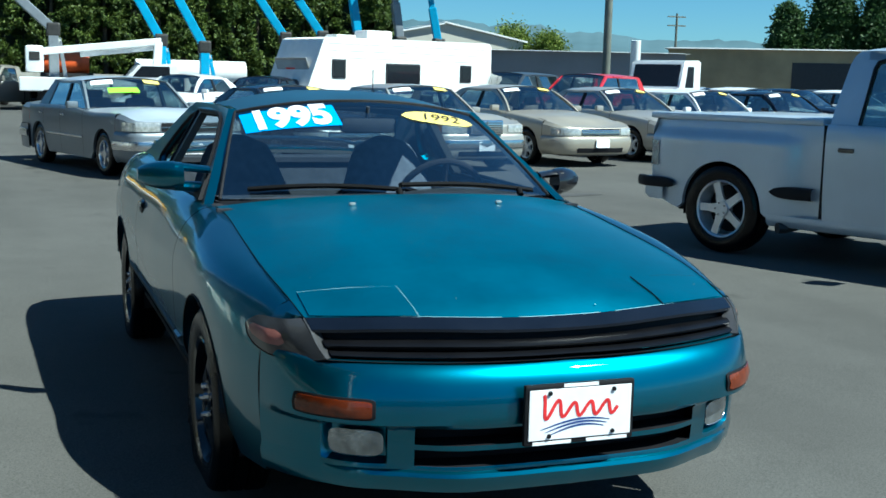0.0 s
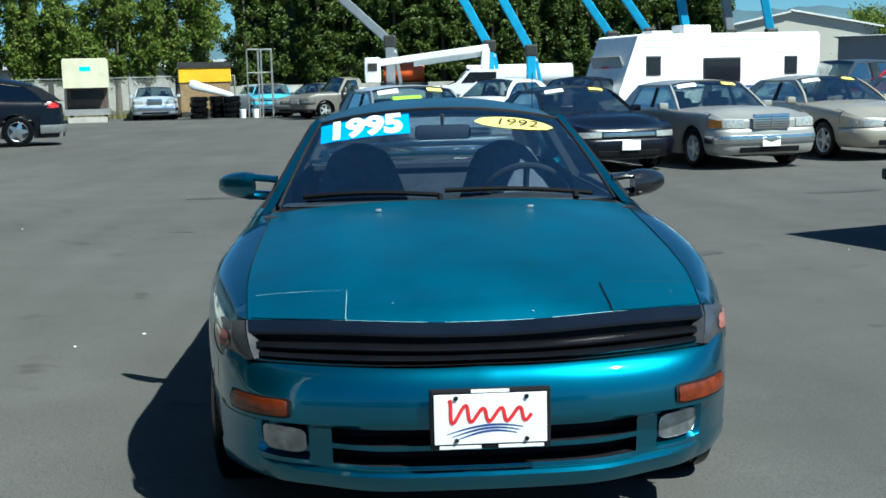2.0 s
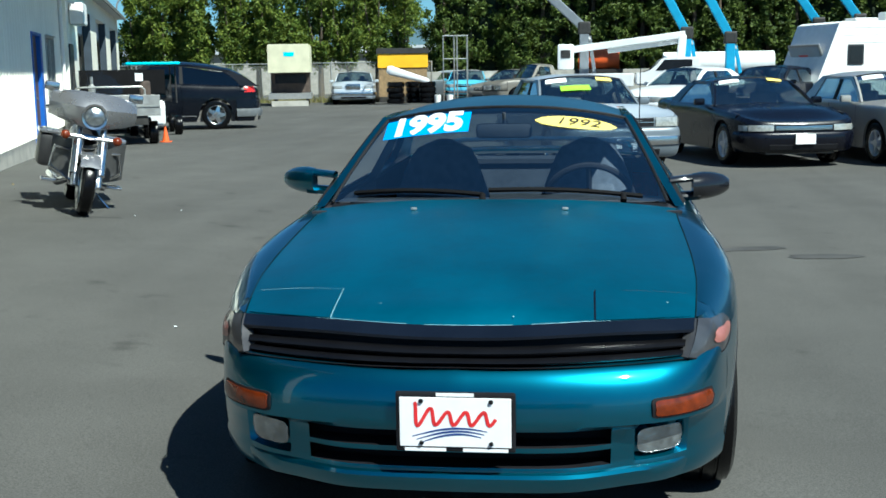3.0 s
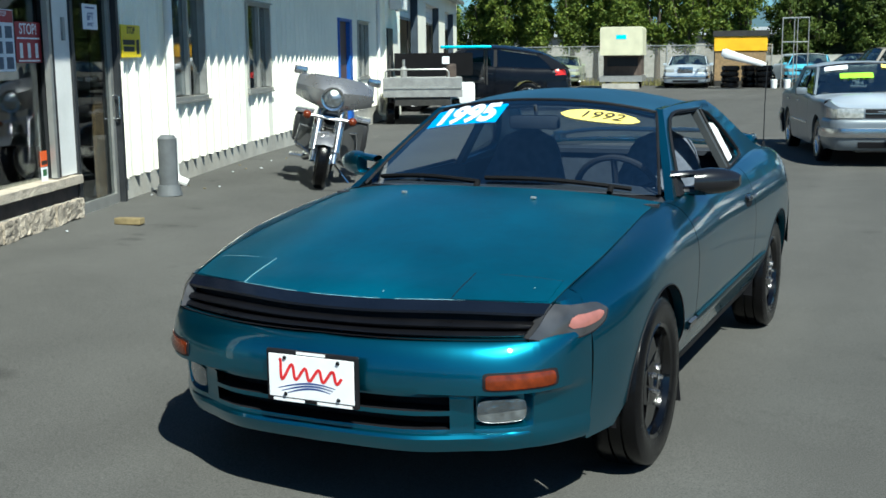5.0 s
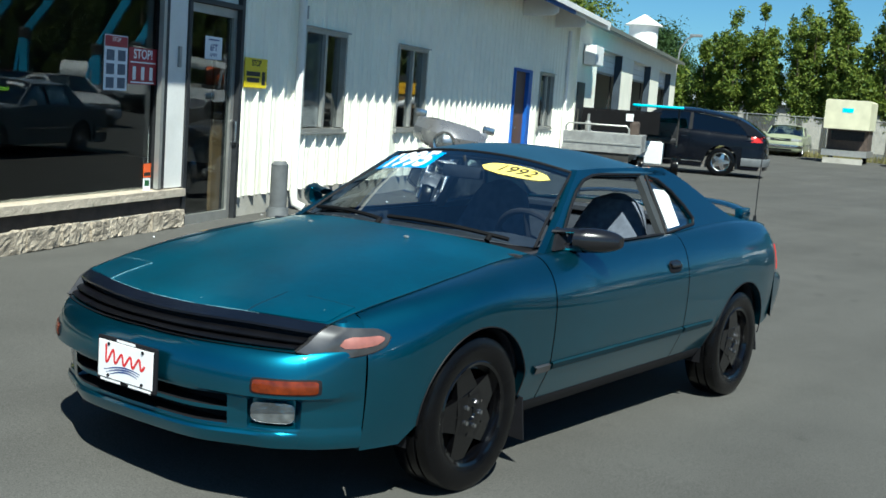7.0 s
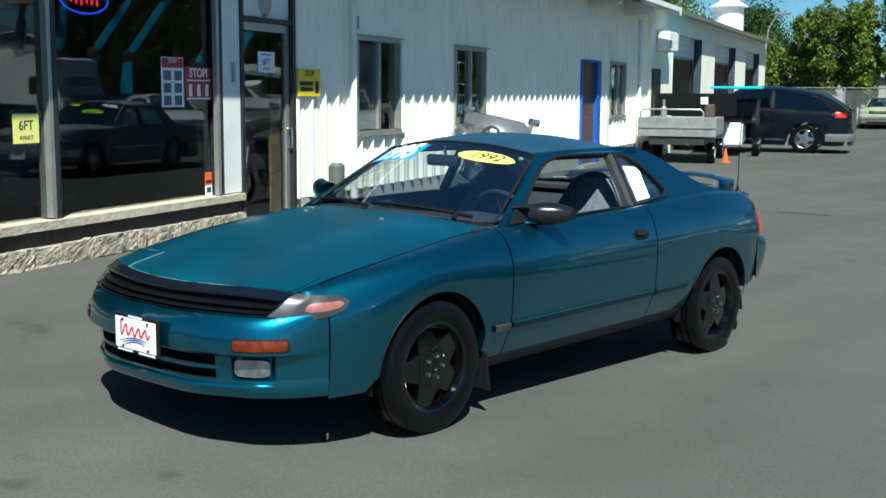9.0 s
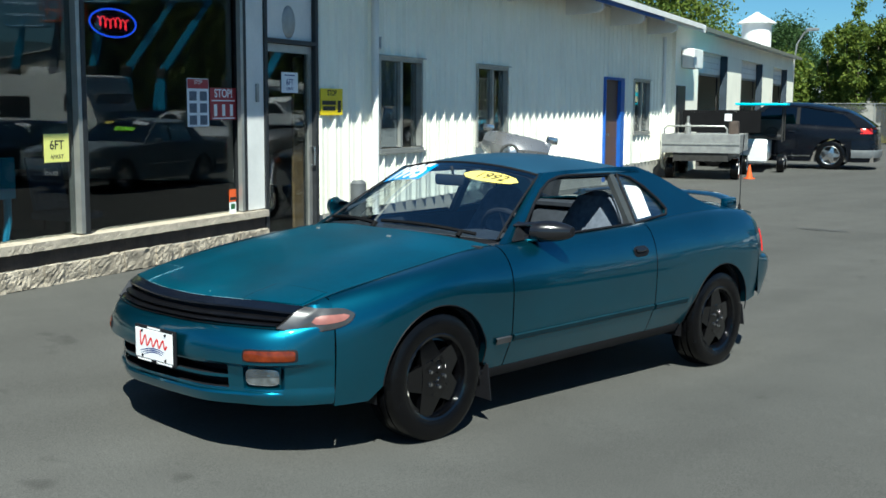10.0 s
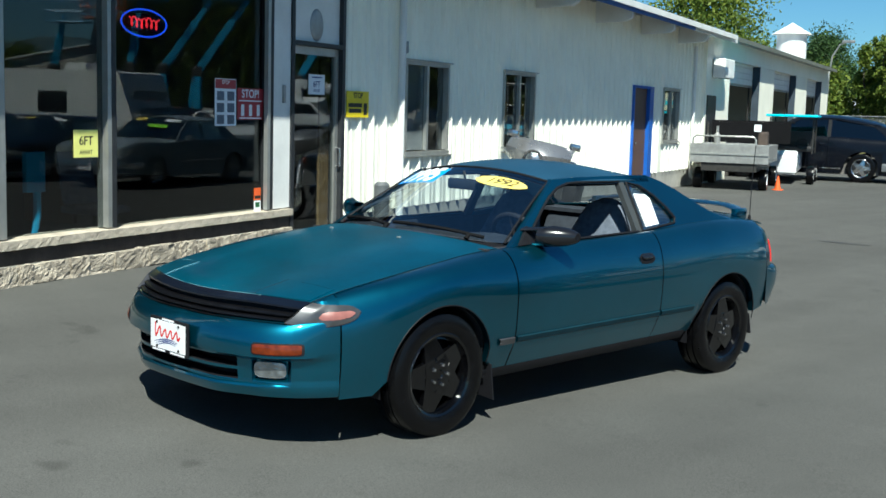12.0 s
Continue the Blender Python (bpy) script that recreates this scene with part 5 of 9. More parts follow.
    # windscreen stickers
    def sticker(name, x0, x1, v0, v1, mat, label, oval=False, h=0.004):
        rows = []
        for k in range(13):
            row = []
            for j in range(9):
                a, b = k / 12 * 2 - 1, j / 8 * 2 - 1
                if oval:
                    b *= math.sqrt(max(1 - a * a, 0.0004))
                row.append(glass_pt((x0 + x1) / 2 + a * (x1 - x0) / 2, (v0 + v1) / 2 + b * (v1 - v0) / 2, h))
            rows.append(row)
        bm = B()
        grid(bm, rows)
        return part(name, bm, mat, root, label, smooth=True)

    def glass_text(body, size, cx, cv, sx, sv, mat, parent, bold=0.0, h=0.007, shear=0.0):
        ob = text(body, size, Matrix(), mat, parent, "lettering", bold=bold, depth=0, shear=shear)
        for v in ob.data.vertices:
            v.co = glass_pt(cx + v.co.x * sx, cv + v.co.y * sv, h)
        return ob
    st = sticker("price_sticker", -0.505, -0.135, 0.655, 0.925, M["sticker_blue"], "blue price sticker with white digits")
    glass_text("1995", 1.0, -0.32, 0.79, 0.158, 0.35, M["plate_white"], st, bold=0.05)
    st = sticker("year_sticker", 0.135, 0.475, 0.715, 0.875, M["sticker_yellow"], "pale yellow oval year sticker", True)
    glass_text("1992", 1.0, 0.31, 0.795, 0.095, 0.135, M["black_ink"], st, shear=0.25)
    # paper in the quarter windows
    for sg in (1,):
        part("window_paper", pane_prism([(1.82, 0.945), (1.96, 0.955), (1.97, 1.10), (1.94, 1.125), (1.825, 1.135)], lambda y, z: X(y, z) - 0.006, 0.002, sg), M["paper"], root, "white paper notice in the quarter window")
    # door mirrors: a pod on two arms with a gap between pod and door
    for sg, mt in ((1, M["black_gloss"]), (-1, T)):
        bm = B()
        rows = []
        zm = 0.956 if sg > 0 else 0.986
        for k in range(15):
            t = k / 14
            r = math.sqrt(max(1 - (1 - min(k / 11, 1)) ** 2, 0.0)) * (1 - 0.08 * max(k - 11, 0) / 3)
            x, yc = 0.934 - 0.165 * t, 0.905 - 0.105 * t
            rows.append([(sg * x, yc + math.cos(q) * 0.064 * r * (1.15 if math.cos(q) < 0 else 0.55), zm + math.copysign(abs(math.sin(q)) ** 0.85, math.sin(q)) * 0.055 * r) for q in [2 * math.pi * i / 20 for i in range(20)]])
        grid(bm, rows[1:], close=True)
        bm.faces.new([bm.verts.new(p) for p in rows[1]])
        bm.faces.new([bm.verts.new(p) for p in rows[-1]])
        for z0, z1, hz in ((zm + 0.036, zm + 0.026, 0.015), (zm - 0.036, zm - 0.040, 0.020)):
            arm = []
            for k in range(9):
                f = k / 8
                x, y, z = 0.80 - 0.125 * f, 0.805 - 0.045 * f, z0 + (z1 - z0) * f
                w_ = 0.046 - 0.010 * math.sin(f * math.pi)
                arm.append([(sg * x, y + math.cos(q) * w_, z + math.sin(q) * hz) for q in [2 * math.pi * i / 12 for i in range(12)]])
            grid(bm, arm, close=True)
        mr = part("door_mirror", bm, mt, root, "glossy black door mirror on two arms" if sg > 0 else "teal door mirror on two arms", smooth=True)
        bm = B()
        prism(bm, [(math.cos(q) * 0.040, math.sin(q) * 0.036) for q in [2 * math.pi * i / 20 for i in range(20)]], lambda u, v, d: (sg * (0.868 + u), 0.884 + 0.55 * u - d, zm + v), 0.004)
        part("mirror_glass", bm, M["chrome"], mr, "mirror glass")
        bm = B()
        prism(bm, [(0.655, 0.91), (0.79, 0.915), (0.80, 0.985), (0.765, 1.0)], lambda y, z, d: (sg * (X(y, z) + 0.016 - d), y, z), 0.03)
        part("mirror_base", bm, M["black_plastic"], mr)
    # handles: a dark pocket with a glossy flap in it
    for sg in (1, -1):
        def pad(y0, y1, z0, z1, out, edge=0.0):
            rows = []
            for q in np.linspace(-1, 1, 9):
                hh = (1 - abs(q) ** 5 * 0.55)
                rows.append([(sg * sk.point(sk.sy((y0 + y1) / 2 + q * (y1 - y0) / 2), (z0 + z1) / 2 + v * hh * (z1 - z0) / 2, o)[0], (y0 + y1) / 2 + q * (y1 - y0) / 2, (z0 + z1) / 2 + v * hh * (z1 - z0) / 2) for v, o in ((-1, edge), (-0.8, out), (0, out + 0.003), (0.8, out), (1, edge))])
            return rows
        bm = B()
        grid(bm, pad(1.59, 1.73, 0.752, 0.812, 0.003))
        dh = part("door_handle", bm, M["black_plastic"], doors[0 if sg > 0 else 1], "black handle pocket", smooth=True)
        bm = B()
        grid(bm, pad(1.60, 1.705, 0.778, 0.808, 0.014, 0.002))
        part("handle_flap", bm, M["black_gloss"], dh, "glossy dark handle flap", smooth=True)
    # tail
    s0 = sk.sy(3.028)
    ss = list(np.linspace(s0, 1, 16))

    def tail(zz, out=0.0, **k):
        left = [[sk.point(s, z, out, **k) for z in zz] for s in ss]
        return left + [[(-p[0], p[1], p[2]) for p in r] for r in reversed(left[:-1])]
    bm = B()
    left = []
    for s in ss:
        f = (s - s0) / (1 - s0)
        g_ = min(f * 4.0, 1)
        g_ = g_ * g_ * (3 - 2 * g_)
        lo_ = 0.372 + 0.012 * g_
        left.append([sk.point(s, lo_ + (0.635 - lo_) * v, 0.002 + g_ * o, mid=0.3, top=5.0, rin=0.0) for v, o in ((0.0, -0.05), (0.03, -0.015), (0.2, 0.02), (0.4, 0.045), (0.6, 0.058), (0.78, 0.060), (0.9, 0.052), (0.97, 0.030), (1.0, 0.0))])
    grid(bm, left + [[(-p[0], p[1], p[2]) for p in r] for r in reversed(left[:-1])])
    part("rear_bumper", bm, T, root, "rounded teal rear bumper", smooth=True)
    bm = B()
    grid(bm, [[sk.point(s, z) for z in [0.60 + (sk.top(sk.at(s)[0][1]) - 0.60) * v for v in np.linspace(0, 1, 7)]] for s in ss])
    left = [[sk.point(s, z) for z in [0.60 + (sk.top(sk.at(s)[0][1]) - 0.60) * v for v in np.linspace(0, 1, 7)]] for s in ss]
    grid(bm, mirror_x(left))
    part("tail_panel", bm, T, root, smooth=True)
    for sg in (1, -1):
        bm = B()
        rows = [[sk.point(sg * s, z, 0.006) for z in (0.655, 0.70, 0.75, 0.80)] for s in np.linspace(sk.sy(3.13), sk.sx(0.35, True), 10)]
        grid(bm, rows, thick=-0.02 * sg)
        part("tail_lamp", bm, M["red_lens"], root, "red tail lamp", smooth=True)
    zd = ease([(2.6, 0.985), (2.9, 0.985), (3.2, 0.955), (3.4, 0.90)])
    top_sheet(root, "boot_lid", sk, 2.64, 2.58, 3.325, 3.19, zd, T, inner=0.0, power=2.8, nv=10, n=17)
    bm = B()
    rows = []
    for u in np.linspace(-1, 1, 25):
        x = 0.62 * u
        z = 1.01 - 0.045 * abs(u) ** 5
        y = 3.16 - 0.16 * u ** 4
        rows.append([(x, y + a, z + b) for a, b in ((-0.07, 0.0), (-0.03, 0.013), (0.05, 0.012), (0.075, 0.004), (0.04, -0.012), (-0.04, -0.012))])
    grid(bm, rows, close=True)
    wing = part("rear_wing", bm, T, root, "low rear wing", smooth=True)
    for sg in (1, -1):
        bm = B()
        box(bm, (sg * 0.585, 3.03, 0.965), (0.05, 0.13, 0.07), 0.015)
        part("wing_foot", bm, T, wing, smooth=True)
    bm = B()
    tube(bm, [(0.66, 3.04, 0.93), (0.66, 3.045, 1.18), (0.665, 3.06, 1.42)], 0.003, 5)
    cyl(bm, (0.66, 3.04, 0.92), (0.66, 3.04, 0.96), 0.012, 0.008)
    part("aerial", bm, M["black_plastic"], root, "thin whip aerial")
    # number plate: white dealer board in a black holder
    bm = B()
    box(bm, (0.005, -0.972, 0.512), (0.318, 0.016, 0.162), 0.006)
    pl = part("dealer_plate", bm, M["black_plastic"], root, "white dealer board with red and navy marks in a black holder")
    bm = B()
    box(bm, (0.005, -0.9815, 0.513), (0.296, 0.004, 0.134), 0.0015)
    face = part("plate_face", bm, M["plate_white"], pl)
    # a slanted wavy red ribbon, and three navy swooshes
    bm = B()
    wave = []
    for k in range(70):
        f = k / 69
        amp = 0.033 - 0.015 * min(f * 3, 1)
        z = 0.524 + 0.010 * (1 - min(f * 3, 1)) + amp * math.cos(f * 9.5 * math.pi)
        wave.append((-0.118 + 0.226 * f + 0.25 * (z - 0.525), z))
    top_, low_ = [], []
    for k, (x, z) in enumerate(wave):
        p, q = wave[max(k - 1, 0)], wave[min(k + 1, 69)]
        d = math.hypot(q[0] - p[0], q[1] - p[1])
        nx, nz = -(q[1] - p[1]) / d * 0.0048, (q[0] - p[0]) / d * 0.0048
        top_.append((x + nx + 0.005, -0.9842, z + nz))
        low_.append((x - nx + 0.005, -0.9842, z - nz))
    grid(bm, [top_, low_], thick=0.0004)
    part("red_mark", bm, M["red_ink"], face, "wavy red ribbon mark")
    for k in range(3):
        bm = B()
        lo = [(-0.115 + 0.012 * k + (0.2 - 0.02 * k) * t, 0.473 - 0.008 * k + 0.022 * math.sin(t * math.pi * 0.75)) for t in np.linspace(0, 1, 11)]
        prism(bm, lo + [(x, z + 0.0015 + 0.004 * math.sin(i / 10 * math.pi)) for i, (x, z) in reversed(list(enumerate(lo)))], lambda a, c, d: (a + 0.005, -0.9838 - d, c), 0.0006)
        part("navy_mark", bm, M["navy_ink"], face)
    for x, z, w in ((0.005, 0.5875, 0.10), (-0.075, 0.4375, 0.11), (0.085, 0.4375, 0.12)):
        bm = B()
        box(bm, (x, -0.981, z), (w, 0.0015, 0.009))
        part("lettering_bar", bm, M["plate_white"], pl)
    for sx in (-0.09, 0.095):
        for z in (0.570, 0.456):
            bm = B()
            cyl(bm, (0.005 + sx, -0.982, z), (0.005 + sx, -0.988, z), 0.007, 0.005, 10)
            part("screw", bm, M["black_plastic"], face)
    # wheels
    for sg in (1, -1):
        wheel(root, sg * 0.735, 0.015, 0.303, 0.203, 0.184, M["rim_black"], sg, nuts=True, style="broad", zc=0.333, turn=36)
        wheel(root, sg * 0.725, 2.56, 0.297, 0.2, 0.184, M["rim_black"], sg, nuts=True, style="broad", zc=0.277, turn=20)
        for y, zz in ((0.392, 0.15), (2.872, 0.20)):
            bm = B()
            prism(bm, [(0.66, zz + 0.01), (0.81, zz), (0.795, 0.33), (0.67, 0.36)], lambda x, z, d: (sg * x, y + d - 0.05 * (z - 0.3), z), 0.008)
            part("mud_flap", bm, M["black_plastic"], root, "black rubber mud flap")
    bm = B()
    span(bm, (-0.5, -0.72, 0.30), (0.5, -0.42, 0.60))
    prism(bm, [(-0.42, -0.83), (0.42, -0.83), (0.58, -0.70), (0.64, -0.52), (0.65, -0.36), (-0.65, -0.36), (-0.64, -0.52), (-0.58, -0.70)], lambda x, y, d: (x, y, 0.306 + d), 0.012)
    span(bm, (-0.46, -0.419, 0.24), (0.46, 0.42, 0.7))
    span(bm, (-0.70, 0.4201, 0.24), (0.70, 2.1, 0.30))
    span(bm, (-0.46, 2.1001, 0.24), (0.46, 3.2, 0.55))
    part("underbody", bm, M["black_plastic"], root)
    # cabin
    bm = B()
    rows = []
    for u in np.linspace(-1, 1, 15):
        x = 0.645 * u
        rows.append([(x, 0.46 + 0.17 * u * u, 0.915), (x, 0.70, 0.915), (x, 0.86, 0.905 + 0.025 * math.exp(-((x - 0.36) / 0.2) ** 2)), (x, 0.91, 0.88), (x, 0.93, 0.74), (x, 0.86, 0.60)])
    grid(bm, rows)
    part("dashboard", bm, M["dash"], root, "dark grey dashboard", smooth=True)
    bm = B()
    wm = Matrix.Translation((0.36, 1.07, 0.855)) @ Matrix.Rotation(radians(-64), 4, "X")
    pts = [wm @ Vector((0.19 * math.cos(a), 0.19 * math.sin(a), 0)) for a in [2 * math.pi * k / 32 for k in range(33)]]
    tube(bm, pts, 0.0145, 8)
    for a in (radians(200), radians(340), radians(270)):
        tube(bm, [wm @ Vector((0, 0, -0.02)), wm @ Vector((0.185 * math.cos(a), 0.185 * math.sin(a), 0))], 0.014, 6)
    cyl(bm, wm @ Vector((0, 0, 0.0)), wm @ Vector((0, 0, -0.04)), 0.065, 0.05, 16)
    cyl(bm, wm @ Vector((0, 0, -0.04)), wm @ Vector((0, -0.0, -0.25)), 0.03, 0.04, 10)
    part("steering_wheel", bm, M["cabin"], root, "dark three-spoke steering wheel", smooth=True)
    for sx in (0.36, -0.36):
        seat(root, sx, 1.42, M["seat"], M["seat_grey"])
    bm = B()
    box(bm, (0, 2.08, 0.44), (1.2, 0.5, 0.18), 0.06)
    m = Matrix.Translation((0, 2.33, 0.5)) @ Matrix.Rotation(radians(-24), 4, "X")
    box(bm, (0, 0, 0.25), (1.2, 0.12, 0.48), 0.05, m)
    part("rear_bench", bm, M["bench"], root, "grey cloth rear bench, coloured dark for the cabin's shade", smooth=True)
    bm = B()
    span(bm, (-0.62, 2.42, 0.92), (0.62, 2.66, 0.945))
    part("parcel_shelf", bm, M["dash"], root)
    bm = B()
    span(bm, (-0.68, 0.45, 0.301), (0.68, 2.6, 0.33))
    span(bm, (-0.7, 0.43, 0.331), (0.7, 0.46, 0.9))
    part("cabin_floor", bm, M["cabin"], root)
    bm = B()
    box(bm, (0.005, 0.965, 1.175), (0.235, 0.028, 0.062), 0.02)
    cyl(bm, (0.005, 0.985, 1.2), (0.005, 0.97, 1.25), 0.008)
    part("rear_view_mirror", bm, M["dash"], root, smooth=True)
    for sg in (1, -1):
        bm = B()
        grid(bm, [[(sg * 0.69, y, 0.34), (sg * 0.72, y, 0.6), (sg * 0.705, y, 0.7), (sg * 0.695, y, 0.895), (sg * 0.71, y, 0.905)] for y in (0.80, 1.0, 1.5, 1.8)])
        part("door_card", bm, M["dash"], root, "dark grey door card", smooth=True)
    return root


teal_coupe()

# ---- parked vehicles ----
M["bg_cabin"] = shader("grey_beige_cabin", (0.14, 0.13, 0.12), 0.9, 0.0, 0.2, 6)
def saloon(name, m, label, paint, L=4.7, W=1.76, H=1.42, wb=2.72, fo=0.9, r=0.31, hood=0.92, belt=0.93, deck=0.98, nose=0.68, cowl=0.55, wtop=1.15, rtop=2.45, rbase=3.0,
           boxy=0.4, rim=None, lights="wide", grille="bar", chrome=False, pillars=2, stickers=True, group="parked cars", category="car", glass=None, roof=None, plate=True, style="five", lamp_back=0.1, fall=0.0, hood_mat=None, amber=False, lamp_up=0.0, skirt=None):
    """A parked saloon or coupe, its front axle at the local origin and its nose towards -y."""
    root = thing(name, m, label, category, group)
    w = W / 2
    y0, y1 = -fo, L - fo
    c = 0.35 - 0.2 * boxy
    plan = [(0, y0), (w * 0.4, y0 + 0.01 + c * 0.05), (w * 0.72, y0 + c * 0.22), (w * 0.9, y0 + c * 0.65), (w * 0.975, y0 + 0.45), (w, 0.1), (w, wb * 0.5), (w, wb), (w * 0.975, y1 - 0.45), (w * 0.9, y1 - c * 0.6), (w * 0.7, y1 - c * 0.2), (w * 0.4, y1 - 0.01), (0, y1)]
    top = ease([(y0, nose), (y0 + 0.25, nose + 0.06), (cowl - 0.1, hood - 0.03), (cowl + 0.3, belt), (rbase - 0.3, belt + 0.02), (rbase + 0.2, deck - 0.03), (y1 - 0.15, deck - 0.05), (y1, deck - 0.09)])
    rin = ease([(y0, 0.04), (0, 0.09), (cowl + 0.2, 0.07), (rbase, 0.07), (y1, 0.05)])
    mid = ease([(y0, nose * 0.8), (0.2, 0.68), (wb, 0.70), (y1, 0.72)])
    sk = Skin(plan, lambda y: 0.22, top, [(0, r, r + 0.055), (wb, r, r + 0.055)], mid, rin, 0.06, lambda y: 2.6 + boxy * 3)
    fb, rb = -r - 0.16, wb + r + 0.14
    d0 = cowl + 0.05
    d2 = rbase - 0.45
    cuts = [fb, d0] + ([(d0 + d2) / 2 + 0.1] if pillars > 1 else []) + [d2, rb]
    names = ["front_fender"] + ["door"] * (len(cuts) - 3) + ["rear_quarter"]
    for nm, a, b in zip(names, cuts, cuts[1:]):
        both(nm, sk.panel(a + 0.004, b - 0.004, 10, 8), paint, root)
    both("inner_side", sk.panel(fb, rb, 16, 8, out=-0.04), M["black_plastic"], root)
    s1, s2 = sk.sy(fb - 0.004), sk.sy(rb + 0.004)
    zf = nose - 0.14
    bm = B()
    grid(bm, [[sk.point(s, z, o, mid=0.45, top=zf + 0.02, rin=0.04) for z, o in ((0.225, -0.07), (0.24, -0.015), (0.275, 0.010), (0.34, 0.024), (0.42, 0.034), (zf - 0.07, 0.034), (zf - 0.03, 0.026), (zf - 0.008, 0.012), (zf, -0.004))] for s in np.linspace(-s1, s1, 31)])
    bp = part("front_bumper", bm, paint, root, smooth=True)
    if chrome:
        bm = B()
        grid(bm, [[sk.point(s, z, o, mid=0.45, top=zf + 0.1, rin=0.04) for z, o in ((0.40, 0.02), (0.41, 0.05), (0.47, 0.06), (0.53, 0.05), (0.54, 0.02))] for s in np.linspace(-s1, s1, 31)])
        part("bumper_bar", bm, M["chrome"], bp, "chrome bumper bar", smooth=True)
    bm = B()
    grid(bm, [[sk.point(s, z) for z in np.linspace(zf, top(sk.at(s)[0][1]), 5)] for s in np.linspace(-s1, s1, 31)])
    part("nose_panel", bm, paint, root, smooth=True)
    hl = 0.052 if lights == "slim" else 0.075
    for sg in (1, -1):
        bm = B()
        grid(bm, [[sk.point(sg * s, z, 0.012) for z in np.linspace(zf + 0.012, zf + 0.012 + 2 * hl * 0.85, 5)] for s in np.linspace(sk.sx(w * 0.5), sk.sx(w * 0.86), 9)], thick=-0.02 * sg)
        part("headlamp", bm, M["headlamp"], root, "clear headlamp", smooth=True)
        bm = B()
        grid(bm, [[sk.point(sg * s, z, 0.01) for z in np.linspace(zf + 0.012, zf + 0.012 + 2 * hl * 0.8, 4)] for s in np.linspace(sk.sx(w * 0.87), sk.sy(y0 + 0.34), 6)], thick=-0.02 * sg)
        part("indicator", bm, M["amber_bright"] if amber else M["headlamp"], root, smooth=True)
        bm = B()
        grid(bm, [[sk.point(sg * s, z, 0.008) for z in np.linspace(deck - 0.32 + lamp_up, deck - 0.16 + lamp_up * 0.9, 4)] for s in np.linspace(sk.sx(w * (0.45 if lamp_back < 0.3 else 0.8), True), sk.sy(y1 - lamp_back), 8)], thick=0.02 * sg)
        part("tail_lamp", bm, M["red_lens"], root, smooth=True)
    gw = w * 0.47
    if grille == "tall":
        bm = B()
        box(bm, (0, y0 - 0.015, zf + 0.10), (0.62, 0.06, 0.23), 0.015)
        gr = part("grille_frame", bm, M["chrome"], root, "upright chrome grille", smooth=True)
        for k in range(5):
            part("grille_slot", box(B(), (0, y0 - 0.046, zf + 0.022 + 0.037 * k), (0.57, 0.004, 0.012)), M["steel_dark"], gr)
        part("grille_post", box(B(), (0, y0 - 0.05, zf + 0.1), (0.018, 0.012, 0.20)), M["chrome"], gr)
    else:
        bm = B()
        grid(bm, [[sk.point(s, z, 0.004) for z in (zf + 0.012, zf + 0.012 + 1.6 * hl)] for s in np.linspace(-sk.sx(gw), sk.sx(gw), 9)])
        gr = part("grille", bm, M["black_plastic"], root)
        bm = B()
        for q in ((0.5,) if grille == "bar" else (0.25, 0.5, 0.75)):
            grid(bm, [[sk.point(s, zf + 0.012 + 1.6 * hl * q + e, 0.012) for e in (-0.008, 0.008)] for s in np.linspace(-sk.sx(gw), sk.sx(gw), 9)])
        part("grille_bar", bm, M["chrome"], gr)
    bm = B()
    grid(bm, [[sk.point(s, z, o, mid=0.45, top=zf + 0.02, rin=0.04) for z, o in ((0.265, 0.012), (0.275, 0.018), (0.34, 0.030), (0.35, 0.028))] for s in np.linspace(-sk.sx(gw * 1.2), sk.sx(gw * 1.2), 9)])
    part("lower_intake", bm, M["black_plastic"], bp)
    if plate:
        part("number_plate", box(B(), (0, y0 - 0.045, 0.43), (0.31, 0.012, 0.15), 0.004), M["plate_white"], root, "white dealer board")
    zt = deck - 0.36
    left = [[sk.point(s, z, -0.03 if z < 0.215 else 0.025, mid=0.45, top=zt + 0.02, rin=0.04) for z in (0.2, 0.22, 0.3, 0.42, zt - 0.04, zt)] for s in np.linspace(s2, 1, 14)]
    bm = B()
    grid(bm, left + [[(-p[0], p[1], p[2]) for p in r] for r in reversed(left[:-1])])
    rbp = part("rear_bumper", bm, paint, root, smooth=True)
    if skirt:
        left = [[sk.point(s, z, o, mid=0.45, top=zt + 0.02, rin=0.04) for z, o in ((0.30, -0.02), (0.32, 0.05), (0.44, 0.075), (0.50, 0.06), (0.52, 0.03))] for s in np.linspace(s2, 1, 14)]
        bm = B()
        grid(bm, left + [[(-p[0], p[1], p[2]) for p in r] for r in reversed(left[:-1])])
        part("bumper_skirt", bm, skirt, rbp, "grey plastic bumper skirt", smooth=True)
        both("door_trim", [[sk.point(sk.sy(y), z, o) for z, o in ((0.33, 0.0), (0.34, 0.014), (0.365, 0.014), (0.37, 0.0))] for y in np.linspace(r + 0.12, wb - r - 0.12, 10)], M["chrome"], root)
    if chrome:
        left = [[sk.point(s, z, o, mid=0.45, top=0.8, rin=0.04) for z, o in ((0.40, 0.02), (0.41, 0.05), (0.47, 0.06), (0.53, 0.05), (0.54, 0.02))] for s in np.linspace(s2, 1, 14)]
        bm = B()
        grid(bm, left + [[(-p[0], p[1], p[2]) for p in r] for r in reversed(left[:-1])])
        part("bumper_bar", bm, M["chrome"], rbp, smooth=True)
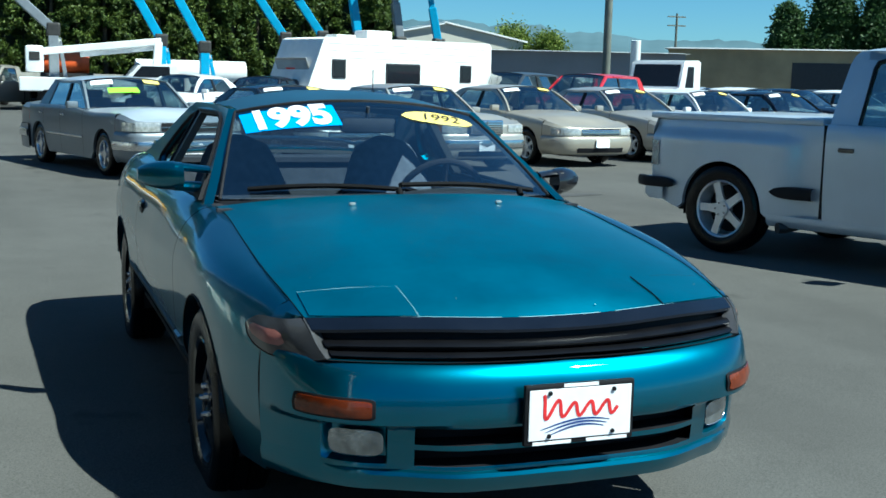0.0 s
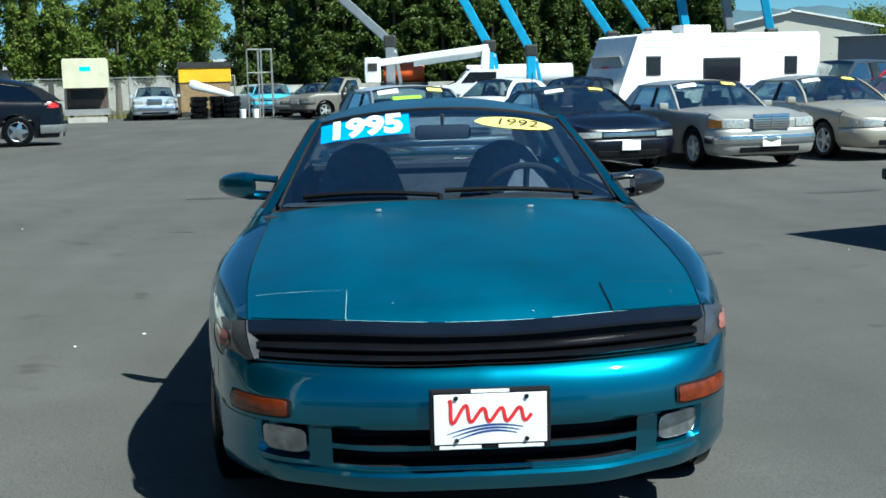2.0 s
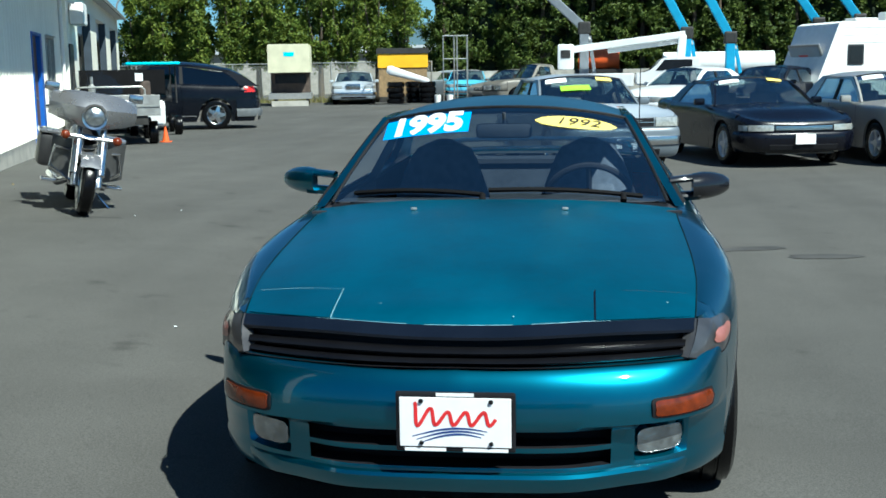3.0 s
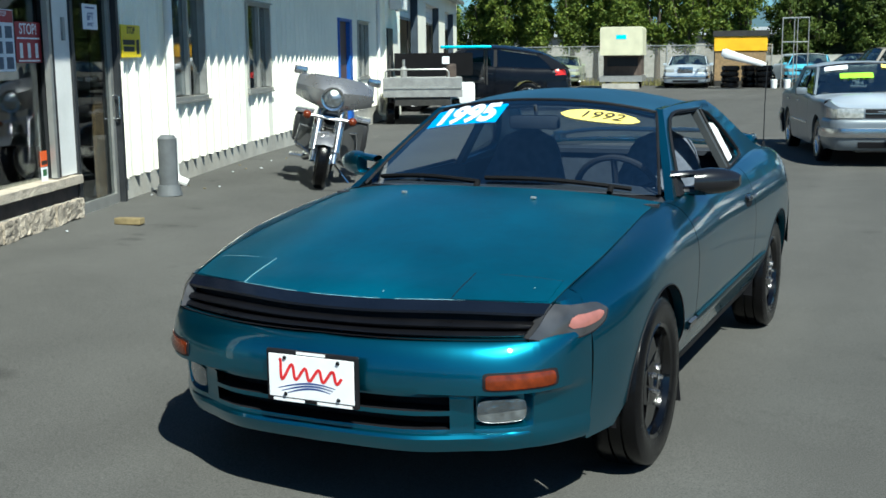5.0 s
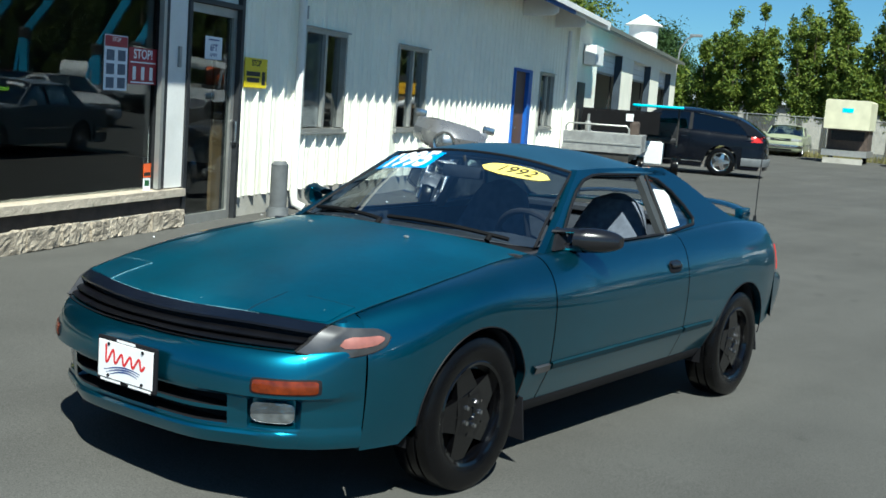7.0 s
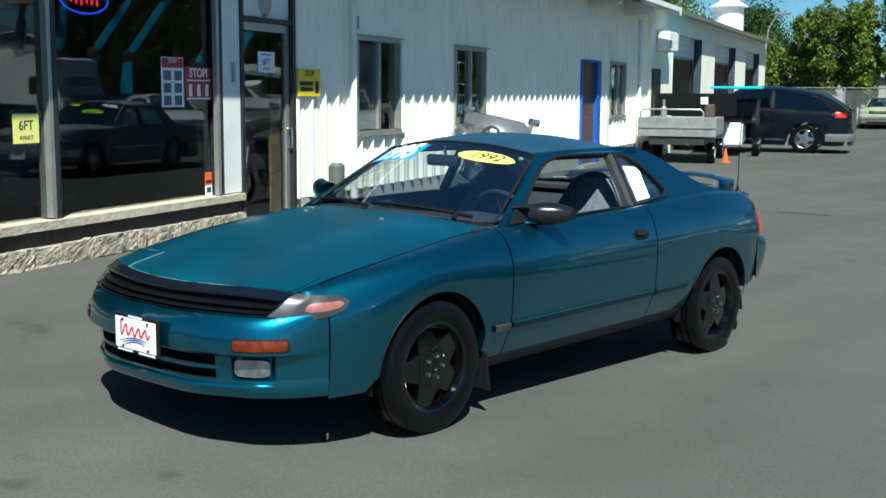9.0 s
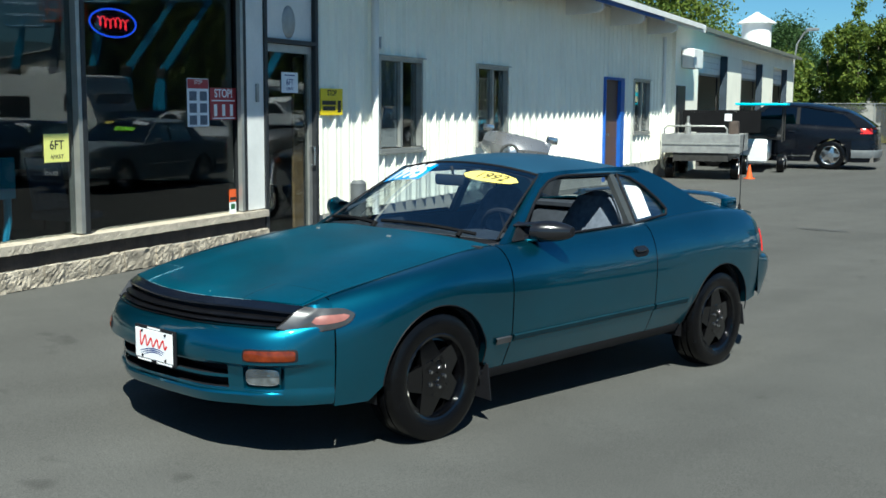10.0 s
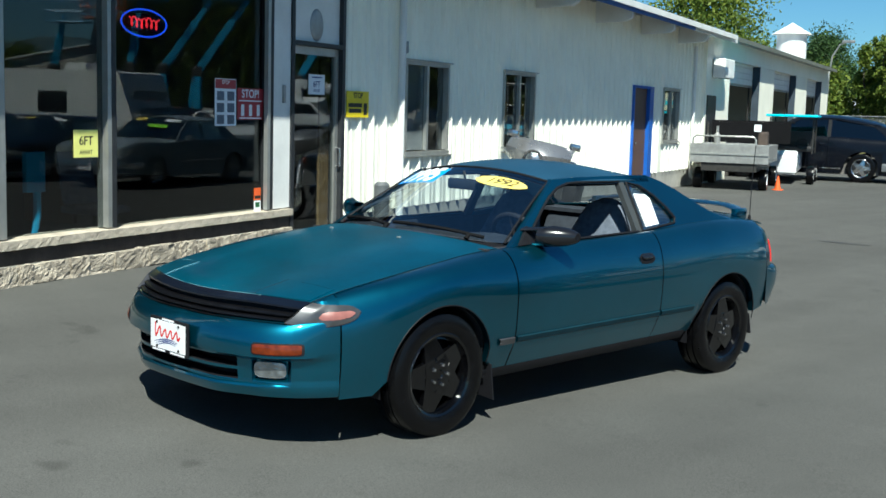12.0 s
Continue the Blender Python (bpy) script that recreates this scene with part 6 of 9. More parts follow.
    left = [[sk.point(s, z) for z in np.linspace(zt, top(sk.at(s)[0][1]), 6)] for s in np.linspace(s2, 1, 14)]
    bm = B()
    grid(bm, left + [[(-p[0], p[1], p[2]) for p in r] for r in reversed(left[:-1])])
    part("tail_panel", bm, paint, root, smooth=True)
    zc = ease([(y0, nose + 0.03), (y0 + 0.3, nose + 0.12), (cowl, hood + 0.03), (cowl + 0.3, hood + 0.04)])
    top_sheet(root, "bonnet", sk, y0 + 0.05, y0 + 0.2 + c * 0.3, cowl, cowl + 0.12, zc, hood_mat or paint, power=3.0, n=17, nv=14, nose_s=s1)
    zd = ease([(rbase - 0.1, deck + 0.02), (y1 - 0.3, deck + 0.02), (y1, deck - 0.06)])
    top_sheet(root, "boot_lid", sk, rbase - 0.02, rbase - 0.1, y1 - 0.04, y1 - 0.2, zd, paint, power=3.0, n=13, nv=7)
    if chrome:
        both("side_trim", [[sk.point(sk.sy(y), z, o) for z, o in ((0.5, 0.0), (0.505, 0.012), (0.53, 0.012), (0.535, 0.0))] for y in np.linspace(d0, rb - 2 * r - 0.25, 10)], M["chrome"], root)
    zr = H - 0.09
    xb, xr = w - 0.085, w - 0.085 - (0.12 + 0.06 * (1 - boxy))
    wtc, rtc = wtop + 0.06, rtop - 0.03
    aw = 0.07
    mid_y = (d0 + d2) / 2 + 0.1
    zw = zr - 0.035
    round_ = 1 - boxy
    bow = 0.008 + 0.032 * round_

    def arched(p, q, k=bow):
        """Points between p and q on a shallow outward arc."""
        dy, dz = q[0] - p[0], q[1] - p[1]
        n = math.hypot(dy, dz) * (1 if dy > 0 else -1)
        return [(p[0] + dy * f - dz / n * k * 4 * f * (1 - f), p[1] + dz * f + dy / n * k * 4 * f * (1 - f)) for f in (0.2, 0.4, 0.6, 0.8)]
    fr, cpx = cowl + 0.04 + aw * 1.3, rbase - 0.42
    corner = (wtc + aw + 0.05 * round_, zw)
    rear = (rtc - 0.16, zw - fall)
    front_edge = arched((fr, belt), corner)
    rear_edge = arched(rear, (cpx, belt), bow * 0.8)
    pl = [("a_pillar", [(cowl + 0.04, belt), (fr, belt)] + front_edge + [corner, (corner[0], zr + 0.01), (wtc - 0.02, zr + 0.01)] + arched((wtc - 0.02, zr + 0.01), (cowl + 0.04, belt)), "paint"),
          ("roof_rail", [corner, ((wtc + rtc) / 2, zw), (rtc, zw - fall), (rtc, zr + 0.01 - fall), ((wtc + rtc) / 2, zr + 0.012), (corner[0], zr + 0.01)], "paint"),
          ("c_pillar", [rear] + rear_edge + [(cpx, belt), (rbase + 0.1, belt), (rbase - 0.02, deck)] + arched((rbase - 0.02, deck), (rtc, zr + 0.01 - fall), bow * 0.8) + [(rtc, zr + 0.01 - fall), (rear[0], zr + 0.01 - fall * 0.8)], "paint")]
    panes = []
    if pillars > 1:
        pl.append(("b_pillar", [(mid_y - 0.05, belt), (mid_y + 0.05, belt), (mid_y + 0.04, zw), (mid_y - 0.04, zw)], "frame"))
        panes.append([(fr, belt), (mid_y - 0.05, belt), (mid_y - 0.04, zw), corner] + front_edge[::-1])
        panes.append([(mid_y + 0.05, belt), (cpx, belt)] + rear_edge[::-1] + [rear, (mid_y + 0.04, zw)])
    else:
        panes.append([(fr, belt), (cpx, belt)] + rear_edge[::-1] + [rear, corner] + front_edge[::-1])
    gh = dict(zb=belt, zr=zr, xb=xb, xr=xr, zp=H, crown=2.6 + boxy, ws_b0=(cowl - 0.02, hood + 0.02), ws_b1=(xb - 0.02, cowl + 0.06, belt), ws_t0=(wtop, H - 0.03), ws_t1=(xr - 0.01, wtc, zr),
              rg_b0=(rbase + 0.02, deck + 0.0), rg_b1=(xb - 0.05, rbase - 0.04, deck - 0.02), rg_t0=(rtop, H - 0.03 - fall), rg_t1=(xr - 0.01, rtc, zr - fall), pillars=pl, panes=panes, bulge=0.012 + 0.022 * round_, roof_mat=roof or paint)
    X, ws = greenhouse(root, gh, paint, glass or M["glass_dark"], M["black_plastic"], M["cabin"])
    for sg in (1, -1):
        bm = B()
        box(bm, (sg * (w + 0.06), cowl + 0.3, belt + 0.05), (0.17, 0.1, 0.11), 0.03)
        part("door_mirror", bm, paint, root, smooth=True)
        for y, rr in ((0, r), (wb, r)):
            wheel(root, sg * (w - 0.115), y, rr, rr * 0.63, 0.19, rim or M["alloy"], sg, style=style)
        for k, y in enumerate([mid_y - 0.22] + ([d2 + 0.02] if pillars > 1 else [])):
            bm = B()
            rows = [[(sg * sk.point(sk.sy(q), z, o)[0], q, z) for z, o in ((belt - 0.13, 0.0), (belt - 0.125, 0.018), (belt - 0.10, 0.018), (belt - 0.095, 0.0))] for q in (y, y + 0.16)]
            grid(bm, rows)
            part("door_handle", bm, M["chrome"] if chrome else M["black_gloss"], root)
    bm = B()
    span(bm, (-w + 0.12, cowl + 0.05, 0.2), (w - 0.12, rbase, 0.5))
    span(bm, (-w + 0.4, y0 + 0.15, 0.2), (w - 0.4, y1 - 0.15, 0.62))
    for sx in (-0.36, 0.36):
        box(bm, (sx, cowl + 0.95, 0.78), (0.46, 0.16, 0.6), 0.05)
        box(bm, (sx, cowl + 0.99, 1.13), (0.24, 0.1, 0.14), 0.03)
    box(bm, (0, rbase - 0.35, 0.72), (1.3, 0.16, 0.5), 0.05)
    span(bm, (-w + 0.15, cowl + 0.02, 0.6), (w - 0.15, cowl + 0.35, belt - 0.02))
    part("cabin", bm, M["bg_cabin"], root)
    if stickers:
        def on_glass(u0, u1, v0, v1, mat, lab):
            rows = []
            for v in np.linspace(v0, v1, 4):
                row = []
                for u in np.linspace(u0, u1, 5):
                    f, cu = v * 8, (u + 1) / 2 * 14
                    i, j = min(int(f), 7), min(int(cu), 13)
                    p = ws[i][j].lerp(ws[i][j + 1], cu - j).lerp(ws[i + 1][j].lerp(ws[i + 1][j + 1], cu - j), f - i)
                    row.append(p + Vector((0, -0.012, 0.014)))
                rows.append(row)
            bm = B()
            grid(bm, rows)
            part("price_sticker", bm, mat, root, lab)
        on_glass(-0.85, -0.38, 0.76, 0.92, M["paper"], "white price sticker")
        on_glass(0.32, 0.7, 0.8, 0.93, M["sticker_yellow"], "yellow year sticker")
        if stickers == "green":
            on_glass(-0.55, 0.1, 0.45, 0.62, M["sticker_green"], "bright green sticker")
    return root


def at_front_wheel(x, y, rz, track=0.75):
    """Pose of a car whose right front wheel stands at (x, y), turned by rz degrees."""
    a = radians(rz)
    return pose(x + track * math.cos(a), y + track * math.sin(a), 0, 0, 0, rz) @ Matrix.Scale(0.94, 4)


saloon("grey_saloon", at_front_wheel(-0.1, 12.6, 16.5), "faded grey eighties four-door saloon with green and white windscreen stickers", M["silver_blue"], L=4.95, W=1.82, H=1.42, wb=2.77, fo=1.0, hood=0.93, belt=0.93, deck=0.97, nose=0.80, cowl=0.72, wtop=1.3, rtop=2.55, rbase=2.95,
       boxy=0.9, chrome=True, stickers="green", lights="wide", rim=M["chrome"], roof=M["silver"], hood_mat=M["silver"])
saloon("black_coupe", at_front_wheel(2.43, 13.4, 14), "glossy navy-black sports coupe with dealer board", M["navy_car"], L=4.65, W=1.86, H=1.35, wb=2.57, fo=0.95, r=0.32, hood=0.90, belt=0.90, deck=0.97, nose=0.68, cowl=0.55, wtop=1.15, rtop=2.15, rbase=2.75, boxy=0.05, pillars=1, rim=M["alloy"], lights="slim", grille="bars")
saloon("tan_saloon", at_front_wheel(4.55, 13.4, 12), "champagne boxy saloon with upright chrome grille and amber lamps", M["champagne"], L=4.9, W=1.82, H=1.40, wb=2.85, fo=0.86, r=0.315, hood=0.93, belt=0.92, deck=0.96, nose=0.78, cowl=0.6, wtop=1.2, rtop=2.5, rbase=2.95, boxy=0.75, chrome=True, grille="tall", rim=M["alloy"], amber=True)
saloon("gold_saloon", at_front_wheel(7.0, 14.5, 12), "pale gold rounded four-door saloon with dealer board", M["gold_car"], L=5.05, W=1.85, H=1.43, wb=2.8, fo=1.05, r=0.32, hood=0.95, belt=0.95, deck=1.0, nose=0.70, cowl=0.60, wtop=1.25, rtop=2.5, rbase=3.05, boxy=0.1, grille="bars")
saloon("taupe_saloon", at_front_wheel(9.55, 15.4, 12), "taupe rounded four-door saloon in the row", M["champagne"], L=5.0, W=1.85, H=1.43, wb=2.8, fo=1.05, r=0.32, hood=0.95, belt=0.95, deck=1.0, nose=0.70, cowl=0.60, wtop=1.25, rtop=2.5, rbase=3.05, boxy=0.1, grille="bars")
saloon("white_saloon", at_front_wheel(12.2, 16.6, 12), "white four-door saloon in the row", M["white_car"], L=4.8, W=1.8, H=1.42, wb=2.7, fo=0.95, boxy=0.25)
saloon("dark_saloon", at_front_wheel(14.7, 17.4, 12), "dark four-door saloon in the row", M["navy_car"], L=4.8, W=1.8, H=1.42, wb=2.7, fo=0.95, boxy=0.25)

# ---- pickup truck, sport utility, more cars ----
def pickup(name, m, label, paint, wb=3.05, tail=0.80, W=1.98, bed=1.11, H=1.74, r=0.368, cab_end=2.12, cover=True, sport=True, group="parked pickups"):
    root = thing(name, m, label, "pickup truck", group)
    w, y0 = W / 2, -0.92
    y1 = wb + tail
    plan = [(0, y0), (w * 0.6, y0 + 0.03), (w * 0.88, y0 + 0.12), (w * 0.97, y0 + 0.4), (w, 0.2), (w, 1.5), (w, wb), (w * 0.985, y1 - 0.25), (w * 0.95, y1 - 0.07), (w * 0.88, y1 - 0.01), (w * 0.5, y1), (0, y1)]
    top = ease([(y0, 0.9), (y0 + 0.3, 1.0), (0.5, 1.07), (1.9, bed), (y1, bed)])
    rin = ease([(y0, 0.06), (0.4, 0.08), (1.9, 0.05), (y1, 0.04)])
    R = r + 0.03 if sport else r + 0.07
    sk = Skin(plan, ease([(y0, 0.36), (wb, 0.34), (wb + 0.4, 0.33), (y1, 0.46)]), top, [(0, r, R), (wb, r, R)], lambda y: 0.82, rin, 0.07, lambda y: 3.2)
    both("front_fender", sk.panel(-0.45, 0.62, 10, 8), paint, root)
    doors = both("door", sk.panel(0.628, cab_end - 0.02, 8, 8), paint, root)
    rows = []
    for row in sk.panel(cab_end + 0.016, y1 - 0.03, 22, 16):
        new_row = []
        for x, y, z in row:
            t = min(max((1.03 - z) / 0.1, 0), 1) if sport else 0
            near = min(max((y - cab_end - 0.16) / 0.2, 0), 1)
            new_row.append((x + 0.05 * t * t * (3 - 2 * t) * near * near * (3 - 2 * near) - 0.05, y, z) if sport else (x, y, z))
        rows.append(new_row)
    both("bed_side", rows, paint, root, "bulged step-side bed flank" if sport else "")
    both("inner_side", sk.panel(-0.45, y1 - 0.05, 16, 6, out=-0.11), M["black_plastic"], root)
    for nm, s_, e_, z0, z1 in (("front_bumper", 0, sk.sy(-0.46), 0.4, 0.62), ("nose_panel", 0, sk.sy(-0.46), 0.62, 0.0), ("rear_bumper", sk.sy(y1 - 0.22), 1, 0.40, 0.58), ("tailgate", sk.sy(y1 - 0.03), 1, 0.58, 0.0)):
        out = 0.03 if nm == "front_bumper" else (0.10 if nm == "rear_bumper" else 0.0)
        half = [[sk.point(s, z, out if k else out - 0.05) for k, z in enumerate(np.linspace(z0, z1 or sk.top(sk.at(s)[0][1]), 6))] for s in np.linspace(s_, e_, 14)]
        if nm == "rear_bumper":
            half = [[(min(p[0], w + 0.005), p[1], p[2]) for p in q] + [(min(q[-1][0], w - 0.03), q[-1][1] - 0.08, q[-1][2] + 0.004)] for q in half]
        oth = [[(-p[0], p[1], p[2]) for p in q] for q in half]
        bm = B()
        grid(bm, half)
        grid(bm, oth)
        part(nm, bm, paint, root, smooth=True)
    zc = ease([(y0, 0.98), (0.5, 1.13), (0.8, 1.15)])
    top_sheet(root, "bonnet", sk, y0 + 0.05, y0 + 0.15, 0.55, 0.62, zc, paint, power=4, n=11, nv=8, nose_s=sk.sy(-0.46))
    zr = H - 0.08
    cb = cab_end
    g = dict(zb=1.08, zr=zr, xb=w - 0.07, xr=w - 0.24, zp=H, crown=3, ws_b0=(0.52, 1.14), ws_b1=(w - 0.12, 0.68, 1.08), ws_t0=(0.98, H - 0.02), ws_t1=(w - 0.25, 1.06, zr),
             rg_b0=(cb - 0.02, 1.12), rg_b1=(w - 0.13, cb - 0.04, 1.1), rg_t0=(cb - 0.10, H - 0.03), rg_t1=(w - 0.25, cb - 0.12, zr),
             pillars=[("a_pillar", [(0.64, 1.08), (0.76, 1.08), (1.14, zr - 0.06), (1.14, zr + 0.01), (1.04, zr + 0.01)], "paint"), ("roof_rail", [(1.14, zr - 0.06), (cb - 0.2, zr - 0.06), (cb - 0.2, zr + 0.01), (1.14, zr + 0.01)], "paint"),
                      ("c_pillar", [(cb - 0.24, 1.08), (cb, 1.08), (cb - 0.03, 1.35), (cb - 0.06, zr - 0.10), (cb - 0.085, zr - 0.03), (cb - 0.13, zr + 0.01), (cb - 0.34, zr + 0.01), (cb - 0.34, zr - 0.06), (cb - 0.29, zr - 0.075), (cb - 0.27, zr - 0.12)], "paint")],
             panes=[[(0.76, 1.08), (cb - 0.24, 1.08), (cb - 0.27, zr - 0.12), (cb - 0.29, zr - 0.075), (cb - 0.34, zr - 0.06), (1.14, zr - 0.06)]], bulge=0.01)
    X, _ = greenhouse(root, g, paint, M["glass_dark"], M["black_plastic"], M["cabin"])
    bm = B()
    span(bm, (-w + 0.1, cb - 0.04, 0.45), (w - 0.1, cb + 0.0, 1.1))
    part("cab_back", bm, paint, root)
    bm = B()
    if cover:
        box(bm, (0, (cb + y1) / 2 + 0.02, bed + 0.012), (W - 0.10, y1 - cb - 0.04, 0.055), 0.02)
        part("bed_cover", bm, paint, root, "flat hard bed cover", smooth=True)
    else:
        span(bm, (-w + 0.1, cb + 0.02, 0.6), (w - 0.1, y1 - 0.06, 0.66))
        part("bed_floor", bm, M["black_plastic"], root)
    for sg in (1, -1):
        for y in (0, wb):
            wheel(root, sg * (w - 0.14), y, r, r * 0.645, 0.25, M["alloy"], sg, style="five", nuts=sport)
            bm = B()
            arch_tunnel(bm, sg, w - 0.06, w - 0.46, y, r, R + 0.004)
            part("wheel_liner", bm, M["black_plastic"], root)
        bm = B()
        grid(bm, [[(sg * (sk.point(sk.sy(q), z)[0] + 0.008), q, z) for z in (0.69, 0.71, 0.8, 0.89, 0.905)] for q in np.linspace(y1 - 0.13, y1 - 0.025, 6)])
        grid(bm, [[sk.point(sg * s, z, 0.008) for z in (0.69, 0.71, 0.8, 0.89, 0.905)] for s in np.linspace(sk.sy(y1 - 0.026), sk.sx(w * 0.8, True), 6)])
        part("tail_lamp", bm, M["clear_lens"], root, "clear tail lamp", smooth=True)
        bm = B()
        rows = []
        for q in np.linspace(0, 1, 10):
            yy = y1 - 0.34 + 0.46 * q
            hh = 0.045 * math.sqrt(max(1 - (1 - min(q * 3, 1)) ** 2, 0.02))
            rows.append([(sg * (w + o - 0.09 * max(q - 0.7, 0) / 0.3), yy, 0.545 + hh * v) for v, o in ((-1, -0.02), (-0.9, 0.02), (0.0, 0.028), (0.9, 0.02), (1, -0.03))])
        grid(bm, rows)
        bm.faces.new([bm.verts.new(p) for p in rows[-1]])
        part("bumper_pad", bm, M["black_plastic"], root, "black bumper corner pad", smooth=True)
        if sport:
            bm = B()
            rows = []
            for q in np.linspace(0, 1, 10):
                hh = 0.058 * math.sqrt(max(1 - (1 - min((1 - q) * 2.2, 1)) ** 2, 0.02)) * (0.85 + 0.15 * q)
                rows.append([(sg * (w + o), wb - 0.86 + 0.38 * q, 0.555 + hh * v) for v, o in ((-1, -0.04), (-0.85, 0.0), (0.0, 0.008), (0.85, 0.0), (1, -0.04))])
            grid(bm, rows)
            part("bed_step", bm, M["black_plastic"], root, "black side step pocket", smooth=True)
            bm = B()
            tube(bm, [(sg * (w - 0.16), wb - 0.66, 0.3), (sg * (w - 0.06), wb - 0.60, 0.27), (sg * (w - 0.01), wb - 0.57, 0.27)], 0.045, 10)
            part("tail_pipe", bm, M["steel_dark"], root, "twin side exhaust tip", smooth=True)
            bm = B()
            span(bm, (sg * (w - 0.03) - 0.004, cb - 0.008, 0.38), (sg * (w - 0.03) + 0.004, cb + 0.014, 1.1))
            part("bed_gap", bm, M["black_plastic"], root)
        bm = B()
        box(bm, (sg * (w + 0.005), cb - 0.20, 0.92), (0.02, 0.13, 0.035), 0.008)
        part("door_handle", bm, M["black_gloss"], doors[0 if sg > 0 else 1])
        bm = B()
        box(bm, (sg * (w + 0.12), 0.86, 1.2), (0.2, 0.1, 0.2), 0.03)
        part("door_mirror", bm, paint, root, smooth=True)
        bm = B()
        tube(bm, [(sg * (X(y, z) + 0.003), y, z) for y, z in g["panes"][0] + g["panes"][0][:1]], 0.012, 6)
        part("window_seal", bm, M["black_plastic"], root)
        bm = B()
        grid(bm, [[sk.point(sg * s, z, 0.008) for z in (0.68, 0.85)] for s in np.linspace(sk.sx(w * 0.55), sk.sx(w * 0.92), 5)])
        part("headlamp", bm, M["clear_lens"], root)
        both_sill = [[sk.point(sk.sy(y), z, o) for z, o in ((0.27, -0.06), (0.28, -0.02), (0.31, 0.0), (0.345, 0.004), (0.37, 0.0))] for y in np.linspace(0.45, wb - 0.45, 10)]
        bm = B()
        grid(bm, [[(sg * p[0], p[1], p[2]) for p in q] for q in both_sill])
        part("sill", bm, paint, root, smooth=True)
    part("grille", box(B(), (0, y0 - 0.02, 0.76), (0.9, 0.04, 0.22), 0.01), M["chrome"], root)
    bm = B()
    span(bm, (-w + 0.25, y0 + 0.2, 0.3), (w - 0.25, y1 - 0.2, 0.6))
    for sx in (-0.4, 0.4):
        box(bm, (sx, 1.6, 0.95), (0.5, 0.16, 0.6), 0.05)
        box(bm, (sx, 1.63, 1.33), (0.26, 0.1, 0.16), 0.03)
    part("chassis", bm, M["black_plastic"], root)
    return root


pickup("silver_pickup", pose(6.12, 2.05, 0, 0, 0, 20), "silver step-side sport pickup with bed cover and alloy wheels", M["silver"])
pickup("bronze_pickup", pose(-2.7, 42.5, 0, 0, 0, -62) @ Matrix.Scale(0.93, 4), "dull bronze old pickup parked by the yard wall", M["bronze_car"], cover=False, sport=False, tail=1.15, cab_end=1.86)
saloon("dark_suv", pose(-12.27, 25.14, 0, 0, 0, -70.8), "black sport utility nosed into a workshop bay", M["black_car"], L=5.12, W=1.98, H=1.74, wb=3.02, fo=0.95, r=0.375, hood=1.06, belt=1.10, deck=1.13, nose=0.86, cowl=0.45, wtop=1.25, rtop=3.45, rbase=4.08, fall=0.16, boxy=0.0, stickers=False, plate=False, category="suv", lamp_back=0.42, lamp_up=0.13, style="star", glass=M["privacy_glass"], rim=M["chrome"], skirt=M["bollard"])
saloon("silver_limousine", pose(-9.75, 46.6, 0, 0, 0, 10), "silver boxy limousine with upright grille parked against the trees", M["silver"], L=5.4, W=1.9, H=1.42, wb=2.98, fo=1.05, nose=0.82, hood=0.95, belt=0.95, deck=0.97, cowl=0.8, wtop=1.35, rtop=2.6, rbase=3.0, boxy=0.95, chrome=True, grille="tall", stickers=False, plate=False)
saloon("olive_saloon", pose(-16.2, 48.6, 0, 0, 0, 14), "pale olive old saloon parked beyond the workshop", M["olive_car"], L=5.2, W=1.9, H=1.42, wb=2.98, fo=0.95, nose=0.82, hood=0.92, belt=0.93, deck=0.95, cowl=0.8, wtop=1.35, rtop=2.6, rbase=3.0, boxy=0.9, chrome=True, stickers=False, plate=False)
saloon("blue_white_hardtop", pose(-4.95, 48.3, 0, 0, 0, 4), "light blue old hardtop with a white roof", M["sky_car"], L=5.0, W=1.9, H=1.42, wb=2.9, fo=0.95, nose=0.8, hood=0.92, belt=0.93, deck=0.95, cowl=0.8, wtop=1.3, rtop=2.5, rbase=2.95, boxy=0.7, chrome=True, stickers=False, plate=False, roof=M["white_car"])
saloon("grey_dark_saloon", pose(-3.5, 45.5, 0, 0, 0, -30), "dark grey saloon beside the old hardtop", M["bronze_car"], L=4.8, boxy=0.6, stickers=False, plate=False)
saloon("white_car_behind", pose(2.2, 27.0, 0, 0, 0, -40), "white saloon behind the front row", M["white_car"], L=4.6, boxy=0.2, stickers=False)
saloon("dark_car_behind", pose(4.6, 28.0, 0, 0, 0, -35), "dark saloon behind the front row", M["navy_car"], L=4.6, boxy=0.2, stickers=False)
saloon("red_suv", pose(13.2, 25.9, 0, 0, 0, -55), "red sport utility behind the front row", M["red_car"], L=4.9, W=1.9, H=1.72, wb=2.8, r=0.36, hood=1.05, belt=1.08, deck=1.1, nose=0.85, cowl=0.45, wtop=1.2, rtop=3.5, rbase=3.8, boxy=0.5, stickers=False, category="suv")
saloon("slate_suv", pose(12.6, 30.2, 0, 0, 0, -55), "dark slate sport utility behind the trailer", M["grey_car"], L=4.9, W=1.9, H=1.75, wb=2.8, r=0.36, hood=1.05, belt=1.08, deck=1.1, nose=0.85, cowl=0.45, wtop=1.2, rtop=3.5, rbase=3.8, boxy=0.5, stickers=False, category="suv")
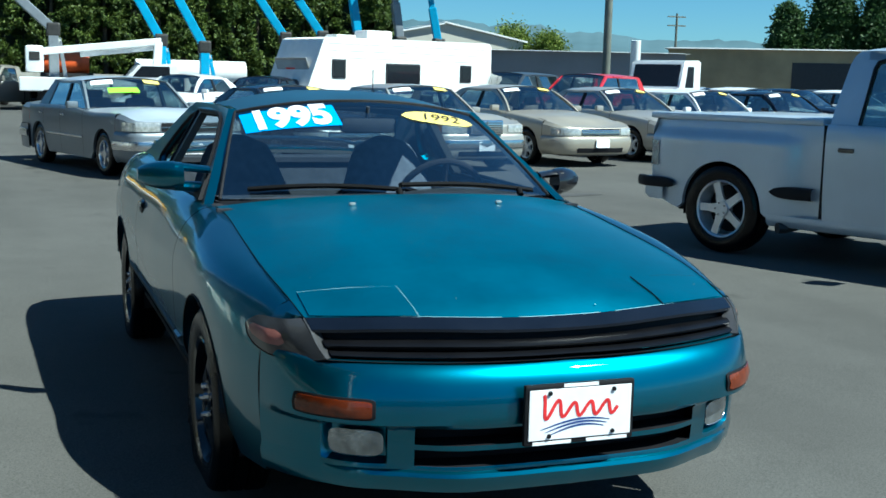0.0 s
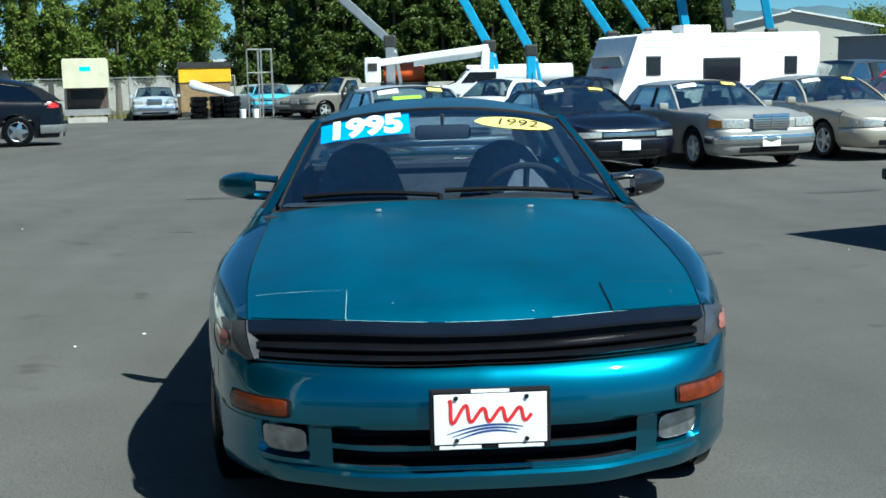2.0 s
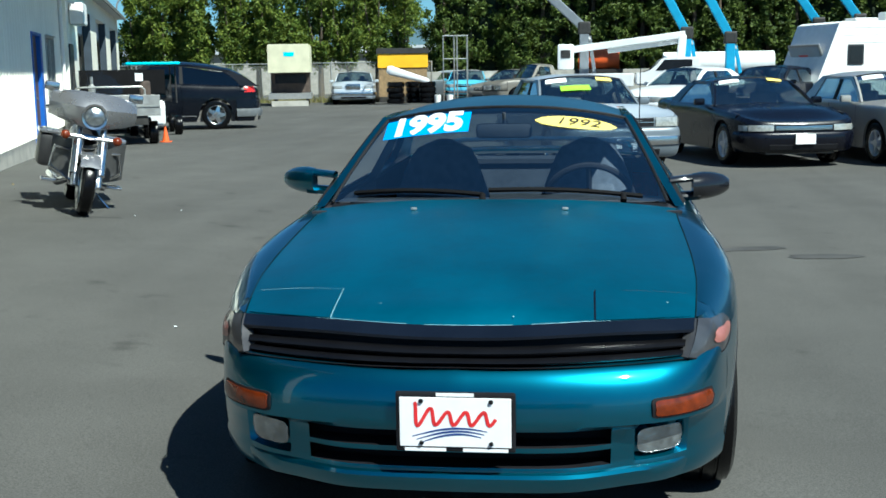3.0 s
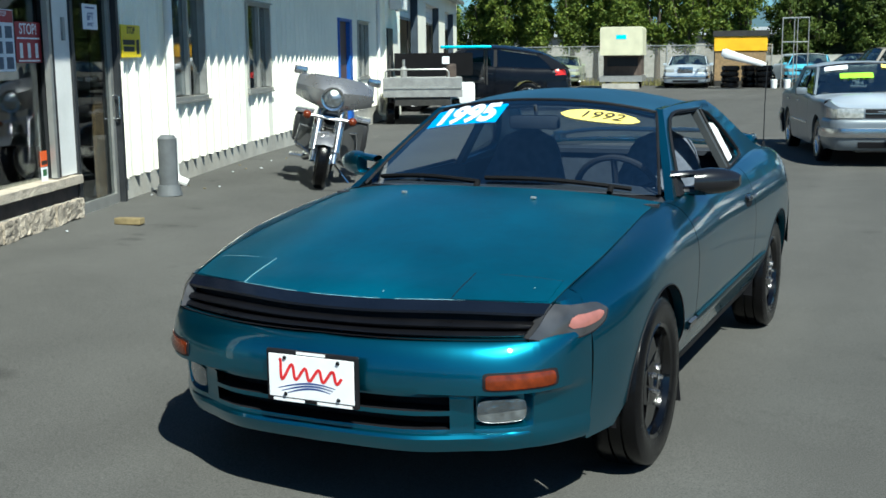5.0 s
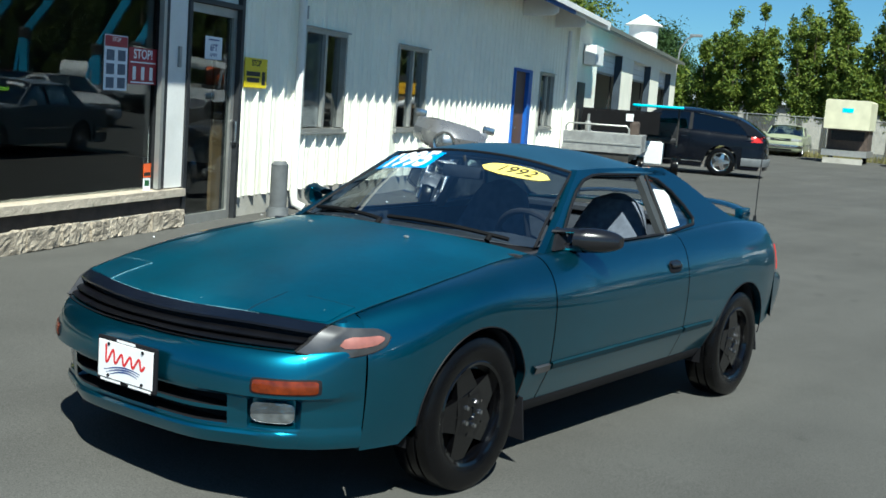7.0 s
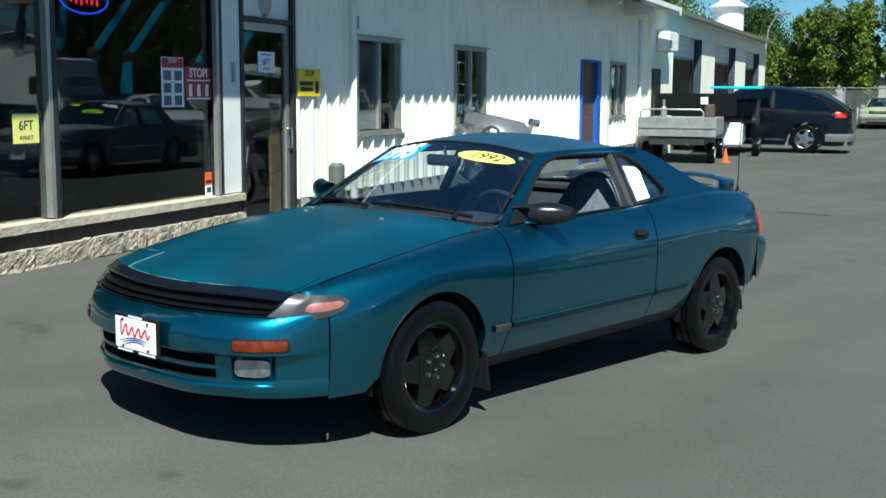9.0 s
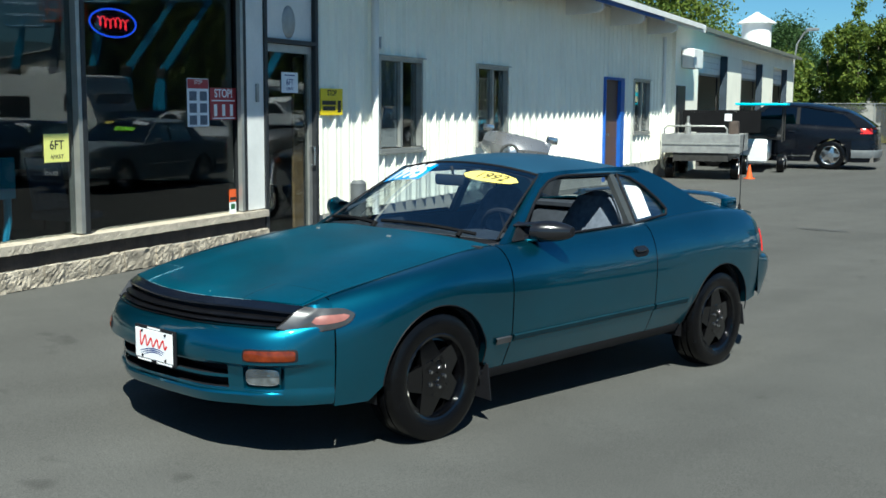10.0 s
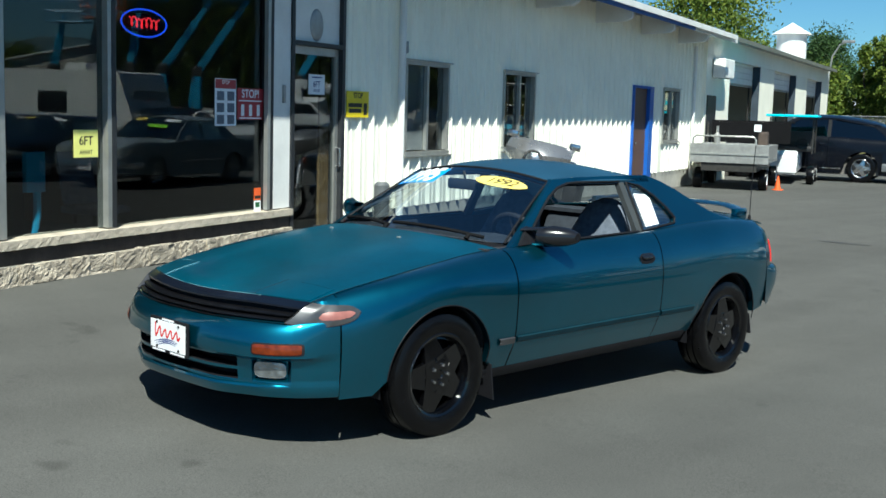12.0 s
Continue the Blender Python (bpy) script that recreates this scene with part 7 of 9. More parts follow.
for x, y, c, rz, lab in ((18.5, 22.5, "white_car", 20, "white saloon far down the yard"), (21.5, 24.5, "navy_car", 20, "dark saloon far down the yard"), (24.5, 25.5, "white_car", 25, "white saloon at the yard's end"), (23.0, 31.5, "silver", 40, "silver saloon at the yard's end"), (27.5, 30.5, "grey_car", 30, "grey saloon at the yard's end"), (30.5, 33.0, "white_car", -60, "white saloon by the brown shed"), (6.0, 34.2, "dark_red_car", -40, "dark red saloon near the lifts"), (-4.5, 30.5 + 22, "silver", 60, "silver saloon by the yard wall")):
    saloon("yard_car", pose(x, y, 0, 0, 0, rz), lab, M[c], L=4.7, boxy=0.25, stickers=False, plate=False)


# white lorry cab with stack
def lorry(m):
    root = thing("white_lorry", m, "white lorry tractor with dark windows", "lorry")
    bm = B()
    prism(bm, [(-1.0, 0.7), (-1.0, 1.35), (0.4, 1.55), (0.75, 2.55), (2.2, 2.6), (2.2, 0.7)], lambda y, z, d: (1.05 - d, y, z), 2.1)
    bmesh.ops.bevel(bm, geom=list(bm.edges), offset=0.06, segments=2, affect="EDGES")
    cab = part("cab", bm, M["white_car"], root, smooth=True)
    bm = B()
    prism(bm, [(0.44, 1.62), (0.72, 2.4), (0.70, 2.42), (0.41, 1.64)], lambda y, z, d: (0.9 - d, y, z), 1.8)
    part("windscreen", bm, M["black_gloss"], cab, "dark windscreen")
    for sg in (1, -1):
        bm = B()
        prism(bm, [(0.75, 1.6), (1.5, 1.6), (1.5, 2.35), (0.95, 2.35)], lambda y, z, d: (sg * (1.055 + d), y, z), 0.006)
        part("side_window", bm, M["black_gloss"], cab)
        for y in (-0.4, 3.4, 4.6):
            wheel(root, sg * 0.95, y, 0.5, 0.29, 0.28, M["galv"], sg)
    part("chassis", span(span(B(), (-0.45, -0.9, 0.5), (0.45, 5.2, 0.72)), (-1.0, 2.25, 0.721), (1.0, 5.2, 1.2)), M["steel_dark"], root)
    return root


lorry(pose(17.24, 28.03, 0, 0, 0, -55) @ Matrix.Scale(0.86, 4))
bm = B()
lathe(bm, [(0.17, 0.0), (0.17, 2.84), (0.175, 2.86), (0.175, 2.90), (0.15, 2.91), (0.001, 2.90)], 18)
solid("vent_pipe", bm, M["white_paint"], "white vertical vent pipe standing in the yard", "vent", smooth=True, m=pose(18.56, 31.27, 0))


M["pane_grey"] = shader("grey_blue_panel", (0.30, 0.37, 0.42), 0.4, 0.0, 0.1, 2, coat=0.3)


# caravan
def caravan():
    a = radians(18.5)
    m = Matrix.Translation((7.24, 29.3, 0)) @ Matrix.Rotation(a, 4, "Z")
    root = thing("travel_trailer", m, "white travel trailer with dark windows and a sloped nose", "caravan")
    bm = B()
    prism(bm, [(-0.62, 0.55), (-0.62, 0.95), (-0.02, 2.52), (0.12, 2.58), (6.3, 2.62), (6.4, 2.5), (6.4, 0.55)], lambda x, z, d: (x, d, z), 2.3)
    es = [e for e in bm.edges if e.calc_face_angle(0) > 1.2]
    bmesh.ops.bevel(bm, geom=es, offset=0.05, segments=2, affect="EDGES")
    body = part("body", bm, M["white_paint"], root, "white ribbed trailer body", smooth=True, angle=25)
    for z in (0.75, 0.95, 1.15, 2.0, 2.2, 2.4):
        part("side_bead", span(B(), (0.1 if z > 1 else -0.4, -0.008, z), (6.35, -0.001, z + 0.012)), M["trim_white"], body)
    for x0, x1, z0, z1 in ((0.26, 0.74, 1.40, 1.95), (2.2, 3.5, 1.16, 1.88), (5.1, 5.56, 1.36, 1.9)):
        fr = part("window", span(B(), (x0, -0.03, z0), (x1, -0.001, z1), 0.02), M["dark_frame"], body, "dark trailer window")
        part("pane", span(B(), (x0 + 0.05, -0.04, z0 + 0.05), (x1 - 0.05, -0.031, z1 - 0.05)), M["black_gloss"], fr)
    part("stripe", span(B(), (0.0, -0.006, 0.98), (6.35, -0.0005, 1.05)), M["navy_ink"], body)
    nose = Matrix.Translation((-0.32, 1.15, 1.68)) @ Matrix.Rotation(radians(-20.9), 4, "Y")
    fr = part("nose_window", box(B(), (-0.02, 0, -0.18), (0.05, 1.75, 1.0), 0.02, nose), M["galv"], body, "grey sloped nose window")
    part("pane", box(B(), (-0.05, 0, -0.18), (0.012, 1.62, 0.86), 0.0, nose), M["pane_grey"], fr)
    part("red_mark", box(B(), (-0.062, 0.1, 0.0), (0.006, 0.5, 0.05), 0.0, nose), M["red_ink"], fr)
    part("navy_mark", box(B(), (-0.062, 0, -0.08), (0.006, 0.75, 0.07), 0.0, nose), M["navy_ink"], fr)
    part("roof_unit", box(B(), (2.5, 1.1, 2.74), (0.95, 0.7, 0.26), 0.05), M["white_paint"], root, "white roof air unit", smooth=True)
    part("roof_vent", box(B(), (1.3, 1.1, 2.66), (0.7, 0.6, 0.08), 0.03), M["white_paint"], root)
    for sg in (0.1, 2.2):
        wheel(root, 3.7, sg, 0.34, 0.2, 0.2, M["galv"], 1)
        wheel(root, 4.5, sg, 0.34, 0.2, 0.2, M["galv"], 1)
    part("drawbar", span(B(), (-1.6, 1.05, 0.45), (0.4, 1.25, 0.55)), M["steel_dark"], root)
    part("chassis", span(B(), (0.0, 0.1, 0.4), (6.3, 2.2, 0.549)), M["steel_dark"], root)


caravan()


# ---- lifts ----
def beam(bm, a, b, w):
    a, b = Vector(a), Vector(b)
    m = Matrix.Translation((a + b) / 2) @ (b - a).to_track_quat("Z", "Y").to_matrix().to_4x4()
    box(bm, (0, 0, 0), (w, w, (b - a).length), w * 0.12, m)


def boom_lift(a, b, mat, label, basket=None, reach=2.1):
    """A lift parked with its boom raised: a is the elbow, b a point up the boom."""
    a, b = Vector(a), Vector(b)
    root = thing("boom_lift", Matrix.Translation((a.x, a.y, 0)), label, "boom lift", "boom lifts")
    o = Vector((a.x, a.y, 0))
    tip = a + (b - a) * reach - o
    e = a - o
    bm = B()
    beam(bm, e, e.lerp(tip, 0.62), 0.34)
    boom = part("boom", bm, mat, root)
    part("fly_boom", (lambda q: (beam(q, e.lerp(tip, 0.6), tip, 0.24), q)[1])(B()), mat, boom)
    bm = B()
    beam(bm, (0, 0, 0.9), e, 0.36)
    beam(bm, (0.45, 0, 0.9), e + Vector((0.2, 0, -0.3)), 0.14)
    part("mast", bm, mat, root)
    part("elbow_joint", box(B(), e, (0.5, 0.4, 0.5), 0.08), M["steel_dark"], boom)
    bm = B()
    d_ = (tip - e).normalized()
    tube(bm, [e + Vector((0.22, -0.05, -0.45)), e + d_ * 1.1 + Vector((0.1, -0.05, -0.1)), e + d_ * 1.9 + Vector((0.05, -0.05, -0.05))], 0.07, 8)
    part("hydraulic_ram", bm, M["galv"], boom, smooth=True)
    part("turntable", box(B(), (0, 0, 0.8), (1.6, 1.4, 0.5), 0.08), M["lift_grey"], root)
    part("carriage", box(B(), (0, 0, 0.42), (1.8, 1.2, 0.26), 0.05), M["steel_dark"], root)
    for sx in (-0.75, 0.75):
        for sy in (-0.6, 0.6):
            wheel(root, sx, sy, 0.36, 0.2, 0.25, M["galv"], 1)
    bm = B()
    bk = tip + Vector((-0.2, 0, -0.3))
    for z in (0, 0.5, 1.0):
        pts = [bk + Vector((x, y, z)) for x, y in ((-0.9, -0.4), (0.9, -0.4), (0.9, 0.4), (-0.9, 0.4), (-0.9, -0.4))]
        tube(bm, pts, 0.035, 6)
    for x, y in ((-0.9, -0.4), (0, -0.4), (0.9, -0.4), (0.9, 0.4), (-0.9, 0.4)):
        tube(bm, [bk + Vector((x, y, 0)), bk + Vector((x, y, 1.0))], 0.03, 6)
    box(bm, bk + Vector((0, 0, 0.02)), (1.8, 0.8, 0.06))
    part("basket", bm, basket or mat, boom, "railed work basket")
    return root


boom_lift((0.3, 42.2, 2.95), (-1.7, 42.2, 4.8), M["lift_grey"], "grey boom lift with its boom raised")
boom_lift((4.25, 42.6, 2.7), (3.15, 42.7, 4.72), M["lift_blue"], "blue boom lift with its boom raised")
boom_lift((5.95, 42.9, 2.5), (4.78, 43.0, 4.66), M["lift_blue"], "blue boom lift with its boom raised")
boom_lift((9.67, 45.1, 3.05), (8.44, 45.3, 4.87), M["lift_blue"], "blue boom lift with its boom raised")
boom_lift((11.2, 44.8, 3.15), (10.07, 45.0, 4.83), M["lift_blue"], "blue boom lift with its boom raised")
boom_lift((12.66, 44.4, 3.15), (12.39, 44.4, 4.76), M["lift_blue"], "blue boom lift with its boom upright")
boom_lift((14.37, 43.9, 3.0), (14.11, 43.9, 4.7), M["lift_grey"], "grey boom lift with an orange basket", M["orange"], reach=1.55)
boom_lift((15.89, 43.3, 2.95), (15.57, 43.4, 4.64), M["lift_blue"], "blue boom lift with its basket high", reach=1.45)

lt = thing("lift_truck", pose(1.6, 41.4, 0), "white utility truck with a folded lattice boom and bucket", "utility truck")
bm = B()
beam(bm, (-1.9, 0, 2.1), (2.5, 0, 2.62), 0.26)
beam(bm, (-0.4, 0.25, 2.05), (2.4, 0.25, 2.4), 0.2)
beam(bm, (2.3, 0, 1.2), (2.4, 0, 2.6), 0.3)
part("folded_boom", bm, M["lift_white"], lt)
bm = B()
box(bm, (-2.0, 0, 1.85), (0.62, 0.7, 0.95), 0.08)
part("bucket", bm, M["lift_white"], lt, "white work bucket", smooth=True)
bm = B()
box(bm, (-2.0, -0.36, 1.95), (0.36, 0.02, 0.3))
part("bucket_mark", bm, M["steel_dark"], lt)
bm = B()
prism(bm, [(0.6, 0.75), (0.6, 1.2), (1.2, 1.25), (1.6, 1.75), (3.0, 1.78), (3.0, 0.75)], lambda x, z, d: (x, -0.9 + d, z), 1.8)
bmesh.ops.bevel(bm, geom=list(bm.edges), offset=0.06, segments=2, affect="EDGES")
cab = part("cab", bm, M["white_car"], lt, smooth=True)
bm = B()
prism(bm, [(1.35, 1.28), (1.68, 1.68), (2.7, 1.68), (2.7, 1.28)], lambda x, z, d: (x, -0.905 - d, z), 0.006)
part("side_window", bm, M["black_gloss"], cab)
part("bed", box(B(), (-1.0, 0, 0.95), (3.1, 1.8, 0.5), 0.04), M["white_car"], lt)
for x in (-1.6, 1.5):
    for sy in (-0.8, 0.8):
        w_ = B()
        cyl(w_, (x, sy - 0.12, 0.38), (x, sy + 0.12, 0.38), 0.38, n=24)
        part("tyre", w_, M["rubber"], lt, smooth=True)
tk = thing("orange_tank", pose(0.9, 45.6, 0), "orange steel tank on a skid", "tank")
part("shell", cyl(B(), (-0.85, 0, 1.78), (0.85, 0, 1.78), 0.42, n=24), M["orange"], tk, smooth=True)
part("skid", span(B(), (-1.0, -0.5, 0.0), (1.0, 0.5, 1.36)), M["steel_dark"], tk)
tk = thing("white_tank", pose(5.7, 44.8, 0), "pale tank trailer under the lifts", "tank")
part("shell", cyl(B(), (-2.2, 0, 1.5), (2.2, 0, 1.5), 0.5, n=24), M["lift_white"], tk, smooth=True)
part("skid", span(B(), (-2.0, -0.5, 0.0), (2.0, 0.5, 1.05)), M["steel_dark"], tk)

# ---- yard edge: camper, tyres, hopper, scaffold, wall, fence ----
cp = thing("slide_in_camper", pose(-12.3, 45.4, 0, 0, 0, 12) @ Matrix.Diagonal((0.78, 1, 1, 1)), "cream slide-in camper standing on a flat trailer", "camper")
bm = B()
prism(bm, [(-1.15, 1.42), (-1.15, 2.55), (-1.08, 2.62), (1.08, 2.62), (1.15, 2.55), (1.15, 1.42)], lambda x, z, d: (x, d - 0.6, z), 3.2)
part("overcab", bm, M["cream"], cp, "cream overhang")
part("lower_body", span(B(), (-1.05, 0.4, 0.55), (1.05, 2.6, 1.419)), M["rust"], cp, "dark brown lower body")
part("window", span(B(), (-0.85, 0.38, 0.95), (0.85, 0.399, 1.35)), M["black_gloss"], cp)
part("sticker", span(B(), (-0.28, -0.606, 2.1), (0.28, -0.6, 2.28)), M["cyan"], cp, "faded blue-green mark")
part("trailer_deck", span(B(), (-1.15, -0.5, 0.3), (1.15, 2.6, 0.54)), M["galv"], cp)
part("step", span(B(), (-1.0, -0.8, 0.0), (1.0, -0.502, 0.22)), M["concrete"], cp)
for sg in (-0.9, 0.9):
    q = B()
    cyl(q, (sg - 0.1, 1.4, 0.32), (sg + 0.1, 1.4, 0.32), 0.32, n=20)
    part("tyre", q, M["rubber"], cp, smooth=True)

ty = None
for cx, cy, k in ((-7.9, 46.6, 4), (-6.5, 46.8, 4), (-7.2, 47.5, 4)):
    for i in range(k):
        bm = B()
        lathe(bm, [(0.2, -0.1), (0.33, -0.115), (0.38, -0.07), (0.385, 0.0), (0.38, 0.07), (0.33, 0.115), (0.2, 0.1)], 28)
        solid("used_tyre", bm, M["rubber"], "worn black tyre in a stack", "tyre", "stacked tyres", smooth=True, m=pose(cx + random.uniform(-0.03, 0.03), cy, 0.12 + 0.235 * i, 0, 0, i * 40))
bm = B()
rows = []
for f in np.linspace(0, 1, 13):
    h, d = 0.46 - 0.24 * f ** 0.8, 0.50 - 0.12 * f
    e = 0.6 if f in (0.0, 1.0) else 1.0
    rows.append([(-0.95 + 1.9 * f, d * e * math.copysign(abs(math.cos(q)) ** 0.5, math.cos(q)) * 0.5, h * 0.5 + h * e * math.copysign(abs(math.sin(q)) ** 0.5, math.sin(q)) * 0.5) for q in [2 * math.pi * k / 16 for k in range(16)]])
grid(bm, rows, close=True)
for r_ in (rows[0], rows[-1]):
    bm.faces.new([bm.verts.new(p) for p in r_])
bc = solid("white_bumper_cover", bm, M["white_car"], "loose white plastic bumper cover on the tyres", "car part", smooth=True, m=pose(-7.35, 46.5, 1.06, 0, 13, 8))
part("end_recess", box(B(), (-0.955, 0, 0.23), (0.03, 0.3, 0.24), 0.02), M["bollard"], bc, "grey recess")
hp = thing("yellow_hopper", pose(-8.1, 50.0, 0, 0, 0, 10), "yellow and tan site hopper with a dark rim", "hopper")
part("bin", span(B(), (-1.15, -0.9, 1.55), (1.15, 0.9, 2.2), 0.03), M["yellow"], hp)
part("rim", span(B(), (-1.2, -0.95, 2.201), (1.2, 0.95, 2.45)), M["steel_dark"], hp)
part("lower_bin", span(B(), (-1.1, -0.85, 0.25), (1.1, 0.85, 1.549)), M["wood"], hp)
part("base", span(B(), (-1.1, -0.85, 0.0), (1.1, 0.85, 0.249)), M["steel_dark"], hp)
sc = thing("scaffold_tower", pose(-5.25, 46.6, 0, 0, 0, 8), "bare galvanised scaffold tower", "scaffold")
for x in (-0.52, -0.05, 0.08, 0.52):
    for y in (-0.4, 0.4):
        part("upright", cyl(B(), (x, y, 0), (x, y, 2.9), 0.02, n=8), M["galv"], sc)
for z in (1.9, 2.88):
    for y in (-0.4, 0.4):
        part("ledger", cyl(B(), (-0.52, y, z), (0.52, y, z), 0.02, n=8), M["galv"], sc)
for dx in (0.0, 0.55):
    bm = B()
    lathe(bm, [(0.001, 0.0), (0.13, 0.0), (0.15, 0.36), (0.12, 0.37), (0.001, 0.37)], 18)
    solid("white_pail", bm, M["white_paint"], "white plastic pail on the asphalt", "pail", "pails", smooth=True, m=pose(-6.0 + dx, 46.3 - dx * 0.3, 0.0))
bm = B()
span(bm, (-8.0, 53.0, 0), (16.5, 53.25, 1.35))
solid("yard_wall", bm, M["concrete"], "low grey block wall at the foot of the cypress hedge", "wall", kind="structure")

M["mesh"] = bpy.data.materials.new("chain_link")
M["mesh"].use_nodes = True
t_ = M["mesh"].node_tree
mx_ = t_.nodes.new("ShaderNodeMixShader")
mx_.inputs[0].default_value = 0.25
tr_ = t_.nodes.new("ShaderNodeBsdfTransparent")
t_.links.new(tr_.outputs[0], mx_.inputs[1])
t_.links.new(t_.nodes["Principled BSDF"].outputs[0], mx_.inputs[2])
t_.nodes["Principled BSDF"].inputs["Base Color"].default_value = (0.3, 0.31, 0.3, 1)
t_.links.new(mx_.outputs[0], t_.nodes["Material Output"].inputs["Surface"])
fn = thing("chain_link_fence", Matrix(), "galvanised chain-link fence along the yard", "fence")
for i in range(14):
    x = -38 + 2.4 * i
    part("post", cyl(B(), (x, 50.5, 0), (x, 50.5, 1.85), 0.035, n=8), M["fence"], fn)
part("top_rail", cyl(B(), (-38, 50.5, 1.84), (-6.8, 50.5, 1.84), 0.025, n=8), M["fence"], fn)
bm = B()
grid(bm, [[(-38, 50.52, 0.02), (-6.8, 50.52, 0.02)], [(-38, 50.52, 1.83), (-6.8, 50.52, 1.83)]])
part("wire_mesh", bm, M["mesh"], fn)


# ---- trees ----
def leaf_cloud(centres, spread, count, size, seed):
    """A mesh of small leaf quads gathered round clump centres."""
    rng = np.random.default_rng(seed)
    k = rng.integers(0, len(centres), count)
    p = np.array(centres)[k] + rng.normal(0, 1, (count, 3)) * np.array(spread)[k][:, None]
    a = rng.normal(0, 1, (count, 3))
    a /= np.linalg.norm(a, axis=1)[:, None]
    b = np.cross(a, rng.normal(0, 1, (count, 3)))
    b /= np.linalg.norm(b, axis=1)[:, None]
    s = size * rng.uniform(0.6, 1.3, count)[:, None]
    a, b = a * s, b * s * 0.62
    v = np.stack([p - a, p - b * 0.8, p + a, p + b * 0.8], 1).reshape(-1, 3)
    f = np.arange(count * 4).reshape(-1, 4)
    me = bpy.data.meshes.new("crown")
    me.from_pydata(v.tolist(), [], f.tolist())
    return me


def tree(name, x, y, height, radius, leaf, label, seed, base=0.25, clumps=90, count=5200, size=0.17, lobes=1.0, taper=0.75, group="trees", tight=1.0, limbs=True):
    rng = np.random.default_rng(seed)
    root = thing(name, pose(x, y, 0), label, "tree", group)
    bm = B()
    lean = rng.normal(0, 0.1, 2)
    pts = [(lean[0] * k * k, lean[1] * k * k, height * 0.85 * k) for k in np.linspace(0, 1, 7)]
    r0 = height * 0.018 + 0.05
    for i, (p, q) in enumerate(zip(pts, pts[1:])):
        cyl(bm, p, q, r0 * (1 - i / 6.5), r0 * (1 - (i + 1) / 6.5), 8)
    part("trunk", bm, M["bark"], root, smooth=True)
    cs, sp = [], []
    for i in range(clumps):
        t = rng.uniform(0, 1) ** 0.85
        z = height * (base + (0.98 - base) * t)
        prof = (min(t / 0.18, 1) ** 0.6) * (1 - taper * max(t - 0.25, 0) / 0.75)
        a = rng.uniform(0, 2 * math.pi)
        rr = radius * prof * (0.35 + 0.65 * rng.uniform() ** 0.5) * (1 + 0.28 * lobes * math.sin(a * 3 + seed) * math.sin(t * 9 + seed))
        c = (rr * math.cos(a), rr * math.sin(a), z)
        cs.append(c)
        sp.append(radius * tight * rng.uniform(0.10, 0.2))
        if limbs and i % 4 == 0:
            bm = B()
            zb = max(z - rr * 1.1, height * base * 0.8)
            tube(bm, [(lean[0] * (zb / height) ** 2, lean[1] * (zb / height) ** 2, zb), (c[0] * 0.5, c[1] * 0.5, (zb + z) / 2 + 0.1), c], 0.022, 5)
            part("limb", bm, M["bark"], root)
    me = leaf_cloud(cs, sp, count, size, seed + 7)
    me.materials.append(leaf)
    cr = new("crown", me)
    cr.parent = root
    return root


def poplar(x, y, height, radius, seed):
    """A fastigiate poplar: a short trunk that splits into steep plumes of small leaves."""
    rng = np.random.default_rng(seed)
    root = thing("poplar_tree", pose(x, y, 0), "tall leafy poplar with steep plumes behind the fence", "tree", "poplars")
    split = 0.95 + height * 0.06
    part("trunk", cyl(B(), (0, 0, 0), (0, 0, split * 1.3), 0.17, 0.12, 10), M["bark"], root, smooth=True)
    cs, sp = [], []
    for k in range(6):
        a = 2 * math.pi * k / 6 + rng.uniform(-0.4, 0.4)
        top = height * (1.0 if k == 0 else rng.uniform(0.68, 0.94))
        off = radius * (0.0 if k == 0 else rng.uniform(0.55, 0.85))
        px, py = off * math.cos(a), off * math.sin(a)
        bm = B()
        line = [(px * min(1, f * 1.5) ** 0.8, py * min(1, f * 1.5) ** 0.8, split + (top * 0.93 - split) * f) for f in np.linspace(0, 1, 7)]
        for i, (p, q) in enumerate(zip(line, line[1:])):
            cyl(bm, p, q, 0.075 * (1 - i / 6.6), 0.075 * (1 - (i + 1) / 6.6), 6)
        part("limb", bm, M["bark"], root, smooth=True)
        for i in range(34):
            f = rng.uniform(0.03, 1.0)
            fat = min(f / 0.2, 1) ** 0.6 * (1 - f) ** 0.42 * 1.2 + 0.07
            r = radius * 0.50 * fat * rng.uniform(0.3, 1.0)
            b_ = rng.uniform(0, 2 * math.pi)
            g_ = min(1, f * 1.5) ** 0.8
            cs.append((px * g_ + r * math.cos(b_), py * g_ + r * math.sin(b_), split * 1.15 + (top - split * 1.15) * f))
            sp.append(radius * rng.uniform(0.07, 0.16))
    me = leaf_cloud(cs, sp, 15000, 0.086, seed + 7)
    me.materials.append(M["leaf_poplar"])
    cr = new("crown", me)
    cr.parent = root
    return root


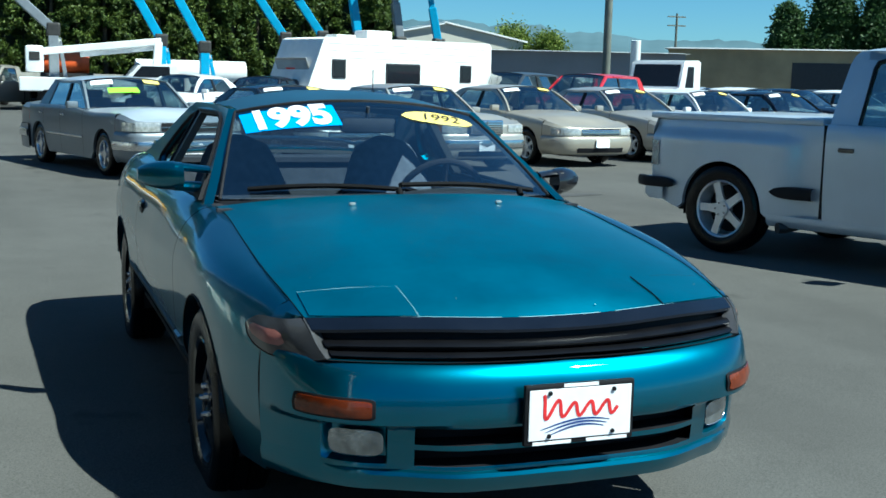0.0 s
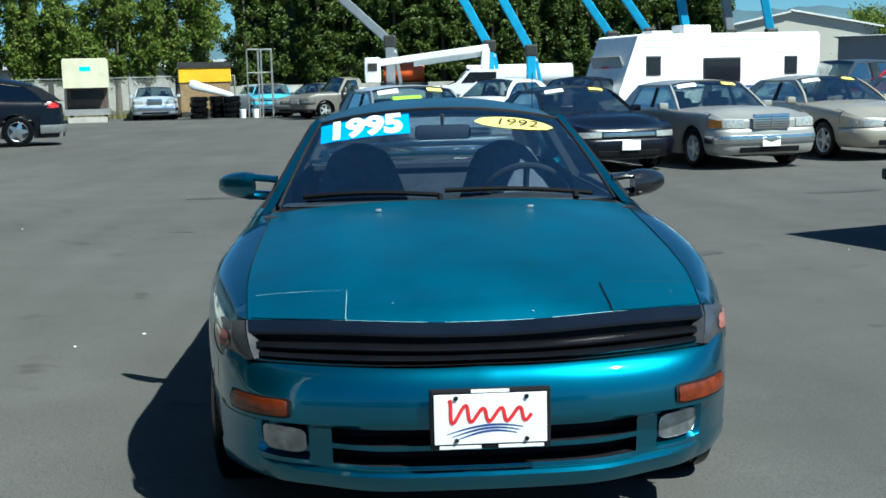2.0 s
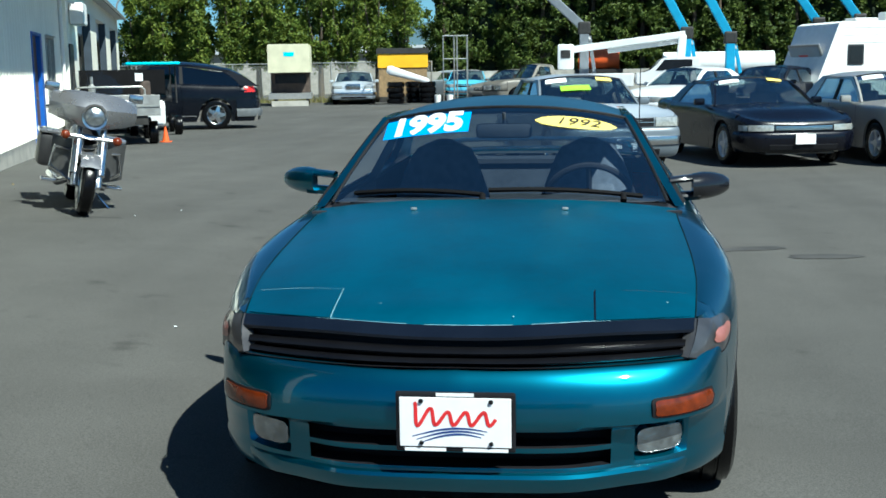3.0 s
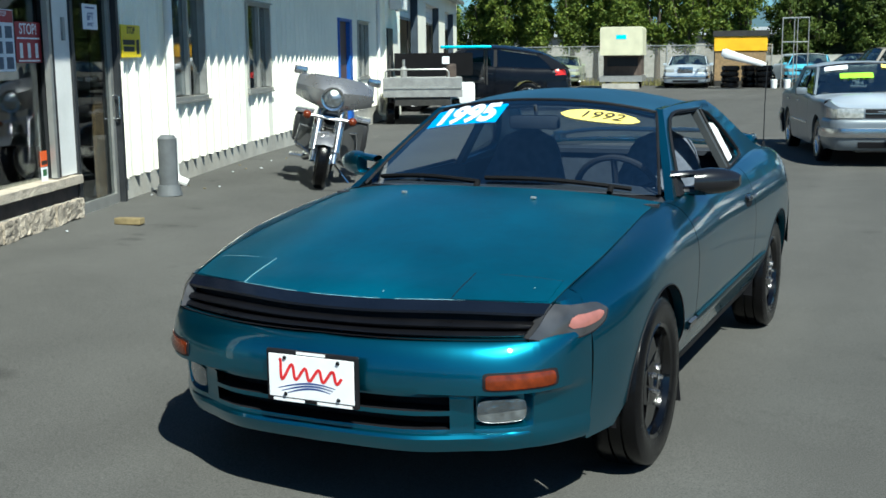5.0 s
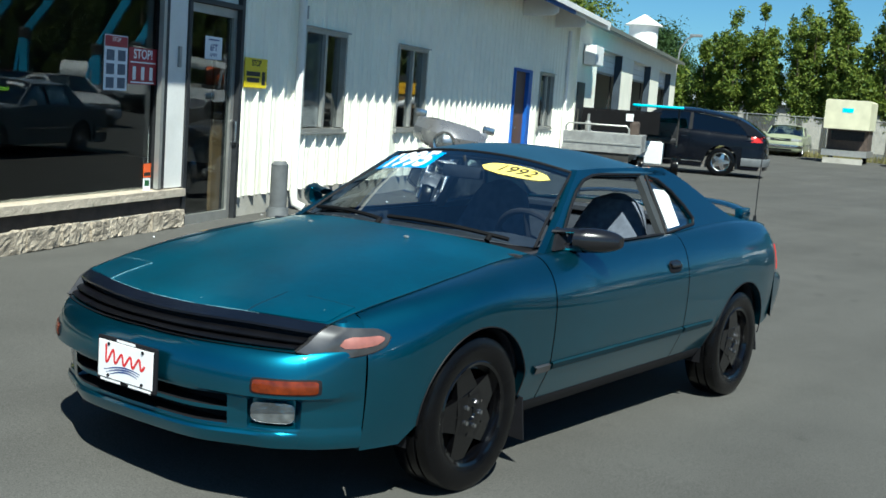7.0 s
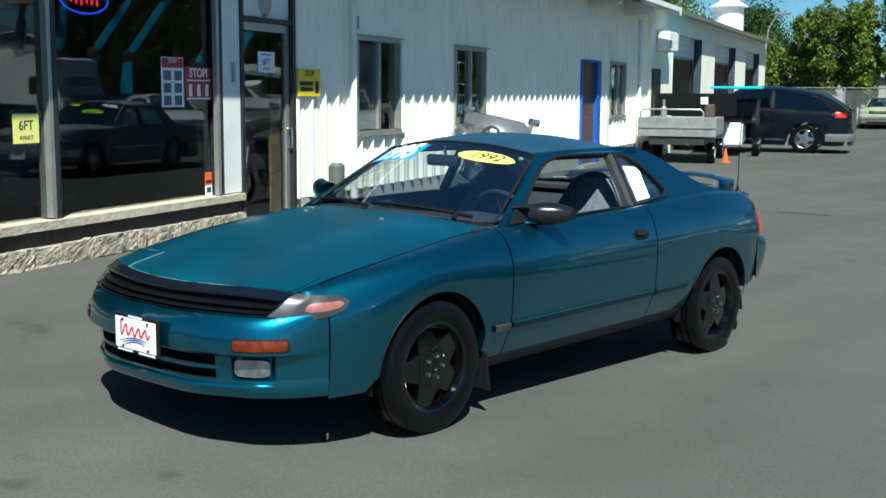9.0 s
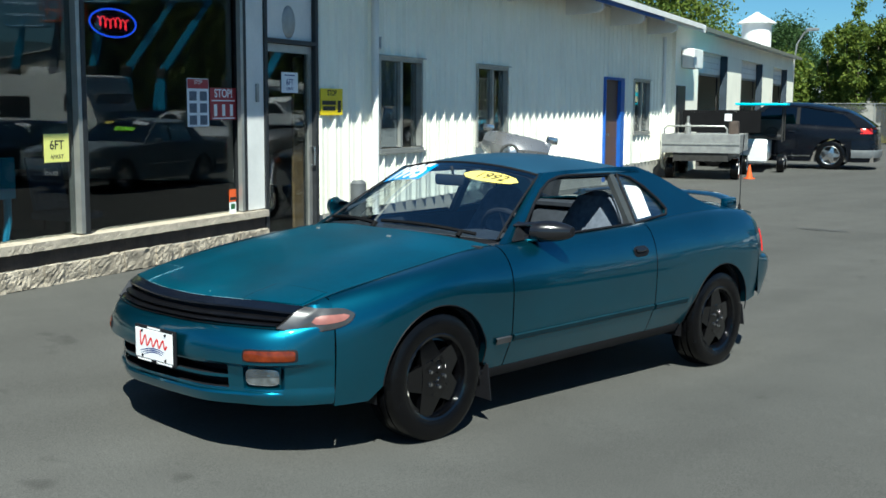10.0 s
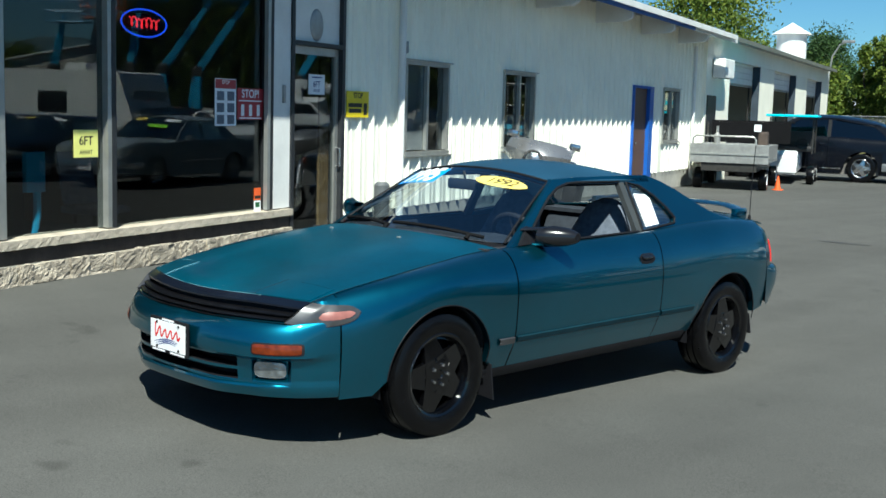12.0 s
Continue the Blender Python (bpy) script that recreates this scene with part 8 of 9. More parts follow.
# poplars in clumps behind the fence
for i, (x, y, h, r) in enumerate([(-21.7, 52.6, 5.7, 0.95), (-20.4, 52.0, 6.8, 1.05), (-19.2, 52.6, 7.1, 1.05), (-18.4, 51.7, 5.9, 0.85), (-16.8, 52.2, 7.5, 1.05), (-15.8, 52.9, 7.9, 1.05), (-14.9, 52.3, 6.6, 0.9), (-13.8, 52.0, 5.3, 0.9),
                                  (-12.5, 52.3, 8.3, 1.05), (-11.2, 52.8, 8.0, 1.1), (-9.9, 53.6, 8.6, 1.2), (-8.7, 54.4, 9.0, 1.3)]):
    poplar(x, y, h, r, 20 + i)
# dense cypress hedge: three forms, repeated
forms = [tree("cypress_tree", -6.8 + 1.25 * i, 56.0 + (i % 3) * 0.5, 8.6 + 0.5 * (i % 2), 1.15, M["leaf_hedge"], "dense dark cypress in a tall hedge", 60 + i, base=0.04, clumps=190, count=17000, size=0.105, lobes=0.5, taper=0.45, group="cypress hedge", tight=0.72, limbs=False) for i in range(3)]
rng = random.Random(8)
for i in range(3, 20):
    o = copy_thing(forms[i % 3], pose(-6.8 + 1.25 * i, 56.0 + rng.uniform(-0.4, 0.6), 0, 0, 0, rng.uniform(0, 360)))
    o.scale = (1, 1, rng.uniform(0.92, 1.1))
# dark upright sheet added inside the hedge, painted as its shade
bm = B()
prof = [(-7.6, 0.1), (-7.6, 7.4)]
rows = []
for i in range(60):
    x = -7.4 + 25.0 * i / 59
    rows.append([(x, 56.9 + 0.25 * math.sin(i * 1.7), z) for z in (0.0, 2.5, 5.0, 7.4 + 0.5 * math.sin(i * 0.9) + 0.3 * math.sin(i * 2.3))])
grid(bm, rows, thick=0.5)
solid("hedge_depth", bm, M["hedge_shade"], "dark sheet that paints the shade inside the cypress hedge", "hedge", kind="stuff")
# other trees
for i, (x, y, h, r, lab) in enumerate([(36.9, 83, 5.6, 2.7, "round leafy tree before the hills"), (39.6, 82, 5.2, 2.4, "round leafy tree before the hills"), (62.6, 82, 8.7, 1.9, "slim dark tree beyond the brown shed"), (71, 78, 11.5, 4.2, "tall dark tree beyond the brown shed"), (-27.8, 46.5, 9.4, 4.0, "leafy tree behind the workshop roof"), (-24.6, 53.0, 4.1, 1.7, "leafy tree beyond the workshop end"), (-36.0, 75.5, 7.4, 3.4, "leafy tree beyond the workshop"), (-33.5, 60.0, 6.0, 3.6, "low tree in the distance"), (-40, 70, 6.5, 4.2, "low tree in the distance"), (66.5, 81, 10.4, 2.7, "tall dark tree beyond the brown shed")]):
    tree("broadleaf_tree", x, y, h, r, M["leaf_far"] if i in (2, 3, 6, 9) else M["leaf_poplar"], lab, 120 + i, base=0.18, clumps=220 if i in (2, 3, 9) else 150, count=52000 if i in (2, 3, 9) else 22000, size=0.17 if i in (2, 3, 9) else 0.105, taper=0.8, group="broadleaf trees")

# dry grass at the fence
bm = B()
vs, fs = [], []
rg = np.random.default_rng(3)
for k in range(2600):
    x, y = rg.uniform(-24, -6.5), 49.6 + rg.uniform(0, 1.2)
    h, w, a = rg.uniform(0.12, 0.45), 0.02, rg.uniform(0, 3.1)
    n0 = len(vs)
    vs += [(x - w * math.cos(a), y - w * math.sin(a), 0), (x + w * math.cos(a), y + w * math.sin(a), 0), (x + rg.normal(0, 0.08), y + rg.normal(0, 0.08), h)]
    fs.append((n0, n0 + 1, n0 + 2))
me = bpy.data.meshes.new("grass")
me.from_pydata(vs, [], fs)
M["grass"] = leaf_mat("dry_grass", (0.12, 0.13, 0.04), (0.32, 0.28, 0.12))
me.materials.append(M["grass"])
bm.free()
tagged(new("grass", me), "dry tufts of grass along the fence", "grass", kind="stuff")

# ---- distance ----
def house(name, m, size, ridge, wallmat, label, doors=(), gable=False):
    root = thing(name, m, label, "building", "far buildings")
    lx, ly, h = size
    part("wall", span(B(), (0, 0, 0), (lx, ly, h)), wallmat, root)
    bm = B()
    if gable:
        prism(bm, [(0, h + 0.001), (lx, h + 0.001), (lx / 2, h + ridge)], lambda x, z, d: (x, d, z), ly)
        part("gable", bm, wallmat, root)
        for a, b in ((-0.3, lx / 2), (lx + 0.3, lx / 2)):
            bm = B()
            grid(bm, [[(a, -0.3, h - 0.02), (b, -0.3, h + ridge + 0.02)], [(a, ly + 0.3, h - 0.02), (b, ly + 0.3, h + ridge + 0.02)]], thick=0.12)
            part("roof", bm, M["trim_white"], root)
    else:
        prism(bm, [(-0.3, h + 0.001), (ly + 0.3, h + 0.001), (ly / 2, h + ridge)], lambda y, z, d: (d - 0.3, y, z), lx + 0.6)
        part("roof", bm, M["roof"], root)
    for a, b, z0, z1 in doors:
        part("window", span(B(), (a, -0.05, z0), (b, -0.002, z1)), M["dark_frame"], root)
    return root


house("tan_warehouse", pose(24.0, 82.5, 0, 0, 0, -6), (13.0, 20, 4.6), 1.3, M["tan_wall"], "tan steel warehouse beyond the yard", gable=True)
house("grey_store", pose(26.0, 61.5, 0, 0, 0, -26.5), (11.5, 14, 3.35), 0.25, M["grey_wall"], "long grey block store beyond the yard", [(9.5, 10.8, 0.1, 2.4)])
# the wide dark slab is no window: it paints the open bay's shade
house("brown_shed", pose(45.4, 73.3, 0, 0, 0, -36), (17.0, 12, 4.3), 0.3, M["brown_wall"], "brown open shed beyond the yard", [(9.0, 16.5, 0.3, 3.4)])
house("white_sheds", pose(-44.0, 66, 0, 0, 0, 6), (36.0, 8, 2.6), 0.5, M["concrete"], "weathered pale low sheds behind the trees", [(4, 6, 0.2, 2.2), (10, 12, 0.8, 1.9), (18, 20, 0.8, 1.9)])
# the next two are added buildings that the camera never faces
house("side_shed", pose(58.0, 40, 0, 0, 0, -70), (26.0, 10, 3.6), 0.8, M["tan_wall"], "unseen tan shed added at the side of the yard", [(4, 8, 0.1, 3), (12, 16, 0.1, 3)])
house("street_block", pose(20.0, -46, 0, 0, 0, 175), (60.0, 12, 5.0), 0.8, M["tan_wall"], "unseen low tan block added behind the camera", [(6, 10, 0.5, 3), (16, 20, 0.5, 3), (28, 32, 0.5, 3), (42, 46, 0.5, 3)])
lp = thing("lamp_post", pose(17.7, 31.7, 0), "weathered tall yard lamp post", "lamp post")
part("pole", cyl(B(), (0, 0, 0), (0, 0, 8.5), 0.15, 0.11, 12), M["pole"], lp, smooth=True)
part("base", cyl(B(), (0, 0, 0), (0, 0, 0.5), 0.3, n=14), M["concrete"], lp)
sl = thing("street_lamp", pose(-18.2, 40.9, 0), "grey street lamp with an angled head", "street lamp")
bm = B()
tube(bm, [(0, 0, 0), (0.05, 0, 3.4), (0.15, 0, 4.2), (0.45, 0, 4.65), (0.75, 0, 4.75)], 0.035, 8)
part("pole", bm, M["galv"], sl, smooth=True)
part("head", box(B(), (0.8, 0, 4.76), (0.5, 0.2, 0.12), 0.04), M["galv"], sl)
up = thing("utility_pole", pose(78.4, 125.9, 0), "distant utility pole with cross arms", "utility pole")
part("pole", cyl(B(), (0, 0, 0), (0, 0, 10.7), 0.2, 0.14, 8), M["pole"], up)
for z in (10.2, 9.1):
    part("cross_arm", span(B(), (-1.3, -0.08, z), (1.3, 0.08, z + 0.16)), M["pole"], up)
# distance haze is painted into the hills' bluish base colour
M["hill"] = shader("wooded_hill_painted_haze", (0.080, 0.130, 0.155), 1.0, 0.0, 0.12, 0.006, spec=0.0)
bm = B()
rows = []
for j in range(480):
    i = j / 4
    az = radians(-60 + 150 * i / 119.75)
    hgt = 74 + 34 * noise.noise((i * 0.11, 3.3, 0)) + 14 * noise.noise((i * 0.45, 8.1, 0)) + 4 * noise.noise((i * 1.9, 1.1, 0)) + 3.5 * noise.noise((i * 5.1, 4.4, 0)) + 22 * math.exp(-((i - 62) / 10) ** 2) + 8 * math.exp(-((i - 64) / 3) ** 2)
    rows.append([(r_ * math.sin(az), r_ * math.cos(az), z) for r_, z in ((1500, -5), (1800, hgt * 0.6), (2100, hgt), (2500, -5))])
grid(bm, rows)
solid("hills", bm, M["hill"], "wooded hills on the horizon with blue haze painted in", "hills", kind="structure", smooth=True)


# ---- motorcycle ----
def motorcycle():
    rz = 28
    a = radians(rz)
    ox, oy = -4.28 - 0.74 * math.sin(a), 6.25 + 0.74 * math.cos(a)
    m = Matrix.Translation((ox, oy, rise(ox, oy) - 0.01)) @ Matrix.Rotation(a, 4, "Z") @ Matrix.Rotation(radians(11), 4, "Y") @ Matrix.Scale(0.9, 4)
    root = thing("touring_motorcycle", m, "silver touring motorcycle with batwing fairing and saddlebags on its side stand", "motorcycle")
    for y, r, w in ((-0.82, 0.315, 0.14), (0.82, 0.315, 0.17)):
        base = Matrix.Translation((0, y, r)) @ Matrix.Rotation(math.pi / 2, 4, "Y")
        bm = B()
        lathe(bm, [(r * 0.66, -w * 0.4), (r * 0.86, -w * 0.5), (r * 0.97, -w * 0.3), (r, 0), (r * 0.97, w * 0.3), (r * 0.86, w * 0.5), (r * 0.66, w * 0.4)], 36, base)
        t = part("tyre", bm, M["rubber"], root, smooth=True)
        bm = B()
        lathe(bm, [(r * 0.67, -w * 0.35), (r * 0.6, -0.02), (0.06, -0.03), (0.06, 0.03), (r * 0.6, 0.02), (r * 0.67, w * 0.35)], 36, base)
        part("rim", bm, M["alloy"], t, smooth=True)
        for sx in (-0.085, 0.085):
            part("brake_disc", cyl(B(), (sx - 0.004, y, r), (sx + 0.004, y, r), 0.15, n=28), M["chrome"], t)
        bm = B()
        rows = []
        for k in np.linspace(0.35 if y < 0 else -0.3, 1.9 if y < 0 else 2.2, 16):
            rows.append([(x, y - (r + 0.035) * math.cos(k + 0.3) * 1.0, r + (r + 0.035 - abs(x) * 0.25) * math.sin(k + 0.3)) for x in (-0.1, -0.085, -0.04, 0, 0.04, 0.085, 0.1)])
        grid(bm, rows, thick=0.006)
        part("mudguard", bm, M["bike_silver"], root, "silver mudguard", smooth=True)
    for sx in (-0.12, 0.12):
        bm = B()
        cyl(bm, (sx, -0.80, 0.30), (sx, -0.52, 0.98), 0.034, n=14)
        part("fork_leg", bm, M["chrome"], root, "chrome fork leg", smooth=True)
        bm = B()
        cyl(bm, (sx * 1.02, -0.76, 0.42), (sx * 1.02, -0.60, 0.80), 0.056, n=14)
        part("fork_shroud", bm, M["chrome"], root, smooth=True)
    # batwing fairing
    bm = B()
    rows = []
    for u in np.linspace(-1, 1, 21):
        x = 0.43 * u
        back = 0.26 * u * u
        zt = 1.25 - 0.05 * abs(u) ** 3
        zb = 0.90 + 0.10 * abs(u) ** 1.5
        rows.append([(x, -0.70 + back + q, zb + (zt - zb) * v) for v, q in ((0, 0.06), (0.25, 0.0), (0.55, -0.01), (0.85, 0.06), (1.0, 0.17))])
    grid(bm, rows, thick=0.02)
    fairing = part("fairing", bm, M["bike_silver"], root, "wide silver batwing fairing", smooth=True)
    bm = B()
    rows = []
    for u in np.linspace(-1, 1, 13):
        rows.append([(0.27 * u, -0.58 + 0.12 * u * u + 0.16 * v, 1.21 - 0.02 * u * u + 0.28 * v * (1 - 0.35 * u * u)) for v in np.linspace(0, 1, 5)])
    grid(bm, rows)
    ws = part("screen", bm, M["clear_screen"], fairing, "clear wind screen", smooth=True)
    ws.visible_shadow = False
    bm = B()
    lathe(bm, [(0.125, 0.05), (0.135, -0.01), (0.13, -0.04), (0.108, -0.035)], 28, Matrix.Translation((0, -0.71, 1.02)) @ Matrix.Rotation(math.pi / 2, 4, "X") @ Matrix.Rotation(math.pi, 4, "X"))
    ring = part("headlamp_ring", bm, M["chrome"], fairing, "chrome headlamp ring", smooth=True)
    bm = B()
    lathe(bm, [(0.113, 0.0), (0.085, 0.025), (0.001, 0.04)], 28, Matrix.Translation((0, -0.72, 1.02)) @ Matrix.Rotation(math.pi / 2, 4, "X"))
    part("headlamp", bm, M["clear_lens"], ring, smooth=True)
    bm = B()
    tube(bm, [(-0.27, -0.66, 0.80), (0.27, -0.66, 0.80)], 0.022, 8)
    bar = part("lamp_bar", bm, M["chrome"], root, smooth=True)
    for sx in (-0.26, 0.26):
        bm = B()
        bmesh.ops.create_uvsphere(bm, u_segments=14, v_segments=8, radius=0.05, matrix=Matrix.Translation((sx, -0.69, 0.80)))
        part("indicator", bm, M["amber"], bar, "amber indicator", smooth=True)
    # leg shields, engine, tank, seat
    for sg in (1, -1):
        bm = B()
        rows = [[(sg * (0.16 + 0.2 * u), -0.38 + 0.12 * u * u, 0.33 + 0.06 * u + (0.43 - 0.05 * u) * v) for v in np.linspace(0, 1, 5)] for u in np.linspace(0, 1, 6)]
        grid(bm, rows, thick=0.05)
        part("leg_shield", bm, M["bike_grey"], root, "dark grey lower fairing", smooth=True)
        bm = B()
        tube(bm, [(sg * 0.1, -0.35, 0.62), (sg * 0.33, -0.42, 0.66), (sg * 0.36, -0.42, 0.45), (sg * 0.12, -0.35, 0.3)], 0.018, 8)
        part("crash_bar", bm, M["chrome"], root, smooth=True)
        bm = B()
        box(bm, (sg * 0.36, 0.72, 0.56), (0.2, 0.62, 0.36), 0.06)
        bag = part("saddlebag", bm, M["leather"], root, "dark hard saddlebag", smooth=True)
        part("bag_lid", box(B(), (sg * 0.36, 0.72, 0.77), (0.22, 0.64, 0.05), 0.02), M["bike_silver"], bag, smooth=True)
        bm = B()
        tube(bm, [(sg * 0.1, -0.2, 0.35), (sg * 0.24, 0.0, 0.26), (sg * 0.27, 1.1, 0.26)], 0.045, 10)
        part("exhaust", bm, M["chrome"], root, smooth=True)
        bm = B()
        box(bm, (sg * 0.34, -0.1, 0.28), (0.16, 0.3, 0.03), 0.008)
        part("floorboard", bm, M["chrome"], root)
        bm = B()
        tube(bm, [(sg * 0.05, -0.42, 1.02), (sg * 0.3, -0.3, 1.08), (sg * 0.42, -0.15, 1.05)], 0.014, 8)
        cyl(bm, (sg * 0.34, -0.27, 1.07), (sg * 0.45, -0.12, 1.045), 0.02)
        bars = part("handlebar", bm, M["chrome"], root, smooth=True)
        bm = B()
        tube(bm, [(sg * 0.36, -0.25, 1.08), (sg * 0.42, -0.3, 1.24)], 0.008, 6)
        box(bm, (sg * 0.43, -0.3, 1.27), (0.15, 0.03, 0.09), 0.02)
        part("mirror", bm, M["chrome"], bars, smooth=True)
    bm = B()
    for s in (-22, 22):
        mm = Matrix.Translation((0, 0.0, 0.42)) @ Matrix.Rotation(radians(s), 4, "X")
        for k in range(6):
            cyl(bm, mm @ Vector((0, 0, 0.06 + 0.045 * k)), mm @ Vector((0, 0, 0.085 + 0.045 * k)), 0.1, n=18)
    box(bm, (0, 0.1, 0.36), (0.3, 0.7, 0.24), 0.06)
    part("engine", bm, M["chrome"], root, "chromed v-twin engine")
    bm = B()
    rows = []
    for u in np.linspace(0, 1, 9):
        wd, hh = 0.16 * math.sin(math.pi * (0.15 + 0.75 * u)) + 0.03, 0.13 * math.sin(math.pi * (0.2 + 0.7 * u)) + 0.02
        rows.append([(wd * math.cos(q), -0.35 + 0.6 * u, 0.80 + hh * math.sin(q)) for q in np.linspace(0, 2 * math.pi, 16, endpoint=False)])
    grid(bm, rows, close=True)
    part("fuel_tank", bm, M["bike_silver"], root, "silver fuel tank", smooth=True)
    bm = B()
    box(bm, (0, 0.42, 0.74), (0.36, 0.5, 0.12), 0.05)
    box(bm, (0, 0.85, 0.84), (0.3, 0.4, 0.14), 0.05)
    part("saddle", bm, M["leather"], root, "black leather saddle", smooth=True)
    bm = B()
    tube(bm, [(0.1, -0.05, 0.25), (0.33, -0.12, 0.04)], 0.013, 6)
    part("side_stand", bm, M["chrome"], root)
    return root


motorcycle()


# ---- utility carts by the workshop ----
def cart(m):
    root = thing("utility_cart", m, "galvanised flatbed utility cart with a drop tail and black canopy", "cart")
    part("deck", span(B(), (-0.85, -0.1, 0.62), (0.85, 2.0, 0.68), 0.01), M["galv"], root)
    for nm, a, b in (("tailboard", (-0.85, -0.14, 0.60), (0.85, -0.105, 1.02)), ("side_board", (-0.85, -0.1, 0.685), (-0.815, 2.0, 1.0)), ("side_board", (0.815, -0.1, 0.685), (0.85, 2.0, 1.0)), ("front_board", (-0.81, 1.965, 0.685), (0.81, 2.0, 1.0))):
        part(nm, span(B(), a, b, 0.008), M["galv"], root)
    part("tail_rib", span(B(), (-0.84, -0.16, 0.78), (0.84, -0.141, 0.81)), M["alu"], root)
    bm = B()
    tube(bm, [(-0.8, -0.08, 0.9), (-0.8, -0.08, 1.13), (-0.74, -0.08, 1.19), (0.5, -0.08, 1.19), (0.56, -0.08, 1.13), (0.56, -0.08, 0.9)], 0.02, 8)
    part("hoop_rail", bm, M["alu"], root, smooth=True)
    part("chassis", span(B(), (-0.6, -0.1, 0.42), (0.6, 3.0, 0.60)), M["steel_dark"], root)
    for sg in (-1, 1):
        wheel(root, sg * 0.72, 0.35, 0.24, 0.13, 0.18, M["plate_white"], sg)
        wheel(root, sg * 0.72, 2.6, 0.24, 0.13, 0.18, M["plate_white"], sg)
        part("canopy_post", span(B(), (sg * 0.8 - 0.02, 2.1, 0.62), (sg * 0.8 + 0.02, 2.14, 1.5)), M["steel_dark"], root)
    part("canopy", span(B(), (-0.7, 2.05, 1.02), (1.12, 2.09, 1.5)), M["canvas"], root, "black canvas back curtain")
    part("canopy_top", span(B(), (-0.7, 2.05, 1.501), (1.12, 3.3, 1.54)), M["canvas"], root)
    part("control_box", box(B(), (0.62, 0.9, 1.1), (0.22, 0.3, 0.4), 0.05), M["rust"], root, "small engine on the deck")
    part("meter", box(B(), (0.5, 0.74, 1.38), (0.16, 0.02, 0.16)), M["paper"], root)
    bm = B()
    lathe(bm, [(0.001, 0.685), (0.07, 0.685), (0.07, 1.2), (0.03, 1.25), (0.03, 1.4), (0.001, 1.4)], 14, Matrix.Translation((-0.45, 1.2, 0)))
    part("canister", bm, M["galv"], root, smooth=True)
    return root


rc = math.degrees(math.atan2(0.27, 1.65))
cart(pose(-9.1, 18.8, 0, 0, 0, rc + 15))


def golf_cart(m):
    root = thing("golf_cart", m, "white golf cart with a bright cyan canopy", "golf cart")
    bm = B()
    prism(bm, [(-1.1, 0.25), (-1.15, 0.7), (-0.9, 0.85), (-0.45, 0.45), (0.3, 0.42), (0.35, 0.75), (1.1, 0.8), (1.15, 0.3)], lambda y, z, d: (-0.55 + d, y, z), 0.75)
    bmesh.ops.bevel(bm, geom=list(bm.edges), offset=0.04, segments=2, affect="EDGES")
    part("body", bm, M["white_car"], root, smooth=True)
    part("bench", box(box(B(), (0, 0.55, 0.85), (1.0, 0.5, 0.14), 0.05), (0, 0.82, 1.1), (1.0, 0.12, 0.4), 0.05), M["leather"], root, smooth=True)
    for sx in (-0.52, 0.52):
        for y in (-0.6, 0.95):
            part("post", cyl(B(), (sx, y, 0.75), (sx, y * 0.9, 1.64), 0.02, n=8), M["steel_dark"], root)
        for y in (-0.75, 0.75):
            wheel(root, sx, y, 0.23, 0.12, 0.18, M["plate_white"], 1 if sx > 0 else -1)
    part("canopy", box(B(), (0, 0.15, 1.69), (1.25, 2.0, 0.06), 0.025), M["cyan"], root, "cyan canopy", smooth=True)
    bm = B()
    tube(bm, [(0.25 + 0.15 * math.cos(q), -0.05 + 0.06 * math.sin(q), 0.98 + 0.13 * math.sin(q)) for q in np.linspace(0, 2 * math.pi, 18)], 0.012, 6)
    part("steering_wheel", bm, M["black_plastic"], root)
    return root


golf_cart(pose(-10.1, 23.4, 0, 0, 0, 25))
bm = B()
lathe(bm, [(0.13, 0.0), (0.13, 0.02), (0.075, 0.025), (0.018, 0.32), (0.001, 0.32)], 16)
solid("traffic_cone", bm, M["orange"], "orange traffic cone beside the cart", "cone", smooth=True, m=pose(-8.55, 20.0, 0))

# ---- small things along the office wall ----
bx, by = -5.1, 4.91
bz = rise(bx, by)
bo = thing("pipe_bollard", pose(bx, by, bz), "worn grey pipe bollard with a rounded cap", "bollard")
part("pipe", cyl(B(), (0, 0, 0), (0, 0, 0.53), 0.088, n=20), M["bollard"], bo, smooth=True)
part("foot", cyl(B(), (0, 0, 0), (0, 0, 0.10), 0.122, 0.10, n=20), M["bollard"], bo, smooth=True)
part("cap", cyl(B(), (0, 0, 0.531), (0, 0, 0.565), 0.09, 0.06, 20), M["bollard"], bo, smooth=True)
wx, wy = -4.2, 3.25
bm = B()
box(bm, (0, 0, 0.025), (0.22, 0.09, 0.05), 0.008)
solid("wood_block", bm, M["old_wood"], "short weathered wood block on the asphalt", "wood block", m=pose(wx, wy, rise(wx, wy), 0, 0, 12))


def on_wall(u, o, z):
    """Pose in the wall plane: x along the wall to the viewer's right, y up, z outwards."""
    return Matrix.Translation(wall(u, o, z)) @ Matrix(((BD.x, 0, BN.x, 0), (BD.y, 0, BN.y, 0), (0, 1, 0, 0), (0, 0, 0, 1)))


def card(name, u0, u1, z0, z1, o, mat, label, category, thick=0.004):
    root = thing(name, on_wall((u0 + u1) / 2, o, (z0 + z1) / 2), label, category)
    face = part("board", box(B(), (0, 0, 0), (u1 - u0, z1 - z0, thick), 0.0), mat, root)
    return root, face, u1 - u0, z1 - z0


def bars(face, items, mat, z=0.004):
    for x, y, w, h in items:
        part("print_bar", box(B(), (x, y, z), (w, h, 0.001)), mat, face)


